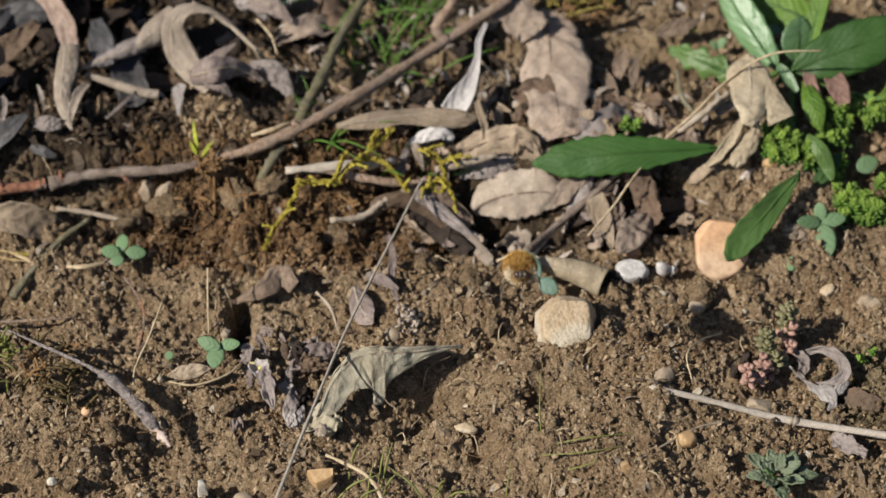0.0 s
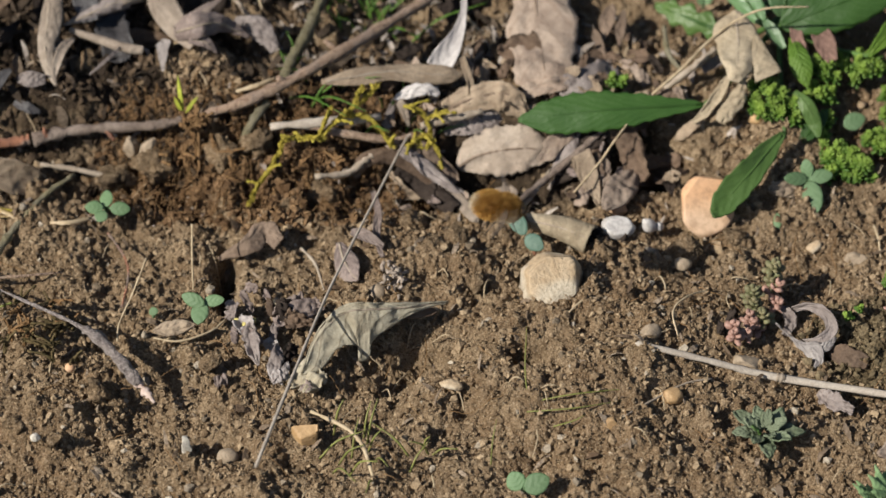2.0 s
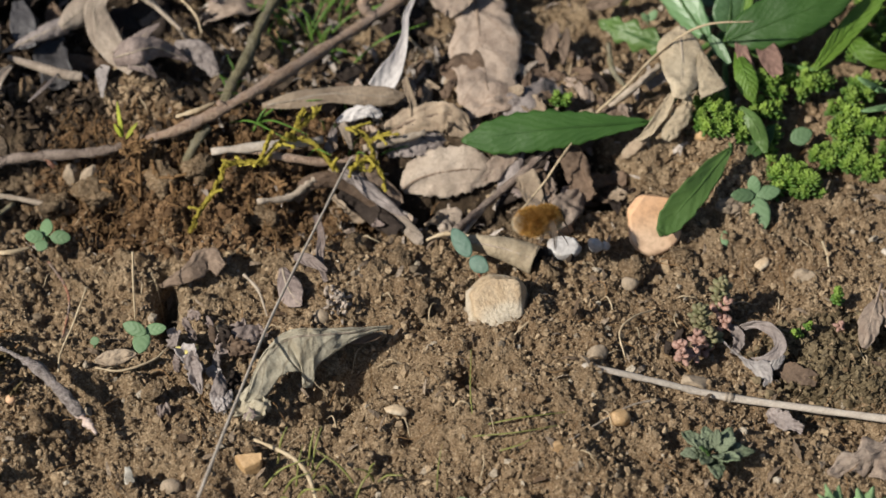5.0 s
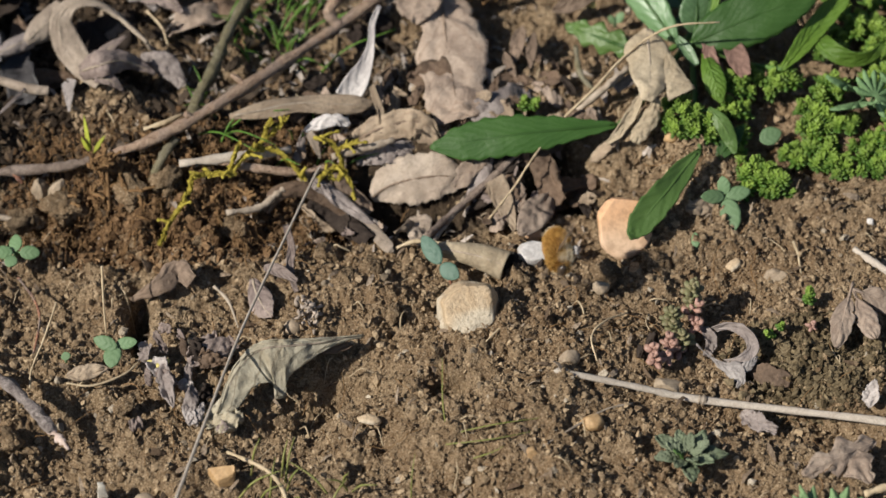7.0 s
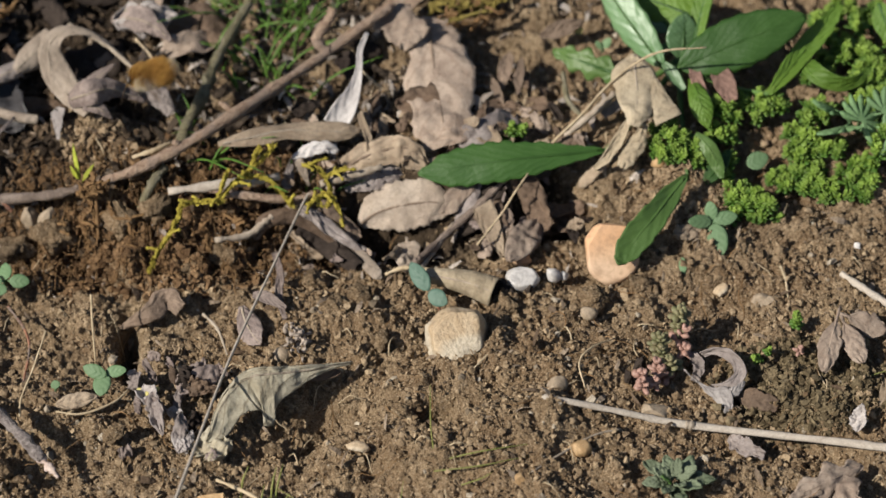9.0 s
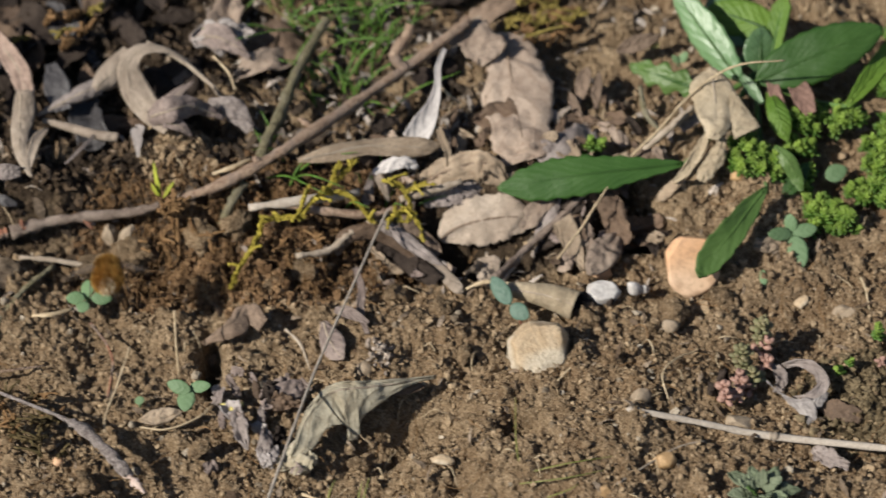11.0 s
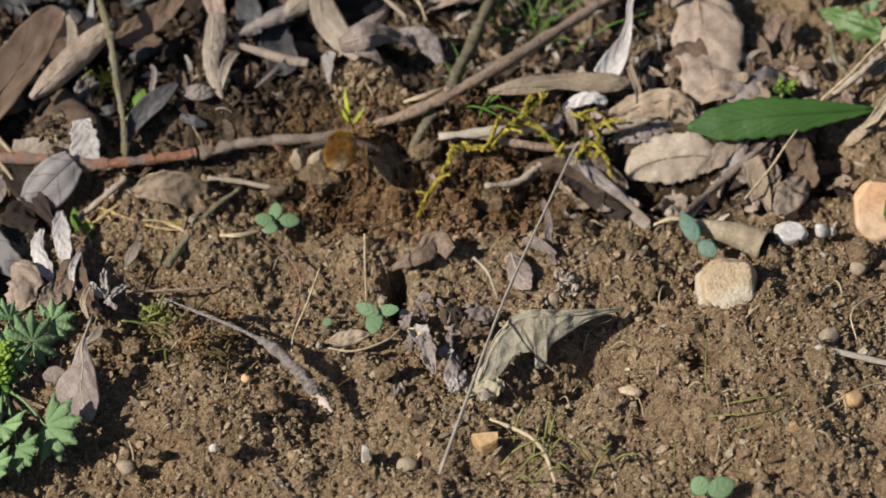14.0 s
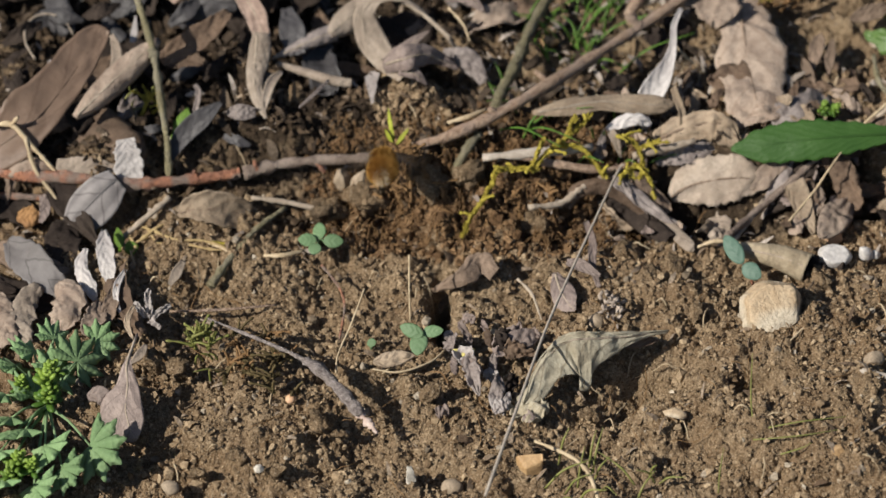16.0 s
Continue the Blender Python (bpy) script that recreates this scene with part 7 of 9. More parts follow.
    # on the open soil
    sheet("shrivelled_leaf", [(0.0957, -0.0400, 0.0017, 0.0011, 0.0009, 30), (0.1000, -0.0413, 0.0041, 0.0015, 0.0012, 30), (0.1037, -0.0455, 0.0050, 0.0020, 0.0014, 20), (0.1046, -0.0488, 0.0036, 0.0023, 0.0012, 10), (0.1015, -0.0514, 0.0022, 0.0020, 0.0011, 0), (0.0973, -0.0498, -0.0003, 0.0009, 0.0006, 0)], DEAD_GREY, "shrivelled dark grey curled leaf on soil", curl=60, wrinkle=0.08, ragged=0.4, seed=80)
    sheet("shrivelled_leaf", [(0.0933, -0.0394, 0.0017, 0.0012, 0.0012, 0), (0.0948, -0.0440, 0.0017, 0.0018, 0.0018, 0), (0.0934, -0.0473, -0.0006, 0.0012, 0.0012, 0)], DEAD_GREY, "grey shrivelled leaf piece on soil", curl=100, wrinkle=0.2, ragged=0.6, seed=95)
    sheet("dead_leaf", [(0.0903, -0.0456, 0.0029, 0.0002, 0.0002, 0), (0.0942, -0.0510, 0.0029, 0.0002, 0.0002, 0), (0.0970, -0.0533, 0.0022, 0.0012, 0.0012, 0), (0.1000, -0.0552, 0.0015, 0.0028, 0.0022, 0), (0.1016, -0.0574, 0.0008, 0.0012, 0.0015, 0), (0.1001, -0.0591, 0.0000, 0.0003, 0.0003, 0)], DEAD_SILVER, "small grey lobed leaf with a long stalk", curl=-25, wrinkle=0.06, ragged=0.5, seed=81)
    sheet("dead_leaf", [(0.1000, -0.0552, 0.0015, 0.0009, 0.0009, 0), (0.1038, -0.0537, 0.0025, 0.0012, 0.0012, 0), (0.1062, -0.0510, 0.0026, 0.0002, 0.0002, 0)], DEAD_SILVER, "lobe of a small grey leaf on soil", curl=-25, wrinkle=0.06, ragged=0.5, seed=82, rows=14, cols=8)
    sheet("dead_leaf", [(0.1035, -0.0529, -0.0006, 0.0012, 0.0012, 0), (0.1080, -0.0560, 0.0010, 0.0028, 0.0025, 0), (0.1140, -0.0586, 0.0010, 0.0015, 0.0015, 0)], DEAD_BROWN, "dark brown dead leaf pressed on soil", curl=-25, wrinkle=0.1, ragged=0.4, seed=83)
    sheet("dead_leaf", [(0.1009, -0.0670, -0.0007, 0.0009, 0.0009, 0), (0.1038, -0.0708, -0.0002, 0.0025, 0.0022, 0), (0.1093, -0.0738, -0.0004, 0.0009, 0.0012, 0)], DEAD_GREY, "grey crumpled dead leaf below a straw", curl=40, wrinkle=0.2, ragged=0.7, seed=88)


dead_leaves()
shaped_leaves()


# ---- green plants ----
def green_plant():
    base = np.array((0.0969, 0.0571, 0.0146))
    plant = root("broadleaf_plant", base, "broad-leaved green plant with toothed shiny leaves", "plant")

    def blade(b, t, w, m, **kw):
        kw.setdefault("wrinkle", 0.04)
        return leaf("leaf", b, t, w, m, "", rib=GREEN_LEAF, parent=plant, thick=0.0005, rib_size=0.0006, rows=36, cols=12, **kw)

    blade((0.0748, 0.0244, 0.0147), (0.0242, 0.0200, 0.0130), 0.0122, GREEN_LEAF, shape="oblance", bend=22, roll=-30, facing=(-0.05, -0.55, 0.8), lobes=11, depth=0.13, ragged=0.14, seed=1)
    blade((0.0927, 0.0502, 0.0198), (0.0745, 0.0771, 0.0347), 0.0105, GREEN_PALE, shape="lance", bend=15, roll=-25, facing=(-0.5, -0.6, 0.6), lobes=7, depth=0.08, seed=3)
    blade((0.0963, 0.0469, 0.0232), (0.1313, 0.0563, 0.0316), 0.0150, GREEN_LEAF, shape="oval", bend=25, roll=-30, facing=(0.0, -0.6, 0.8), lobes=8, depth=0.06, seed=4)
    blade((0.0951, 0.0625, 0.0225), (0.0865, 0.0799, 0.0259), 0.0130, GREEN_PALE, shape="oval", bend=20, roll=-20, facing=(0, -0.5, 0.8), seed=5)
    blade((0.1045, 0.0634, 0.0248), (0.0854, 0.0745, 0.0261), 0.0115, GREEN_LIME, shape="oval", bend=20, roll=-20, facing=(0, -0.6, 0.8), seed=16)
    blade((0.0823, 0.0477, 0.0194), (0.0626, 0.0595, 0.0198), 0.0090, GREEN_MID, shape="oval", bend=35, roll=-30, facing=(-0.2, -0.7, 0.6), lobes=4, depth=0.5, wrinkle=0.12, seed=6)
    blade((0.1002, 0.0534, 0.0201), (0.1060, 0.0702, 0.0324), 0.0060, GREEN_LIME, shape="strip", bend=12, roll=50, facing=(-0.5, -0.7, 0.3), seed=11)
    blade((0.1009, 0.0164, 0.0080), (0.1089, 0.0250, 0.0125), 0.0050, GREEN_LEAF, shape="lance", bend=20, roll=20, facing=(-0.3, -0.7, 0.6), seed=12)
    blade((0.0976, 0.0535, 0.0202), (0.0988, 0.0624, 0.0287), 0.0100, GREEN_PALE, shape="oval", bend=20, roll=-20, facing=(0.3, -0.7, 0.6), seed=13)
    blade((0.1521, 0.0633, 0.0293), (0.1561, 0.0537, 0.0212), 0.0070, GREEN_LIME, shape="lance", bend=20, roll=40, facing=(-0.3, -0.7, 0.6), seed=14)
    def strip(stations, m, **kw):
        return sheet("leaf", stations, m, rib=m, parent=plant, thick=0.0005, rib_size=0.0005, **kw)

    strip([(0.0960, 0.0134, 0.0150, 0.0006, 0.0006, 0), (0.0914, 0.0081, 0.0132, 0.0028, 0.0028, 0), (0.0868, 0.0011, 0.0127, 0.0037, 0.0039, 0), (0.0825, -0.0037, 0.0110, 0.0042, 0.0043, 0), (0.0789, -0.0077, 0.0088, 0.0035, 0.0039, 0), (0.0768, -0.0101, 0.0076, 0.0020, 0.0022, 0), (0.0760, -0.0119, 0.0077, 0.0003, 0.0003, 0)], GREEN_SOFT, curl=35, teeth=6, seed=2)
    strip([(0.1201, 0.0389, 0.0194, 0.0008, 0.0008, 0), (0.1251, 0.0448, 0.0211, 0.0025, 0.0025, 0), (0.1312, 0.0526, 0.0230, 0.0032, 0.0031, 0), (0.1371, 0.0585, 0.0257, 0.0028, 0.0028, 0), (0.1422, 0.0646, 0.0282, 0.0009, 0.0009, 0)], GREEN_LIME, curl=50, teeth=7, seed=7)
    strip([(0.1306, 0.0568, 0.0186, 0.0008, 0.0006, 0), (0.1306, 0.0483, 0.0207, 0.0031, 0.0015, 0), (0.1337, 0.0424, 0.0208, 0.0040, 0.0015, 20), (0.1394, 0.0409, 0.0193, 0.0034, 0.0015, 30), (0.1450, 0.0426, 0.0195, 0.0022, 0.0012, 30), (0.1483, 0.0461, 0.0211, 0.0008, 0.0006, 0)], GREEN_LIME, curl=40, seed=8)
    strip([(0.0995, 0.0445, 0.0210, 0.0008, 0.0008, 0), (0.1004, 0.0368, 0.0224, 0.0028, 0.0025, 0), (0.1016, 0.0323, 0.0203, 0.0031, 0.0028, 0), (0.1030, 0.0293, 0.0168, 0.0006, 0.0006, 0)], GREEN_LIME, curl=-40, seed=9)
    strip([(0.0923, 0.0485, 0.0235, 0.0009, 0.0009, 0), (0.0945, 0.0455, 0.0220, 0.0018, 0.0018, 0), (0.0972, 0.0408, 0.0203, 0.0009, 0.0009, 0)], GREEN_PALE, curl=50, seed=10)
    strip([(0.0992, 0.0266, 0.0174, 0.0008, 0.0008, 0), (0.1024, 0.0224, 0.0161, 0.0022, 0.0022, 0), (0.1048, 0.0194, 0.0121, 0.0018, 0.0018, 0), (0.1057, 0.0160, 0.0105, 0.0005, 0.0005, 0)], GREEN_MID, curl=-30, seed=15)
    strip([(0.0915, 0.0567, 0.0203, 0.0012, 0.0012, 0), (0.0978, 0.0594, 0.0217, 0.0022, 0.0022, 0), (0.1037, 0.0648, 0.0228, 0.0015, 0.0015, 0)], GREEN_PALE, curl=30, seed=19)
    b = np.array(base)
    for p in ((0.0748, 0.0244, 0.0147), (0.0964, 0.0173, 0.0112), (0.0963, 0.0469, 0.0232), (0.0823, 0.0477, 0.0194), (0.1201, 0.0389, 0.0194)):
        q = np.array(p)
        under("leaf_stalk", tube_mesh("leaf_stalk", [b + (0, 0, 0.002), (b + q) / 2 + (0, 0, -0.002), q], [0.0010, 0.0008, 0.0006], GREEN_SOFT, origin=b), plant)


def head_mesh(name, size, material, seed, whorls=5, per=6, long=0.64, fat=0.165):
    """A stonecrop shoot tip: whorls of short fleshy leaves."""
    rng = np.random.default_rng(seed)
    faces = []
    verts = [np.array((0, 0, size * (0.1 + 0.55 * w / (whorls - 1)))) for w in range(whorls)]
    for w in range(whorls):
        k = w / (whorls - 1)
        for i in range(per):
            a = 2 * math.pi * (i + 0.5 * (w % 2)) / per + rng.normal(0, 0.15)
            lift = 0.15 + 0.95 * k
            d = np.array((math.cos(a) * math.cos(lift), math.sin(a) * math.cos(lift), math.sin(lift)))
            e = np.cross(d, (0, 0, 1.0))
            e /= np.linalg.norm(e)
            g = np.cross(e, d)
            o = np.array((0, 0, size * (0.1 + 0.55 * k)))
            ln, wd = size * (long - 0.26 * k) * rng.uniform(0.65, 1.25), size * (fat - 0.04 * k) * rng.uniform(0.8, 1.2)
            s = len(verts)
            ring = ((0.05, 0.55), (0.45, 1.05), (0.85, 0.85), (1.0, 0.30))
            for u, r in ring:
                for q in range(5):
                    t = 2 * math.pi * q / 5
                    verts.append(o + d * ln * u + e * wd * r * math.cos(t) + g * wd * 0.6 * r * math.sin(t))
            for j in range(3):
                for q in range(5):
                    q2 = (q + 1) % 5
                    faces.append((s + j * 5 + q, s + j * 5 + q2, s + j * 5 + 5 + q2, s + j * 5 + 5 + q))
            faces.append(tuple(s + 15 + q for q in range(5)))
            faces += [(w, s + (q + 1) % 5, s + q) for q in range(5)]
            if i == 0 and w + 1 < whorls:
                faces.append((w, w + 1, s))
    return mesh_of(name, verts, faces, material)


def stonecrop():
    clump = root("stonecrop_clump", (0.1145, 0.0287, 0.0069), "bright green stonecrop cushion of many small rosettes", "stonecrop")
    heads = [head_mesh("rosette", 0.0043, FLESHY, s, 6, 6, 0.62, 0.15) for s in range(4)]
    base = np.array(clump.location)
    rng = random.Random(8)

    def head(p, s):
        ob = under("rosette", rng.choice(heads), clump, at=np.array(p) - base - np.array((0, 0, 0.001)))
        ob.rotation_euler = (rng.uniform(-0.5, 0.7), rng.uniform(-0.5, 0.5), rng.uniform(0, 6))
        ob.scale = (s, s, s)

    for cx, cy, cz, rx, ry, count in ((0.0923, 0.0254, 0.0169, 0.0065, 0.0055, 16),
              (0.0990, 0.0235, 0.0141, 0.0028, 0.0031, 4),
              (0.1071, 0.0353, 0.0173, 0.0040, 0.0025, 7),
              (0.1065, 0.0306, 0.0133, 0.0046, 0.0025, 7),
              (0.1202, 0.0388, 0.0164, 0.0055, 0.0031, 10),
              (0.1134, 0.0411, 0.0167, 0.0025, 0.0018, 3),
              (0.1316, 0.0374, 0.0151, 0.0031, 0.0034, 6),
              (0.1293, 0.0286, 0.0119, 0.0052, 0.0055, 16),
              (0.1374, 0.0249, 0.0118, 0.0028, 0.0031, 5),
              (0.1221, 0.0217, 0.0047, 0.0025, 0.0031, 6),
              (0.1297, 0.0215, 0.0060, 0.0037, 0.0046, 10),
              (0.1338, 0.0167, 0.0040, 0.0040, 0.0025, 6),
              (0.1422, 0.0180, 0.0066, 0.0040, 0.0062, 12),
              (0.1468, 0.0191, 0.0095, 0.0022, 0.0031, 3),
              (0.1112, 0.0114, 0.0062, 0.0049, 0.0062, 15),
              (0.1163, 0.0088, 0.0053, 0.0037, 0.0034, 6),
              (0.1068, 0.0230, 0.0086, 0.0031, 0.0025, 4),
              (0.1504, 0.0494, 0.0176, 0.0055, 0.0062, 12),
              (0.1501, 0.0382, 0.0154, 0.0062, 0.0046, 11),
              (0.1508, 0.0238, 0.0153, 0.0040, 0.0046, 8),
              (0.1420, 0.0573, 0.0182, 0.0018, 0.0028, 4),
              (0.1440, 0.0389, 0.0151, 0.0034, 0.0022, 4),
              (0.1317, 0.0534, 0.0139, 0.0015, 0.0031, 3)):
        for i in range(count):
            a, r = i * 2.4, math.sqrt((i + 0.5) / count)
            u, v = r * math.cos(a) + rng.gauss(0, 0.06), r * math.sin(a) + rng.gauss(0, 0.06)
            head((cx + u * rx, cy + v * ry * 0.9, cz + v * ry * 0.4 - 0.0016 * r * r + rng.uniform(-0.0006, 0.0006)), rng.uniform(0.8, 1.15))
    for i in range(90):
        x, y = rng.uniform(0.136, 0.170), rng.uniform(0.036, 0.078)
        head((x, y, float(land(x, y)) + rng.uniform(0.001, 0.005)), rng.uniform(0.8, 1.2))
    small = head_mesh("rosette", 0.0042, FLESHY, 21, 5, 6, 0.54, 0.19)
    pink = head_mesh("rosette", 0.0046, FLESHY_PINK, 22, 3, 4, 0.66, 0.25)
    dusk = head_mesh("rosette", 0.0050, FLESHY_DUSK, 23, 4, 5, 0.60, 0.20)
    for label, rows in (
            ("small green stonecrop shoot behind a leaf", (((0.0496, 0.0321, 0.0148), small, 1.2), ((0.0519, 0.0328, 0.0154), small, 1.1), ((0.0480, 0.0313, 0.0139), small, 0.9))),
            ("pink and green stonecrop shoot on soil", (((0.0903, -0.0322, 0.0088), dusk, 1.15), ((0.0911, -0.0339, 0.0055), dusk, 1.00), ((0.0900, -0.0367, 0.0044), pink, 1.15), ((0.0914, -0.0385, 0.0029), pink, 1.00), ((0.0848, -0.0395, 0.0061), dusk, 1.10), ((0.0856, -0.0429, 0.0036), dusk, 1.05), ((0.0877, -0.0446, 0.0028), dusk, 1.10), ((0.0861, -0.0466, 0.0016), pink, 1.10), ((0.0839, -0.0464, 0.0036), pink, 1.00), ((0.0792, -0.0505, 0.0062), pink, 0.95), ((0.0798, -0.0529, 0.0051), pink, 0.90), ((0.0826, -0.0510, 0.0039), pink, 0.80))),
            ("green stonecrop shoot on bare soil", (((0.1100, -0.0426, 0.0019), small, 0.9), ((0.1128, -0.0410, 0.0031), small, 0.7))),
            ("upright green stonecrop shoot in soil", (((0.1209, -0.0323, 0.0037), small, 1.0), ((0.1215, -0.0314, 0.0057), small, 0.8), ((0.1215, -0.0391, 0.0013), pink, 0.6))),
            ("small green stonecrop shoot beside soil clods", (((0.0915, -0.0279, 0.0028), small, 0.8),))):
        thing = root("stonecrop_shoot", rows[0][0], label, "stonecrop")
        b = np.array(thing.location)
        for p, me, s in rows:
            ob = under("rosette", me, thing, at=np.array(p) - b - np.array((0, 0, 0.001)))
            ob.scale = (s, s, s)
            ob.rotation_euler = (rng.uniform(-0.3, 0.5), rng.uniform(-0.4, 0.4), rng.uniform(0, 6))


def leaflet_plant(name, at, leaves, material, label, category="seedling", stem=None, shape="oval"):
    """A small plant: leaflets on thin stalks. leaves: base, tip, width."""
    ob = root(name, at, label, category)
    b = np.array(at)
    for i, (p, t, w) in enumerate(leaves):
        leaf("leaflet", p, t, w, material, "", parent=ob, thick=0.0004, shape=shape, bend=22, roll=-25, facing=(-0.2, -0.65, 0.75), seed=i, rows=12, cols=8)
        under("stalk", tube_mesh("stalk", [b, (b + np.array(p)) / 2 + (0, 0, 0.001), np.array(p)], [0.0004, 0.0004, 0.0003], stem or material, origin=b, sides=6, steps=3), ob)
    return ob


def seedlings():
    leaflet_plant("clover_seedling", (-0.0867, -0.0017, -0.0012), (((-0.0864, -0.0041, 0.0033), (-0.0866, 0.0009, 0.0045), 0.0037), ((-0.0872, -0.0048, 0.0035), (-0.0921, -0.0048, 0.0040), 0.0036), ((-0.0854, -0.0046, 0.0033), (-0.0800, -0.0047, 0.0030), 0.0038),
                  ((-0.0869, -0.0063, 0.0037), (-0.0883, -0.0096, 0.0031), 0.0036)), SEEDLING, "tiny green clover seedling with round leaflets")
    leaflet_plant("seedling", (-0.0588, -0.0440, 0.0005), (((-0.0583, -0.0435, 0.0065), (-0.0643, -0.0406, 0.0072), 0.0038), ((-0.0586, -0.0421, 0.0062), (-0.0531, -0.0422, 0.0072), 0.0032), ((-0.0591, -0.0421, 0.0062), (-0.0599, -0.0485, 0.0043), 0.0048)), SEEDLING,
                  "pale green seedling with three drooping leaves")
    leaflet_plant("seedling", (0.0286, -0.0205, 0.0015), (((0.0258, -0.0175, 0.0065), (0.0213, -0.0097, 0.0093), 0.0046), ((0.0258, -0.0180, 0.0065), (0.0304, -0.0218, 0.0055), 0.0046)), SEEDLING_BLUE, "bluish green seedling with two leaves", stem=BARK_RED)
    leaflet_plant("seedling", (0.1029, 0.0070, 0.0026), (((0.1024, 0.0049, 0.0062), (0.1017, 0.0082, 0.0099), 0.0036), ((0.1027, 0.0045, 0.0061), (0.1090, 0.0053, 0.0070), 0.0040), ((0.1021, 0.0043, 0.0061), (0.0956, 0.0031, 0.0076), 0.0038),
                  ((0.1025, 0.0036, 0.0060), (0.1043, -0.0057, 0.0033), 0.0056)), SEEDLING, "green seedling with four spread leaves")
    leaflet_plant("seedling", (0.0242, -0.1040, 0.0023), (((0.0234, -0.1057, 0.0051), (0.0207, -0.1020, 0.0072), 0.0052), ((0.0242, -0.1058, 0.0052), (0.0304, -0.1042, 0.0079), 0.0056)), SEEDLING, "pale green seedling with two round leaves")
    leaflet_plant("seedling", (-0.0720, -0.0421, 0.0002), (((-0.0715, -0.0431, 0.0021), (-0.0722, -0.0414, 0.0033), 0.0026),), SEEDLING, "tiny single green seedling leaf")
    leaflet_plant("seedling", (-0.1236, 0.0348, 0.0108), (((-0.1247, 0.0229, 0.0133), (-0.1226, 0.0308, 0.0192), 0.0056), ((-0.1256, 0.0220, 0.0131), (-0.1251, 0.0265, 0.0163), 0.0036)), GREEN_LIME, "bright lime green shoot beside a stem", shape="lance")
    leaflet_plant("seedling", (-0.1402, -0.0037, -0.0012), (((-0.1397, -0.0048, 0.0009), (-0.1406, -0.0006, 0.0048), 0.0028), ((-0.1387, -0.0053, 0.0010), (-0.1349, -0.0052, 0.0021), 0.0040)), GREEN_LIME, "small lime green shoot in soil", shape="lance")
    leaflet_plant("seedling", (0.1161, 0.0255, 0.0045), (((0.1132, 0.0233, 0.0079), (0.1190, 0.0255, 0.0093), 0.0050),), SEEDLING, "pale green leaf among stonecrop")
    leaflet_plant("seedling", (0.0937, -0.0106, 0.0007), (((0.0934, -0.0112, 0.0026), (0.0934, -0.0072, 0.0045), 0.0022),), SEEDLING, "tiny green seedling on soil")
    leaflet_plant("seedling", (0.0768, 0.0679, 0.0108), (((0.0768, 0.0655, 0.0144), (0.0791, 0.0669, 0.0168), 0.0024), ((0.0765, 0.0653, 0.0144), (0.0749, 0.0663, 0.0164), 0.0018)), SEEDLING, "tiny pale green seedling under broad leaves")
    leaflet_plant("seedling", (0.0702, 0.0744, 0.0122), (((0.0695, 0.0725, 0.0147), (0.0698, 0.0734, 0.0169), 0.0020), ((0.0700, 0.0723, 0.0146), (0.0717, 0.0724, 0.0157), 0.0016)), PETAL, "tiny yellow flower on bare soil", "flower", GRASS)
    ros = root("rosette_plant", (0.0855, -0.0837, 0.0005), "grey-green leaf rosette flat on soil", "plant")
    c = np.array((0.0853, -0.0855, 0.0031))
    for i in range(13):
        a = i * 2.4
        r = 0.0105 - 0.00055 * i
        tip = c + np.array((math.cos(a) * r, math.sin(a) * r, 0.0012 + 0.00035 * i))
        leaf("leaf", c + np.array((math.cos(a) * 0.0012, math.sin(a) * 0.0012, 0.0001 * i)), tip, 0.0052 - 0.00018 * i, ROSETTE_GREEN if i < 12 else GREEN_SOFT, "", parent=ros, thick=0.0004, shape="oval", bend=35 - i,
             roll=40, facing=(0, 0, 1), wrinkle=0.2, lobes=3, depth=0.2, seed=i, rows=12, cols=8)


def fan_mesh(name, size, material, lobes=5, teeth=3, seed=0, cut=0.52):
    """A deeply cut, fan-shaped leaf, its stalk at the origin, spread along +x."""
    rng = np.random.default_rng(seed)
    verts, uv, faces = [(0, 0, 0)], [(0, 0.5)], []
    n, rings = lobes * 14, 4
    for i in range(n + 1):
        k = i / n
        a = (k - 0.5) * radians(250)
        q = (k * lobes) % 1.0
        r = cut + (1 - cut) * math.sin(math.pi * q) ** 0.42
        r *= 1 - 0.17 * abs(math.sin(math.pi * q * teeth)) ** 1.5 + rng.normal(0, 0.015)
        r *= 0.72 + 0.28 * math.cos(a * 0.6)
        for j in range(1, rings + 1):
            s = r * size * j / rings
            z = 0.20 * size * (j / rings) ** 2 * (0.5 - abs(q - 0.5)) - 0.16 * size * (j / rings) ** 2
            verts.append((s * math.cos(a), s * math.sin(a), z))
            uv.append((j / rings, q))
    for i in range(n):
        o, p = 1 + i * rings, 1 + (i + 1) * rings
        faces.append((0, o, p))
        for j in range(rings - 1):
            faces.append((o + j, o + j + 1, p + j + 1, p + j))
    return mesh_of(name, verts, faces, material, True, uv)


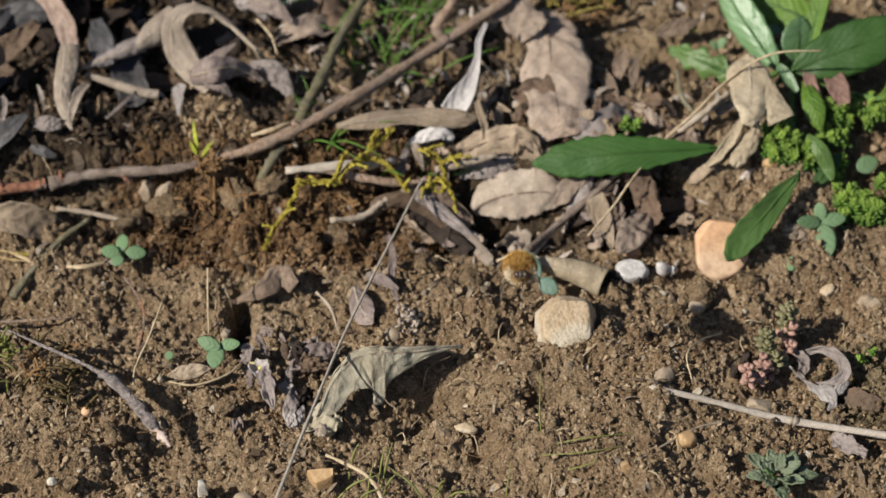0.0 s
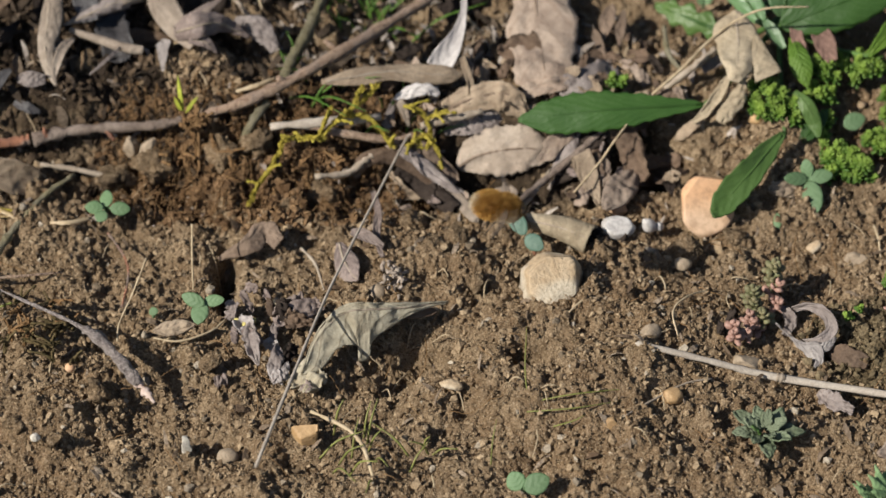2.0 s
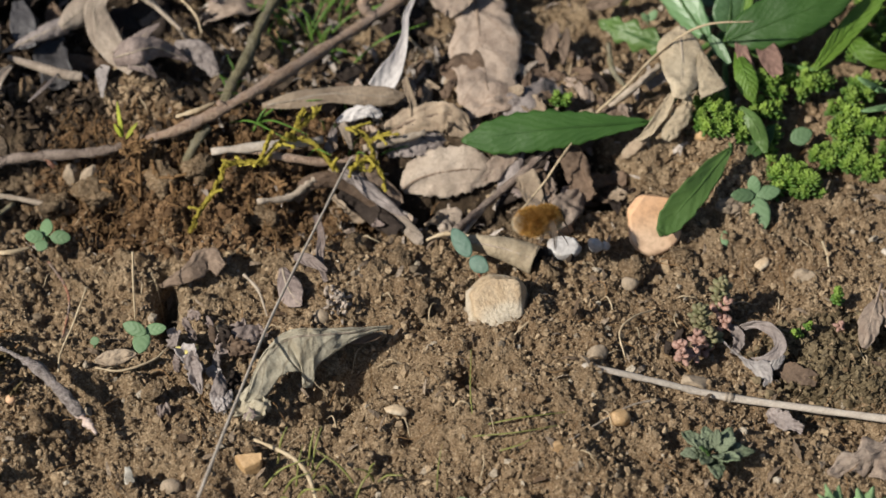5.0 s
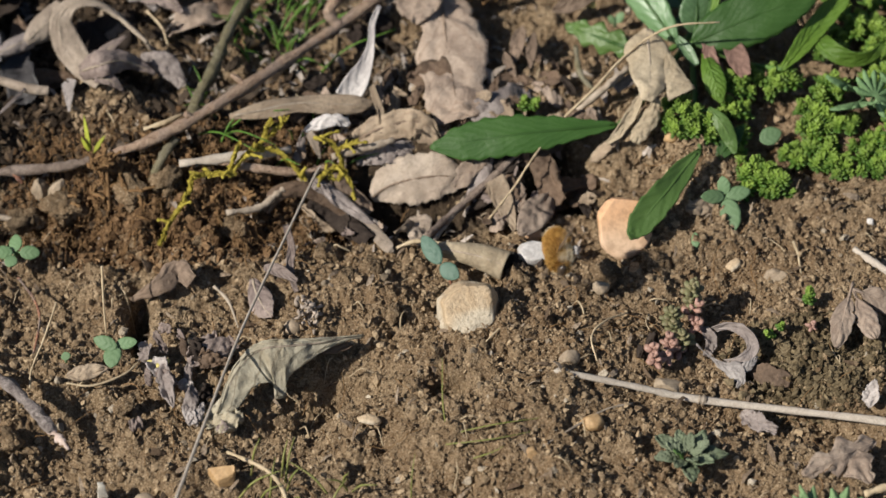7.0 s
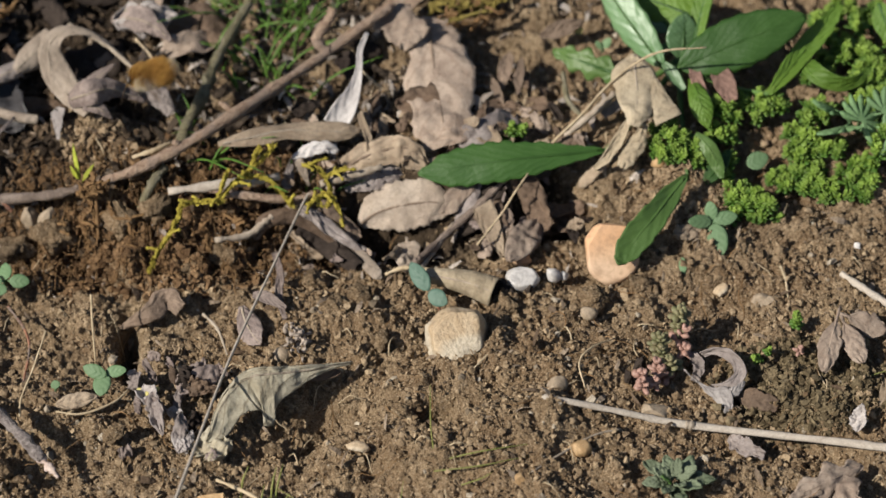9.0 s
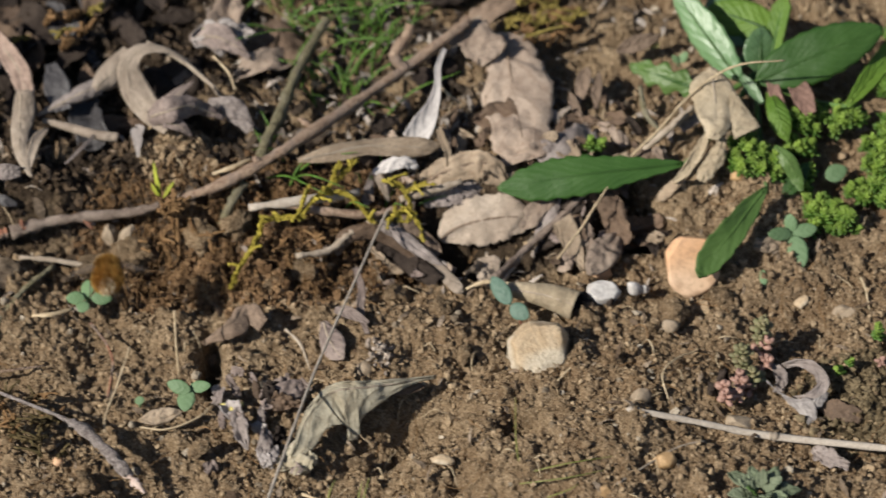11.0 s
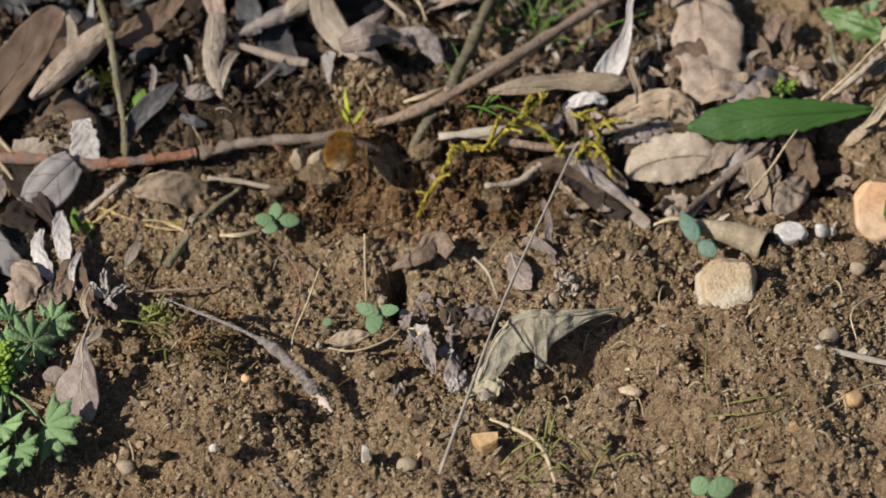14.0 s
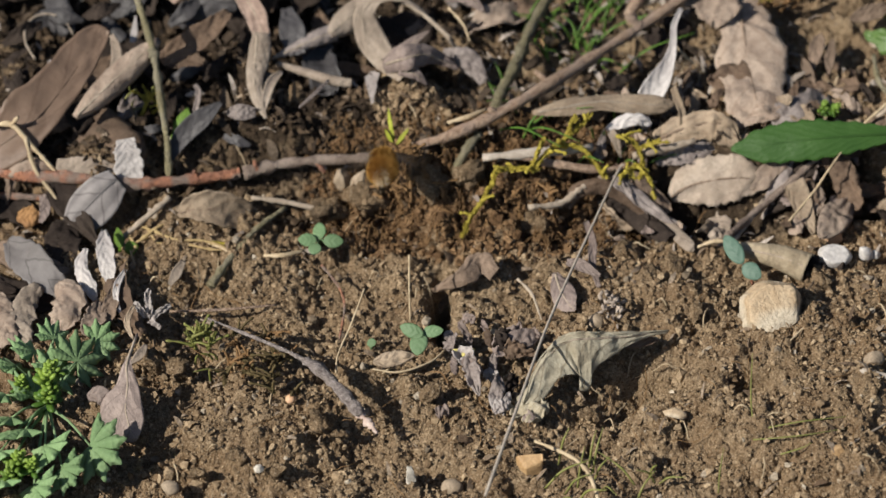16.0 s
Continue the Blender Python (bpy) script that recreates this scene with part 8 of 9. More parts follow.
def cut_leaf_plants():
    rows = (
        ("cut-leaved green plant with toothed leaves", (-0.1549, -0.0620, -0.0001), CUT_GREEN,
         (((-0.1478, -0.0523, 0.0066), 0.0085, 60), ((-0.1589, -0.0494, 0.0068), 0.0075, 130), ((-0.1433, -0.0443, 0.0057), 0.0062, 20), ((-0.1587, -0.0777, 0.0083), 0.0095, 200), ((-0.1421, -0.0818, 0.0063), 0.0100, 320), ((-0.1540, -0.0458, 0.0083), 0.0060, 80),
          ((-0.1649, -0.0651, 0.0075), 0.0080, 170), ((-0.1648, -0.0836, 0.0063), 0.0080, 220), ((-0.1488, -0.0888, 0.0056), 0.0070, 300), ((-0.1633, -0.0523, 0.0046), 0.0075, 150), ((-0.1528, -0.0550, 0.0053), 0.0080, 70), ((-0.1629, -0.0721, 0.0066), 0.0090, 190), ((-0.1535, -0.0820, 0.0066), 0.0090, 260),
          ((-0.1581, -0.0624, 0.0046), 0.0080, 100), ((-0.1692, -0.0510, 0.0054), 0.0080, 120), ((-0.1637, -0.0912, 0.0040), 0.0085, 210), ((-0.1558, -0.0927, 0.0035), 0.0080, 280))),
        ("feathery grey-green plant beside stonecrop", (0.1435, 0.0321, 0.0103), FEATHER_GREEN,
         (((0.1395, 0.0268, 0.0176), 0.0075, 200), ((0.1439, 0.0265, 0.0198), 0.0075, 60), ((0.1520, 0.0233, 0.0183), 0.0085, 340), ((0.1370, 0.0325, 0.0187), 0.0060, 140), ((0.1502, 0.0285, 0.0207), 0.0070, 30))),
        ("cut-leaved green plant on bare soil", (0.1169, -0.1027, -0.0000), CUT_GREEN,
         (((0.1163, -0.1064, 0.0043), 0.0085, 90), ((0.1220, -0.1065, 0.0036), 0.0075, 40), ((0.1121, -0.1069, 0.0039), 0.0065, 130))))
    for k, (label, at, m, fans) in enumerate(rows):
        ob = root("cut_leaf_plant", at, label, "plant")
        b = np.array(at)
        for i, (p, s, a) in enumerate(fans):
            me = fan_mesh("leaf", s * 1.08, m, *((9, 0, i + 9 * k, 0.20) if k == 1 else (7, 2, i + 9 * k, 0.45)))
            q = under("leaf", me, ob, at=np.array(p) - b)
            q.rotation_euler = (radians(40), radians(-6), radians(a))
            thicken(q, 0.0003)
            under("stalk", tube_mesh("stalk", [b, (b + np.array(p)) / 2 + (0, 0, 0.002), np.array(p)], [0.0005, 0.0004, 0.0003], m, origin=b, sides=6, steps=3), ob)
        if k == 0:
            for p, s in (((-0.1532, -0.0606, 0.0090), 1.3), ((-0.1538, -0.0628, 0.0071), 1.5), ((-0.1542, -0.0650, 0.0042), 1.4), ((-0.1611, -0.0608, 0.0051), 1.0), ((-0.1596, -0.0883, 0.0050), 1.3), ((-0.1617, -0.0905, 0.0033), 1.1), ((-0.1559, -0.0894, 0.0052), 1.0)):
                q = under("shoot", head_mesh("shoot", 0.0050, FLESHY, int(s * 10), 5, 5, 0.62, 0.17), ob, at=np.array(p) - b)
                q.scale = (s, s, s)


# ---- grass and moss ----
def grass(label, roots, seed, material, count, height, lean=(0, 0), spread=0.006):
    rng = np.random.default_rng(seed)
    ob = root("grass_tuft", roots, label, "grass")
    b = np.array(roots)
    for i in range(count):
        s = b + np.array((rng.normal(0, spread), rng.normal(0, spread), 0))
        s[2] = float(land(s[0], s[1])) - 0.0005
        h = height * rng.uniform(0.55, 1.15)
        d = np.array((lean[0] + rng.normal(0, 0.5), lean[1] + rng.normal(0, 0.4), 1.0))
        m1, t = s + d * h * 0.5, s + d * h * 0.8 + np.array((d[0], d[1], -0.15)) * h * 0.5
        under("blade", tube_mesh("blade", [s, m1, t], [0.00032, 0.00034, 0.00010], material, sides=5, steps=5, knobs=0.03, flat=0.35, origin=b), ob)


def grasses():
    grass("bright green grass tuft among litter", (-0.0174, 0.0622, 0.0119), 1, GRASS, 14, 0.014, (0.1, 0), 0.006)
    grass("green grass tuft behind twigs", (-0.0103, 0.0778, 0.0128), 2, GRASS, 12, 0.013, (-0.1, 0), 0.007)
    grass("green grass blades beside a twig", (-0.0374, 0.0410, 0.0111), 3, GRASS, 7, 0.010, (-0.1, 0), 0.002)
    grass("green grass blades under a twig", (-0.0286, 0.0295, 0.0123), 4, GRASS, 9, 0.011, (0.6, -0.2), 0.005)
    grass("short green grass under yellow moss", (-0.0022, 0.0284, 0.0091), 5, GRASS, 8, 0.010, (0.2, 0), 0.006)
    grass("thin grass tuft beside a stone", (-0.0205, -0.0926, 0.0009), 6, GRASS_OLIVE, 10, 0.014, (0.2, 0.0), 0.004)
    grass("small grass tuft in soil", (-0.1130, -0.0476, 0.0027), 7, GRASS_OLIVE, 6, 0.005, (0, 0), 0.0025)
    grass("short olive grass on soil", (-0.0034, -0.0905, 0.0018), 8, GRASS_OLIVE, 6, 0.010, (0, 0), 0.006)
    grass("lush green grass tuft behind a knotty twig", (-0.0111, 0.0797, 0.0132), 21, GRASS, 26, 0.019, (0.25, 0.1), 0.007)
    grass("green grass blades by an olive twig", (-0.0187, 0.0616, 0.0120), 22, GRASS, 10, 0.013, (0.1, 0), 0.004)
    grass("long green grass blades lying over litter", (-0.0340, 0.0887, 0.0131), 23, GRASS, 7, 0.020, (0.9, 0.3), 0.006)
    grass("green grass tuft at the litter's back", (-0.0067, 0.0954, 0.0141), 24, GRASS, 18, 0.018, (0.1, 0.1), 0.008)
    grass("dark grass blades in leaf litter", (-0.0285, 0.0927, 0.0150), 9, GRASS, 12, 0.026, (-0.5, 0.1), 0.010)
    grass("small green grass sprout in litter", (-0.1345, 0.0416, 0.0109), 10, GRASS_OLIVE, 7, 0.008, (0, 0), 0.004)
    for label, pts in (
            ("thin upright green grass blade", [(0.0255, -0.0767, 0.0065), (0.0247, -0.0724, 0.0136), (0.0250, -0.0666, 0.0232)]),
            ("thin green grass blade lying on soil", [(0.0257, -0.0784, 0.0073), (0.0369, -0.0773, 0.0093), (0.0509, -0.0730, 0.0068)]),
            ("thin pale green grass blade on soil", [(0.0251, -0.0809, 0.0066), (0.0368, -0.0818, 0.0090), (0.0493, -0.0771, 0.0067)]),
            ("short olive grass blade on soil", [(0.0318, -0.0856, 0.0063), (0.0368, -0.0846, 0.0073), (0.0397, -0.0831, 0.0078)]),
            ("thin grass blade in loose soil", [(0.0159, -0.0949, 0.0021), (0.0163, -0.0915, 0.0069), (0.0173, -0.0876, 0.0111)]),
            ("thin grass blade in crumbly soil", [(0.1349, -0.0523, 0.0025), (0.1408, -0.0507, 0.0035), (0.1485, -0.0480, 0.0031)]),
            ("green grass blade lying over litter", [(-0.0390, 0.0896, 0.0247), (-0.0297, 0.0803, 0.0228), (-0.0235, 0.0794, 0.0211)])):
        twig("wild_grass", pts, [0.0003, 0.00032, 0.0001], GRASS_OLIVE, label, "grass", sides=5, knobs=0.03, flat=0.5)


def moss_strand(label, pts, seed, material=None, radius=0.00036):
    """A branching strand set with tiny scale leaves."""
    material = material or MOSS_YELLOW
    rng = np.random.default_rng(seed)
    ob = root("moss_strand", pts[0], label, "moss")
    b = np.array(pts[0])
    under("stem", tube_mesh("stem", pts, [radius, radius, radius * 0.7], material, origin=b, sides=6, knobs=0.25), ob)
    line = smooth_line(pts, 7)
    verts, faces = [], []
    for k, p in enumerate(line):
        run = line[min(k + 1, len(line) - 1)] - line[max(k - 1, 0)]
        run = run / (np.linalg.norm(run) + 1e-9)
        for _ in range(11):
            d = rng.normal(0, 1, 3)
            d[2] = abs(d[2])
            d = d / np.linalg.norm(d) + run * 2.2
            d /= np.linalg.norm(d)
            e = np.cross(d, rng.normal(0, 1, 3))
            e /= np.linalg.norm(e)
            ln = radius * rng.uniform(1.8, 3.2)
            s = len(verts)
            o = p - b + rng.normal(0, radius * 0.5, 3)
            g = np.cross(d, e)
            verts += [o + e * ln * 0.28, o - e * ln * 0.28, o + d * ln * 0.6 + g * ln * 0.12, o + d * ln]
            faces += [(s, s + 1, s + 2), (s + 1, s + 3, s + 2), (s + 3, s, s + 2)]
    under("fuzz", mesh_of("fuzz", verts, faces, material, False), ob)["kind"] = "stuff"
    for i in range(3):
        p = line[int(rng.integers(1, len(line) - 1))]
        q = p + np.array((rng.normal(0, 0.003), rng.normal(0, 0.002), rng.uniform(0.000, 0.003)))
        under("side_shoot", tube_mesh("side_shoot", [p, (p + q) / 2 + (0, 0, 0.0005), q], [radius, radius * 1.1, radius * 0.5], material, origin=b, sides=6, steps=4, knobs=0.35), ob)


def mosses():
    moss_strand("yellow moss strand trailing over twigs", [(-0.0400, 0.0094, 0.0102), (-0.0392, 0.0109, 0.0134), (-0.0346, 0.0114, 0.0141), (-0.0289, 0.0120, 0.0135)], 1, radius=0.00055)
    moss_strand("yellow moss strand trailing over twigs", [(-0.0400, 0.0100, 0.0107), (-0.0431, 0.0065, 0.0068), (-0.0461, 0.0022, 0.0046), (-0.0481, -0.0026, 0.0033)], 2, radius=0.00050)
    moss_strand("yellow moss strand trailing over twigs", [(-0.0298, 0.0119, 0.0136), (-0.0282, 0.0139, 0.0173), (-0.0267, 0.0161, 0.0200)], 3, radius=0.00050)
    moss_strand("yellow moss strand trailing over twigs", [(-0.0293, 0.0119, 0.0135), (-0.0240, 0.0160, 0.0173), (-0.0186, 0.0195, 0.0196), (-0.0145, 0.0233, 0.0214)], 4, radius=0.00058)
    moss_strand("yellow moss strand trailing over twigs", [(-0.0232, 0.0165, 0.0175), (-0.0171, 0.0175, 0.0165), (-0.0133, 0.0161, 0.0129), (-0.0100, 0.0143, 0.0090)], 5, radius=0.00055)
    moss_strand("yellow moss strand trailing over twigs", [(-0.0068, 0.0223, 0.0159), (-0.0023, 0.0211, 0.0150), (0.0001, 0.0186, 0.0115), (0.0007, 0.0165, 0.0083)], 6, radius=0.00050)
    moss_strand("yellow moss strand trailing over twigs", [(0.0004, 0.0175, 0.0094), (-0.0026, 0.0164, 0.0090), (-0.0063, 0.0147, 0.0073)], 7, radius=0.00050)
    moss_strand("yellow moss strand trailing over twigs", [(0.0007, 0.0168, 0.0086), (-0.0011, 0.0146, 0.0059), (-0.0027, 0.0127, 0.0035)], 8, radius=0.00055)
    moss_strand("yellow moss strand trailing over twigs", [(0.0010, 0.0168, 0.0086), (0.0026, 0.0144, 0.0050), (0.0034, 0.0116, 0.0018)], 9, radius=0.00050)
    moss_strand("yellow moss strand trailing over twigs", [(-0.0003, 0.0198, 0.0135), (0.0020, 0.0208, 0.0140), (0.0043, 0.0217, 0.0144)], 12, radius=0.00045)
    moss_strand("yellow moss strand trailing over twigs", [(-0.0201, 0.0184, 0.0192), (-0.0194, 0.0198, 0.0210), (-0.0181, 0.0214, 0.0226)], 13, radius=0.00050)
    for i, (p, q) in enumerate((((-0.0667, 0.0234, 0.0128), (-0.0682, 0.0305, 0.0194)), ((-0.0660, 0.0227, 0.0127), (-0.0625, 0.0248, 0.0171)), ((-0.0670, 0.0234, 0.0127), (-0.0690, 0.0248, 0.0167)))):
        leaf("moss_shoot", p, q, 0.0012, SHOOT_YELLOW, "thin yellow moss shoot in dark soil", "moss", shape="lance", bend=20, roll=40, facing=(-0.3, -0.8, 0.5), seed=700 + i, rows=10, cols=4)
    moss_strand("yellow green moss strand in dark litter", [(-0.1359, 0.0358, 0.0120), (-0.1340, 0.0380, 0.0152), (-0.1312, 0.0405, 0.0175)], 10)
    moss_strand("yellow green moss strand among dead leaves", [(-0.1329, 0.0370, 0.0119), (-0.1305, 0.0381, 0.0140), (-0.1374, 0.0397, 0.0168)], 11)
    b = "brown fuzzy moss on old wood and soil"
    for i, p in enumerate(((-0.1064, -0.0504, 0.0043), (-0.1019, -0.0537, 0.0036), (-0.0975, -0.0544, 0.0032), (-0.1048, -0.0550, 0.0029), (-0.0948, -0.0491, 0.0029), (-0.0998, -0.0505, 0.0045), (-0.1078, -0.0534, 0.0032), (-0.0901, -0.0605, 0.0032), (-0.1059, -0.0513, 0.0032), (-0.1036, -0.0523, 0.0028), (-0.0996, -0.0394, 0.0021), (-0.1096, -0.0578, 0.0032), (-0.1058, -0.0443, 0.0031), (-0.0928, -0.0483, 0.0018), (-0.0955, -0.0487, 0.0021), (-0.0993, -0.0418, 0.0025), (-0.0987, -0.0581, 0.0027), (-0.1008, -0.0550, 0.0025), (-0.0988, -0.0394, 0.0021), (-0.0968, -0.0513, 0.0021), (-0.1054, -0.0383, 0.0017), (-0.0950, -0.0486, 0.0020), (-0.0972, -0.0583, 0.0027), (-0.0973, -0.0595, 0.0029))):
        a = np.array(p)
        w = 2.4 * i
        moss_strand(b, [a, a + (0.0015 * math.cos(w), 0.0012 * math.sin(w), 0.0022), a + (0.0035 * math.cos(w), 0.003 * math.sin(w), 0.0026)], 20 + i, MOSS_DARK if i % 3 else MOSS_BROWN, 0.0004)
    for i, p in enumerate(((0.0311, 0.0756, 0.0149), (0.0359, 0.0782, 0.0157), (0.0406, 0.0743, 0.0150), (0.0463, 0.0798, 0.0165), (0.0342, 0.0728, 0.0141), (0.0329, 0.0740, 0.0150), (0.0438, 0.0755, 0.0150), (0.0288, 0.0796, 0.0156), (-0.1712, 0.0829, 0.0145), (-0.1095, 0.0816, 0.0156), (0.0389, 0.0843, 0.0137), (0.0414, 0.0816, 0.0134), (0.0406, 0.0820, 0.0134), (0.0302, 0.0888, 0.0138), (0.0438, 0.0845, 0.0144), (0.0435, 0.0904, 0.0160), (0.0369, 0.0899, 0.0152), (0.0379, 0.0863, 0.0141), (0.0301, 0.0914, 0.0147), (0.0337, 0.0831, 0.0128), (0.0414, 0.0902, 0.0158), (0.0419, 0.0904, 0.0159), (0.0392, 0.0909, 0.0157), (0.0295, 0.0842, 0.0127))):
        a = np.array(p)
        moss_strand("olive yellow moss cushion strand on soil", [a, a + (0.002, 0.001, 0.003), a + (0.005, 0.001, 0.004)], 40 + i, MOSS_OLIVE if i % 2 else MOSS_BROWN, 0.0005)
    for i, p in enumerate(((-0.0645, 0.0183, 0.0123), (-0.0590, 0.0167, 0.0117), (-0.0544, 0.0129, 0.0090), (-0.0668, 0.0145, 0.0073), (-0.0747, 0.0173, 0.0068), (-0.0344, 0.0104, 0.0071), (-0.0252, 0.0121, 0.0076), (-0.0420, 0.0041, 0.0026), (-0.0512, 0.0052, 0.0037))):
        a = np.array(p)
        moss_strand("brown root fibres at a soil step", [a, a + (0.001, -0.003, -0.002), a + (0.002, -0.005, -0.006)], 60 + i, MOSS_BROWN, 0.0005)
    moss_strand("brown moss wrapped round a twig end", [(-0.0662, 0.0169, 0.0160), (-0.0646, 0.0154, 0.0165), (-0.0629, 0.0160, 0.0154)], 80, MOSS_BROWN, 0.0005)
    moss_strand("brown moss wrapped round a twig end", [(-0.0652, 0.0156, 0.0155), (-0.0636, 0.0141, 0.0160), (-0.0619, 0.0148, 0.0148)], 81, MOSS_BROWN, 0.0005)
    moss_strand("brown moss wrapped round a twig end", [(-0.0642, 0.0170, 0.0166), (-0.0626, 0.0155, 0.0171), (-0.0609, 0.0161, 0.0159)], 82, MOSS_BROWN, 0.0005)
    moss_strand("brown moss wrapped round a twig end", [(-0.0670, 0.0157, 0.0151), (-0.0654, 0.0143, 0.0155), (-0.0637, 0.0149, 0.0144)], 83, MOSS_BROWN, 0.0005)
    moss_strand("golden brown moss strand in leaf litter", [(-0.0996, 0.0887, 0.0191), (-0.0979, 0.0868, 0.0228), (-0.0961, 0.0880, 0.0225)], 90, MOSS_BROWN, 0.0007)
    moss_strand("golden brown moss strand in leaf litter", [(-0.0963, 0.0836, 0.0182), (-0.0947, 0.0815, 0.0220), (-0.0929, 0.0830, 0.0214)], 91, MOSS_OLIVE, 0.0006)
    moss_strand("golden brown moss strand in leaf litter", [(-0.0931, 0.0884, 0.0200), (-0.0915, 0.0865, 0.0237), (-0.0897, 0.0878, 0.0233)], 92, MOSS_BROWN, 0.0007)
    moss_strand("golden brown moss strand in leaf litter", [(-0.0899, 0.0834, 0.0189), (-0.0883, 0.0815, 0.0226), (-0.0865, 0.0828, 0.0222)], 93, MOSS_BROWN, 0.0007)
    moss_strand("golden brown moss strand in leaf litter", [(-0.0875, 0.0894, 0.0209), (-0.0859, 0.0875, 0.0246), (-0.0841, 0.0890, 0.0240)], 94, MOSS_OLIVE, 0.0006)
    moss_strand("golden brown moss strand in leaf litter", [(-0.0947, 0.0791, 0.0178), (-0.0930, 0.0768, 0.0219), (-0.0912, 0.0786, 0.0210)], 95, MOSS_BROWN, 0.0007)
    for i, p in enumerate(((-0.1176, -0.0443, 0.0027), (-0.1162, -0.0428, 0.0025), (-0.1143, -0.0452, 0.0032), (-0.1133, -0.0427, 0.0027), (-0.1171, -0.0405, 0.0019), (-0.1152, -0.0403, 0.0020))):
        a = np.array(p)
        moss_strand("dark green moss tuft on soil", [a, a + (0.0008 * (i % 3 - 1), 0.0005, 0.003), a + (0.002 * (i % 3 - 1), 0.001, 0.005)], 120 + i, GRASS_OLIVE, 0.0004)


def seed_head():
    ob = root("seed_cluster", (-0.0093, -0.0334, 0.0019), "pale knobbly dry seed cluster on soil", "seeds")
    b = np.array(ob.location)
    rng = random.Random(4)
    for i in range(46):
        me = stone_mesh("seed", (0.0010, 0.0009, 0.0021), SEED_HUSK, 300 + i, 2, level=2, lump=0.8)
        q = under("seed", me, ob, at=(rng.gauss(0, 0.0015), rng.gauss(0.0010, 0.0028), 0.0004 + rng.random() * 0.0055))
        q.rotation_euler = (rng.random() * 3, rng.random() * 3, 0)
    fl = root("petal_scrap", (-0.0501, -0.0447, 0.0008), "tiny yellow petal scraps on soil", "petal")
    for i, p in enumerate(((-0.0509, -0.0465, 0.0031), (-0.0491, -0.0480, 0.0032), (-0.0465, -0.0453, 0.0019))):
        leaf("petal", p, np.array(p) + (0.0016, 0.0006, 0.0006), 0.0014, PETAL, "", parent=fl, shape="oval", bend=20, seed=i, rows=6, cols=4)


green_plant()
stonecrop()
seedlings()
cut_leaf_plants()
grasses()
mosses()
seed_head()


# ---- the bee fly ----
def fur_mesh(name, centre, radii, count, length, material, seed, back=1.0):
    """Short hairs over an egg-shaped body."""
    rng = np.random.default_rng(seed)
    verts, faces = [], []
    c, r = np.array(centre), np.array(radii)
    for _ in range(count):
        d = rng.normal(size=3)
        d /= np.linalg.norm(d)
        p = c + d * r * 0.95
        g = d / r
        g = g / np.linalg.norm(g) + np.array((-back, 0, 0)) + rng.normal(0, 0.25, 3)
        g /= np.linalg.norm(g)
        e = np.cross(g, rng.normal(size=3))
        e /= np.linalg.norm(e)
        ln = length * rng.uniform(0.6, 1.2)
        s = len(verts)
        verts += [p + e * 0.00004, p - e * 0.00004, p + g * ln * 0.6 + e * 0.00004, p + g * ln * 0.6 - e * 0.00004, p + g * ln]
        faces += [(s, s + 1, s + 3, s + 2), (s + 2, s + 3, s + 4)]
    return mesh_of(name, verts, faces, material, False)


def egg_mesh(name, centre, radii, material):
    bm = bmesh.new()
    bmesh.ops.create_uvsphere(bm, u_segments=20, v_segments=14, radius=1.0)
    for v in bm.verts:
        v.co = Vector((centre[0] + v.co.x * radii[0], centre[1] + v.co.y * radii[1], centre[2] + v.co.z * radii[2]))
    me = bpy.data.meshes.new(name)
    bm.to_mesh(me)
    bm.free()
    me.materials.append(material)
    me.polygons.foreach_set("use_smooth", np.ones(len(me.polygons), bool))
    return me


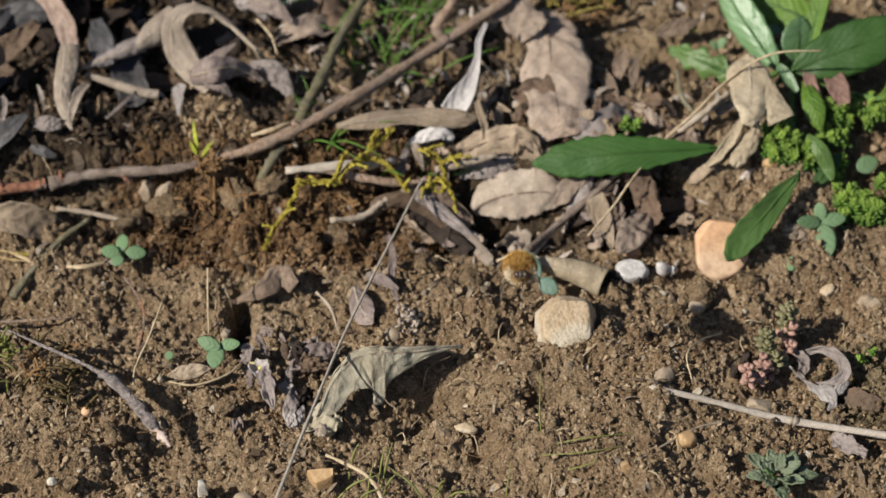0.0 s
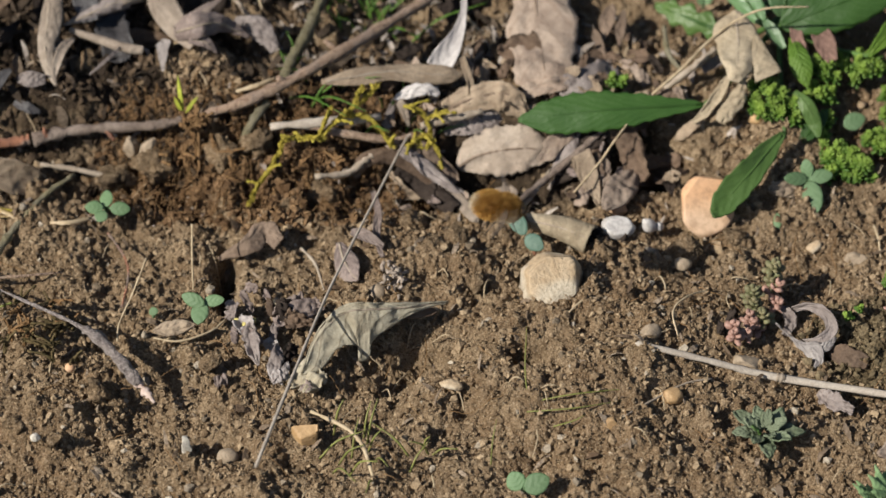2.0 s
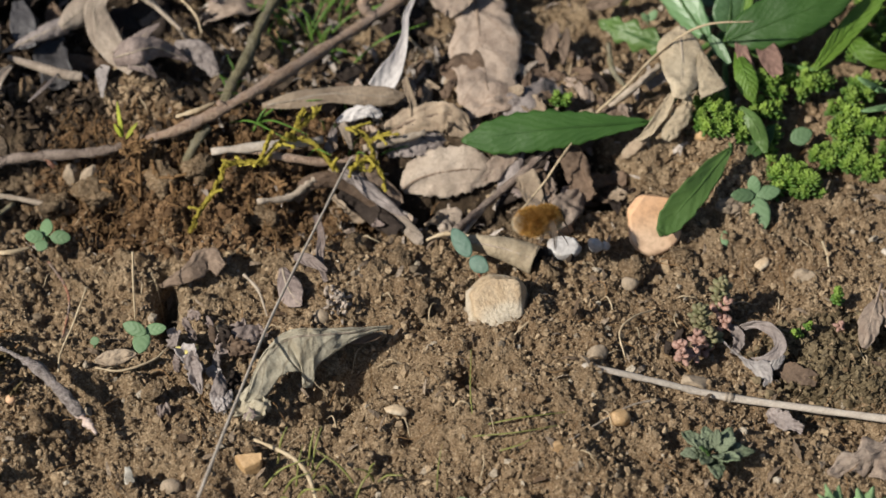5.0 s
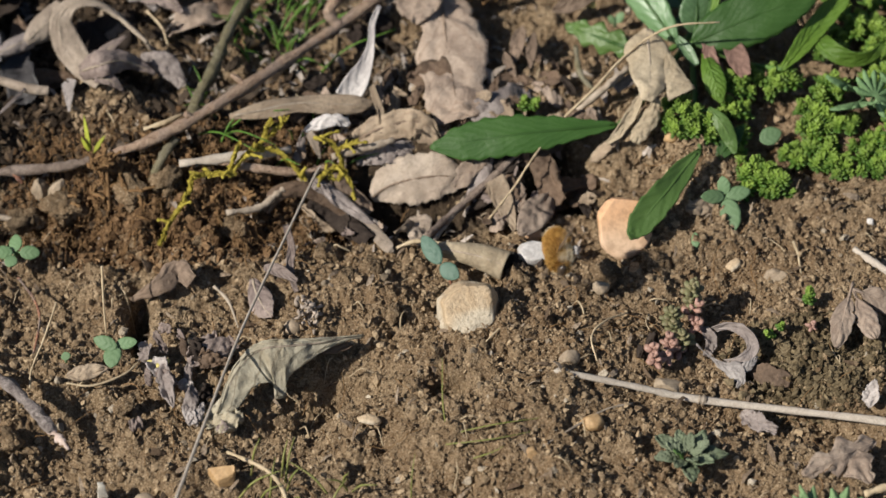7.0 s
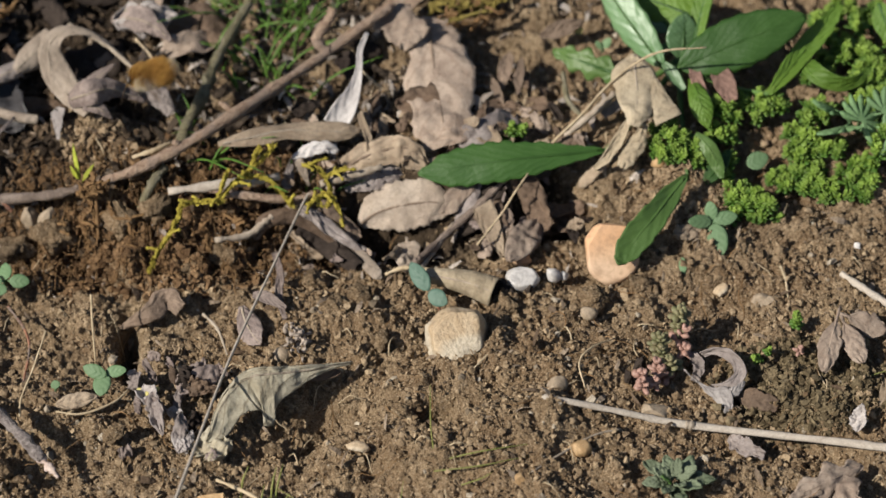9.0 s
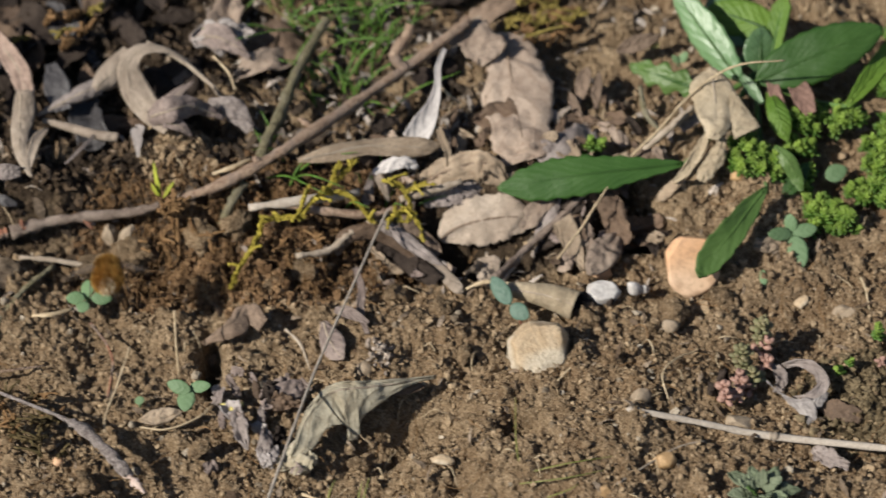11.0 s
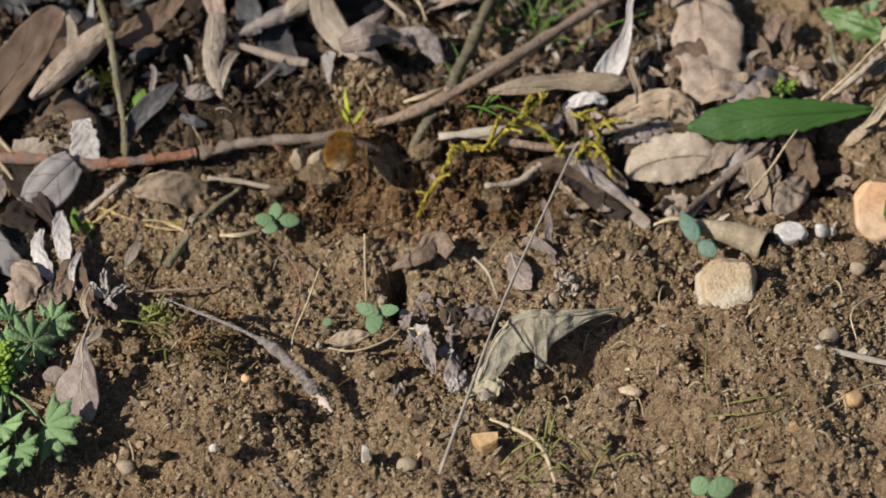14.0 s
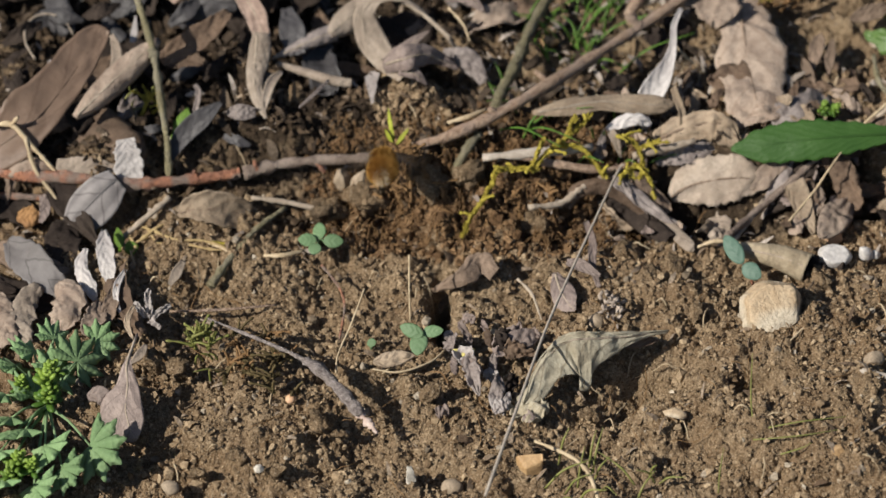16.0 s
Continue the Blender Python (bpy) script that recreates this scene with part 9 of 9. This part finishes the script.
def bee_fly():
    fly = root("bee_fly", (0, 0, 0), "golden brown furry bee fly hovering over soil", "bee fly")
    th = under("thorax", egg_mesh("thorax", (0.0010, 0, 0.0002), (0.0032, 0.0029, 0.0026), FUR), fly)
    tagged(under("fur", fur_mesh("fur", (0.0010, 0, 0.0002), (0.0032, 0.0029, 0.0026), 8000, 0.0016, FUR, 1, 0.7), th), kind="stuff")
    ab = under("abdomen", egg_mesh("abdomen", (-0.0030, 0, -0.0001), (0.0040, 0.0033, 0.0026), FUR), fly)
    tagged(under("fur", fur_mesh("fur", (-0.0030, 0, -0.0001), (0.0040, 0.0033, 0.0026), 9500, 0.0017, FUR, 2, 0.7), ab), kind="stuff")
    tagged(under("tail_tuft", fur_mesh("tail_tuft", (-0.0062, 0, 0.0000), (0.0013, 0.0014, 0.0016), 1100, 0.0017, FUR_PALE, 5), fly, "cream fur tuft at the tail"), kind="stuff")
    tagged(under("collar", fur_mesh("collar", (0.0006, 0, -0.0008), (0.0040, 0.0034, 0.0019), 3600, 0.0015, FUR_PALE, 3), fly, "cream fur along the sides"), kind="stuff")
    for s in (1, -1):
        tagged(under("flank_tuft", fur_mesh("flank_tuft", (0.0026, 0.0022 * s, -0.0002), (0.0014, 0.0011, 0.0016), 1100, 0.0013, FUR_PALE, 6), fly, "cream fur tuft behind the head"), kind="stuff")
    hd = under("head", egg_mesh("head", (0.0046, 0, 0.0001), (0.0013, 0.0016, 0.0015), CHITIN), fly)
    tagged(under("fur", fur_mesh("fur", (0.0046, 0, -0.0002), (0.0012, 0.0013, 0.0013), 500, 0.0010, FUR, 4), hd), kind="stuff")
    for s in (1, -1):
        under("eye", egg_mesh("eye", (0.0049, 0.0010 * s, 0.0004), (0.0009, 0.0008, 0.0010), CHITIN), hd)
        under("antenna", tube_mesh("antenna", [(0.0057, 0.0003 * s, 0.0006), (0.0070, 0.0006 * s, 0.0010)], [0.00012, 0.00006], CHITIN, sides=5), hd)
        for x, reach in ((0.0022, 0.0035), (0.0008, 0.0010), (-0.0006, -0.0030)):
            under("leg", tube_mesh("leg", [(x, 0.0016 * s, -0.0018), (x + reach * 0.4, 0.0044 * s, -0.0024), (x + reach * 0.8, 0.0050 * s, -0.0046), (x + reach, 0.0052 * s, -0.0062)],
                                   [0.00022, 0.00018, 0.00012, 0.00008], CHITIN, sides=5, steps=3), fly)
    under("proboscis", tube_mesh("proboscis", [(0.0054, 0, -0.0008), (0.0072, 0, -0.0040), (0.0088, 0, -0.0078)], [0.00026, 0.00020, 0.00010], CHITIN, sides=6), hd)
    wings = []
    for s in (1, -1):
        verts, uv, faces = [], [], []
        n = 16
        for i in range(n + 1):
            u = i / n
            lead = 0.0008 * math.sin(math.pi * u)
            chord = 0.0036 * math.sin(math.pi * min(1, u ** 0.75 * 0.93 + 0.05)) ** 0.6
            for j in range(5):
                v = j / 4
                verts.append((lead - chord * v, s * u * 0.0105, 0.0002 * math.sin(6 * u + 5 * v)))
                uv.append((u, v))
        for i in range(n):
            for j in range(4):
                faces.append((i * 5 + j, i * 5 + j + 1, i * 5 + j + 6, i * 5 + j + 5))
        w = under("wing", mesh_of("wing", verts, faces, WING, True, uv), fly, "clear wing with a dark front edge", at=(0.0014, 0.0020 * s, 0.0018))
        wings.append((w, s))
    return fly, wings


FLY, WINGS = bee_fly()


# ---- loose crumbs, grit and flakes ----
def front(x, y):
    litter = ease((y + 0.024 - 0.8 * np.maximum(x, -0.03) - 0.040) / 0.03)
    rotted_shade = np.clip(1.5 - ((x - 0.024) / 0.034) ** 2 - ((y - 0.013) / 0.015) ** 2, 0, 1)
    return np.clip(1.25 - 6 * np.maximum(y - 0.03, 0) / 0.06, 0.25, 1) * (1 - 0.96 * litter) * (1 - 0.9 * rotted_shade)


scatter("soil_crumbs", 20000, (-0.165, 0.170, -0.112, 0.11), (0.00022, 0.0010), CRUMB, "loose brown soil crumbs over the ground", "soil crumbs", 1, jitter=0.35, clear=front)
scatter("fine_crumbs", 60000, (-0.160, 0.165, -0.110, 0.07), (0.00014, 0.00050), CRUMB, "fine brown soil grains over the ground", "soil crumbs", 9, jitter=0.3, power=1.5, clear=front, fine=True)
scatter("coarse_crumbs", 260, (-0.18, 0.18, -0.122, 0.13), (0.0009, 0.0017), CRUMB, "coarse brown soil lumps on the ground", "soil crumbs", 2, lift=0.1, power=3, clear=front)
scatter("grit", 1100, (-0.18, 0.18, -0.122, 0.12), (0.0003, 0.0013), GRAVEL, "pale grit and tiny stones in soil", "grit", 3, power=3, clear=front)


def step_zone(x, y):
    return np.clip(1.5 - ((x + 0.044) / 0.042) ** 2 - ((y - 0.016) / 0.021) ** 2, 0, 1)


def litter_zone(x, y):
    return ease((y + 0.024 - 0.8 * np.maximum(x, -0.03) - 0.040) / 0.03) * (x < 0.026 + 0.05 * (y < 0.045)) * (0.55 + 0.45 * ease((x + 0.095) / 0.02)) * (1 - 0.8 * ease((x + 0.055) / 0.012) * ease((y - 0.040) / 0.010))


scatter("root_crumbs", 20000, (-0.095, 0.005, -0.010, 0.042), (0.00025, 0.0012), CRUMB_RUST, "reddish brown fibrous crumbs at the soil step", "soil crumbs", 17, squash=0.6, lift=0.45, jitter=0.45, clear=step_zone)
def mossy_zone(x, y):
    return np.clip(1.4 - ((x - 0.1220) / 0.022) ** 2 - ((y + 0.0512) / 0.016) ** 2, 0, 1)


scatter("mossy_crumbs", 7000, (0.0940, 0.1500, -0.0712, -0.0312), (0.00025, 0.0011), CRUMB_MOSSY, "mossy brown crumbs on the ground", "soil crumbs", 19, squash=0.6, lift=0.45, jitter=0.45, clear=mossy_zone)
def bank_zone(x, y):
    return np.clip(1.5 - ((x - 0.0957) / 0.014) ** 2 - ((y - 0.0186) / 0.011) ** 2, 0, 1)


scatter("bank_crumbs", 5200, (0.0777, 0.1137, 0.0046, 0.0326), (0.0003, 0.0011), CRUMB, "golden brown crumbly soil bank behind a flint", "soil crumbs", 24, squash=0.6, lift=0.45, jitter=0.45, clear=bank_zone)


def heap_zone(x, y):
    return np.clip(1.6 - ((x - -0.0616) / 0.010) ** 2 - ((y - 0.0412) / 0.009) ** 2, 0, 1)


scatter("heap_crumbs", 3200, (-0.0746, -0.0486, 0.0292, 0.0532), (0.0003, 0.0013), CRUMB, "golden brown crumbly soil heap beside a twig", "soil crumbs", 23, squash=0.6, lift=0.45, jitter=0.45, clear=heap_zone)
scatter("mould_crumbs", 26000, (-0.18, 0.08, 0.010, 0.125), (0.00028, 0.0015), CRUMB_MOULD_SHADE, "leaf mould crumbs darkened for shade under the litter", "soil crumbs", 18, squash=0.5, lift=0.35, jitter=0.45, clear=litter_zone)


def flakes(name, count, area, sizes, material, label, seed):
    """Small curled scraps of leaf joined into one mesh."""
    rng = np.random.default_rng(seed)
    verts, faces = [], []
    xs, ys = rng.uniform(area[0], area[1], count), rng.uniform(area[2], area[3], count)
    for x, y, top in zip(xs, ys, surface(xs, ys)):
        s = sizes[0] + (sizes[1] - sizes[0]) * rng.uniform() ** 2
        m = np.array(Euler(rng.normal(0, 0.6, 3) + np.array((0, 0, rng.uniform(0, 6)))).to_matrix())
        o = np.array((x, y, top + s * 0.25))
        k, asp = len(verts), rng.uniform(0.25, 0.7)
        for i in range(4):
            for j, side in enumerate((-1, 1)):
                u = i / 3 - 0.5
                wd = asp * (1 - (2 * u) ** 2 * 0.7) * rng.uniform(0.7, 1.1)
                for lay in (0, 1):
                    verts.append(o + m @ np.array((u * s * 2, side * wd * s * 0.6, s * (0.35 * (1 - (2 * u) ** 2)) + lay * 0.00018)))
        for i in range(3):
            a = k + i * 4
            faces += [(a, a + 2, a + 6, a + 4), (a + 1, a + 5, a + 7, a + 3), (a, a + 4, a + 5, a + 1), (a + 2, a + 3, a + 7, a + 6)]
        faces += [(k, k + 1, k + 3, k + 2), (k + 12, k + 14, k + 15, k + 13)]
    tagged(new(name, mesh_of(name, verts, faces, material, False)), label, "leaf scraps", kind="stuff")


def rootlets(name, count, area, length, radius, material, label, category, seed, lift=0.0005, bendy=0.35):
    """Thin, wandering roots or straws over the ground, joined into one mesh."""
    rng = np.random.default_rng(seed)
    verts, faces = [], []
    for _ in range(count):
        x, y = rng.uniform(area[0], area[1]), rng.uniform(area[2], area[3])
        a, ln = rng.uniform(0, 2 * math.pi), length * rng.uniform(0.4, 1.3)
        turn, n, s = rng.normal(0, bendy), 8, len(verts)
        r = radius * rng.uniform(0.6, 1.3)
        rise = rng.uniform(0, 0.003)
        heads = a + np.cumsum(turn * 0.5 + rng.normal(0, bendy * 0.7, n + 1))
        px, py = x + np.cumsum(np.cos(heads)) * ln / n, y + np.cumsum(np.sin(heads)) * ln / n
        pz = (surface(px, py) + land(px, py)) * 0.5 + lift + rise * np.sin(np.linspace(0, math.pi, n + 1))
        for i in range(n + 1):
            for k in range(4):
                w = math.pi * k / 2
                verts.append((px[i] - math.sin(heads[i]) * r * math.cos(w), py[i] + math.cos(heads[i]) * r * math.cos(w), pz[i] + r * math.sin(w)))
        for i in range(n):
            for k in range(4):
                o = s + i * 4
                faces.append((o + k, o + (k + 1) % 4, o + 4 + (k + 1) % 4, o + 4 + k))
    tagged(new(name, mesh_of(name, verts, faces, material)), label, category, kind="stuff")


rootlets("rootlets", 150, (-0.16, 0.17, -0.11, 0.03), 0.012, 0.00012, MOSS_BROWN, "fine brown rootlets over crumbly soil", "roots", 6)
rootlets("step_fibres", 900, (-0.085, -0.002, -0.004, 0.036), 0.0032, 0.00013, MOSS_BROWN, "short brown root fibres at the soil step", "roots", 7, 0.0012)
rootlets("straw_bits", 130, (-0.16, 0.17, -0.11, 0.09), 0.006, 0.00020, STRAW, "short pale straw bits on the soil", "straw bits", 8, 0.0006, 0.10)
flakes("leaf_scraps", 1100, (-0.18, 0.18, -0.12, 0.14), (0.0008, 0.0030), FLAKES, "small dry leaf scraps over the soil", 14)
flakes("litter_scraps", 1300, (-0.18, 0.026, 0.02, 0.15), (0.0012, 0.0050), FLAKES_SHADE, "brown leaf fragments darkened for shade in deep litter", 5)
flakes("back_scraps", 420, (-0.048, 0.045, 0.042, 0.100), (0.0008, 0.0036), SCRAP_GREY, "grey brown leaf scraps behind a twig", 16)
flakes("pale_scraps", 420, (-0.18, 0.09, -0.005, 0.12), (0.0008, 0.0034), SCRAP_PALE, "pale torn leaf scraps in litter", 15)


# ---- what moves: the bee fly and its wings ----
def motions():
    path = [
        (0.0, (0.0194, -0.0597, 0.0524), -88, -26),
        (0.2, (0.0186, -0.0642, 0.0524), -82, -26),
        (0.4, (0.0167, -0.0698, 0.0523), -68, -26),
        (0.6, (0.0149, -0.0725, 0.0519), -62, -14),
        (0.8, (0.0139, -0.0717, 0.0518), -52, -14),
        (1.0, (0.0126, -0.0614, 0.0518), -30, -4),
        (1.2, (0.0124, -0.0589, 0.0516), -14, -4),
        (1.5, (0.0142, -0.0594, 0.0520), -4, 8),
        (1.6, (0.0152, -0.0588, 0.0522), -12, 8),
        (1.8, (0.0149, -0.0540, 0.0490), -10, 8),
        (2.0, (0.0190, -0.0465, 0.0457), -6, 8),
        (2.2, (0.0241, -0.0396, 0.0418), 0, 8),
        (2.4, (0.0303, -0.0270, 0.0351), 10, 8),
        (2.6, (0.0373, -0.0132, 0.0314), 25, 8),
        (2.8, (0.0406, -0.0036, 0.0274), 40, 8),
        (3.0, (0.0424, -0.0115, 0.0265), 48, 8),
        (3.2, (0.0456, -0.0208, 0.0255), 45, 8),
        (3.4, (0.0470, -0.0197, 0.0246), 38, 8),
        (3.6, (0.0461, -0.0210, 0.0236), 36, 8),
        (3.8, (0.0464, -0.0206, 0.0236), 33, 8),
        (4.0, (0.0453, -0.0187, 0.0225), 30, 8),
        (4.2, (0.0445, -0.0196, 0.0224), 27, 8),
        (6.3, (0.0463, -0.0162, 0.0215), 10, 8),
        (6.5, (0.0465, -0.0123, 0.0215), 5, 8),
        (6.7, (0.0467, -0.0140, 0.0205), 5, 8),
        (6.9, (0.0538, -0.0243, 0.0196), -35, 8),
        (7.0, (0.0562, -0.0300, 0.0209), -80, 8),
        (7.1, (0.0538, -0.0165, 0.0198), -125, 8),
        (7.3, (0.0466, 0.0135, 0.0218), -175, 8),
        (7.5, (0.0352, 0.0240, 0.0318), 160, 8),
        (7.7, (0.0244, 0.0337, 0.0359), 172, 8),
        (7.9, (0.0103, 0.0391, 0.0350), 180, 8),
        (8.1, (-0.0059, 0.0487, 0.0365), 185, 8),
        (8.4, (-0.0176, 0.0542, 0.0367), 190, 8),
        (8.7, (-0.0344, 0.0496, 0.0365), 200, 8),
        (9.4, (-0.0573, 0.0210, 0.0347), 165, 8),
        (10.1, (-0.0711, 0.0073, 0.0237), 128, 8),
        (10.8, (-0.0772, -0.0068, 0.0212), 100, 8),
        (11.0, (-0.0792, -0.0136, 0.0221), 92, 8),
        (11.2, (-0.0784, -0.0202, 0.0221), 86, 8),
        (11.4, (-0.0740, -0.0189, 0.0225), 80, 8),
        (11.6, (-0.0720, -0.0168, 0.0226), 76, 8),
        (11.8, (-0.0692, -0.0169, 0.0227), 72, 8),
        (12.0, (-0.0725, -0.0123, 0.0221), 78, 8),
        (12.2, (-0.0736, -0.0042, 0.0209), 78, 8),
        (12.5, (-0.0746, -0.0070, 0.0202), 88, 8),
        (12.8, (-0.0736, -0.0007, 0.0199), 88, 8),
        (13.0, (-0.0734, -0.0017, 0.0199), 88, 8),
        (13.2, (-0.0714, -0.0005, 0.0192), 88, 8),
        (13.5, (-0.0688, 0.0028, 0.0202), 88, 8),
        (13.8, (-0.0710, 0.0089, 0.0212), 88, 8),
        (14.0, (-0.0687, 0.0053, 0.0207), 88, 8),
        (14.2, (-0.0673, 0.0053, 0.0209), 88, 8),
        (14.5, (-0.0705, 0.0082, 0.0210), 88, 8),
        (14.8, (-0.0691, 0.0094, 0.0218), 88, 8),
        (15.0, (-0.0687, 0.0079, 0.0213), 88, 8),
        (15.2, (-0.0690, 0.0079, 0.0212), 88, 8),
        (15.5, (-0.0687, 0.0073, 0.0211), 88, 8),
        (15.8, (-0.0689, 0.0088, 0.0216), 88, 8),
        (16.0, (-0.0692, 0.0068, 0.0209), 88, 8),
    ]
    lean = {6.9: 35, 7.0: 70, 7.1: 35}
    walk(FLY, [(t, pose(*p, lean.get(t, 0), nose, turn)) for t, p, turn, nose in path])
    for w, s in WINGS:
        rows = []
        for i in range(0, 16 * FPS + 1):
            up = 38 if i % 2 else -22
            rows.append((i / FPS, pose(0.0014, 0.0020 * s, 0.0018, s * (up + 8), 0, s * (18 - 6 * (i % 3)))))
        walk(w, rows)


motions()
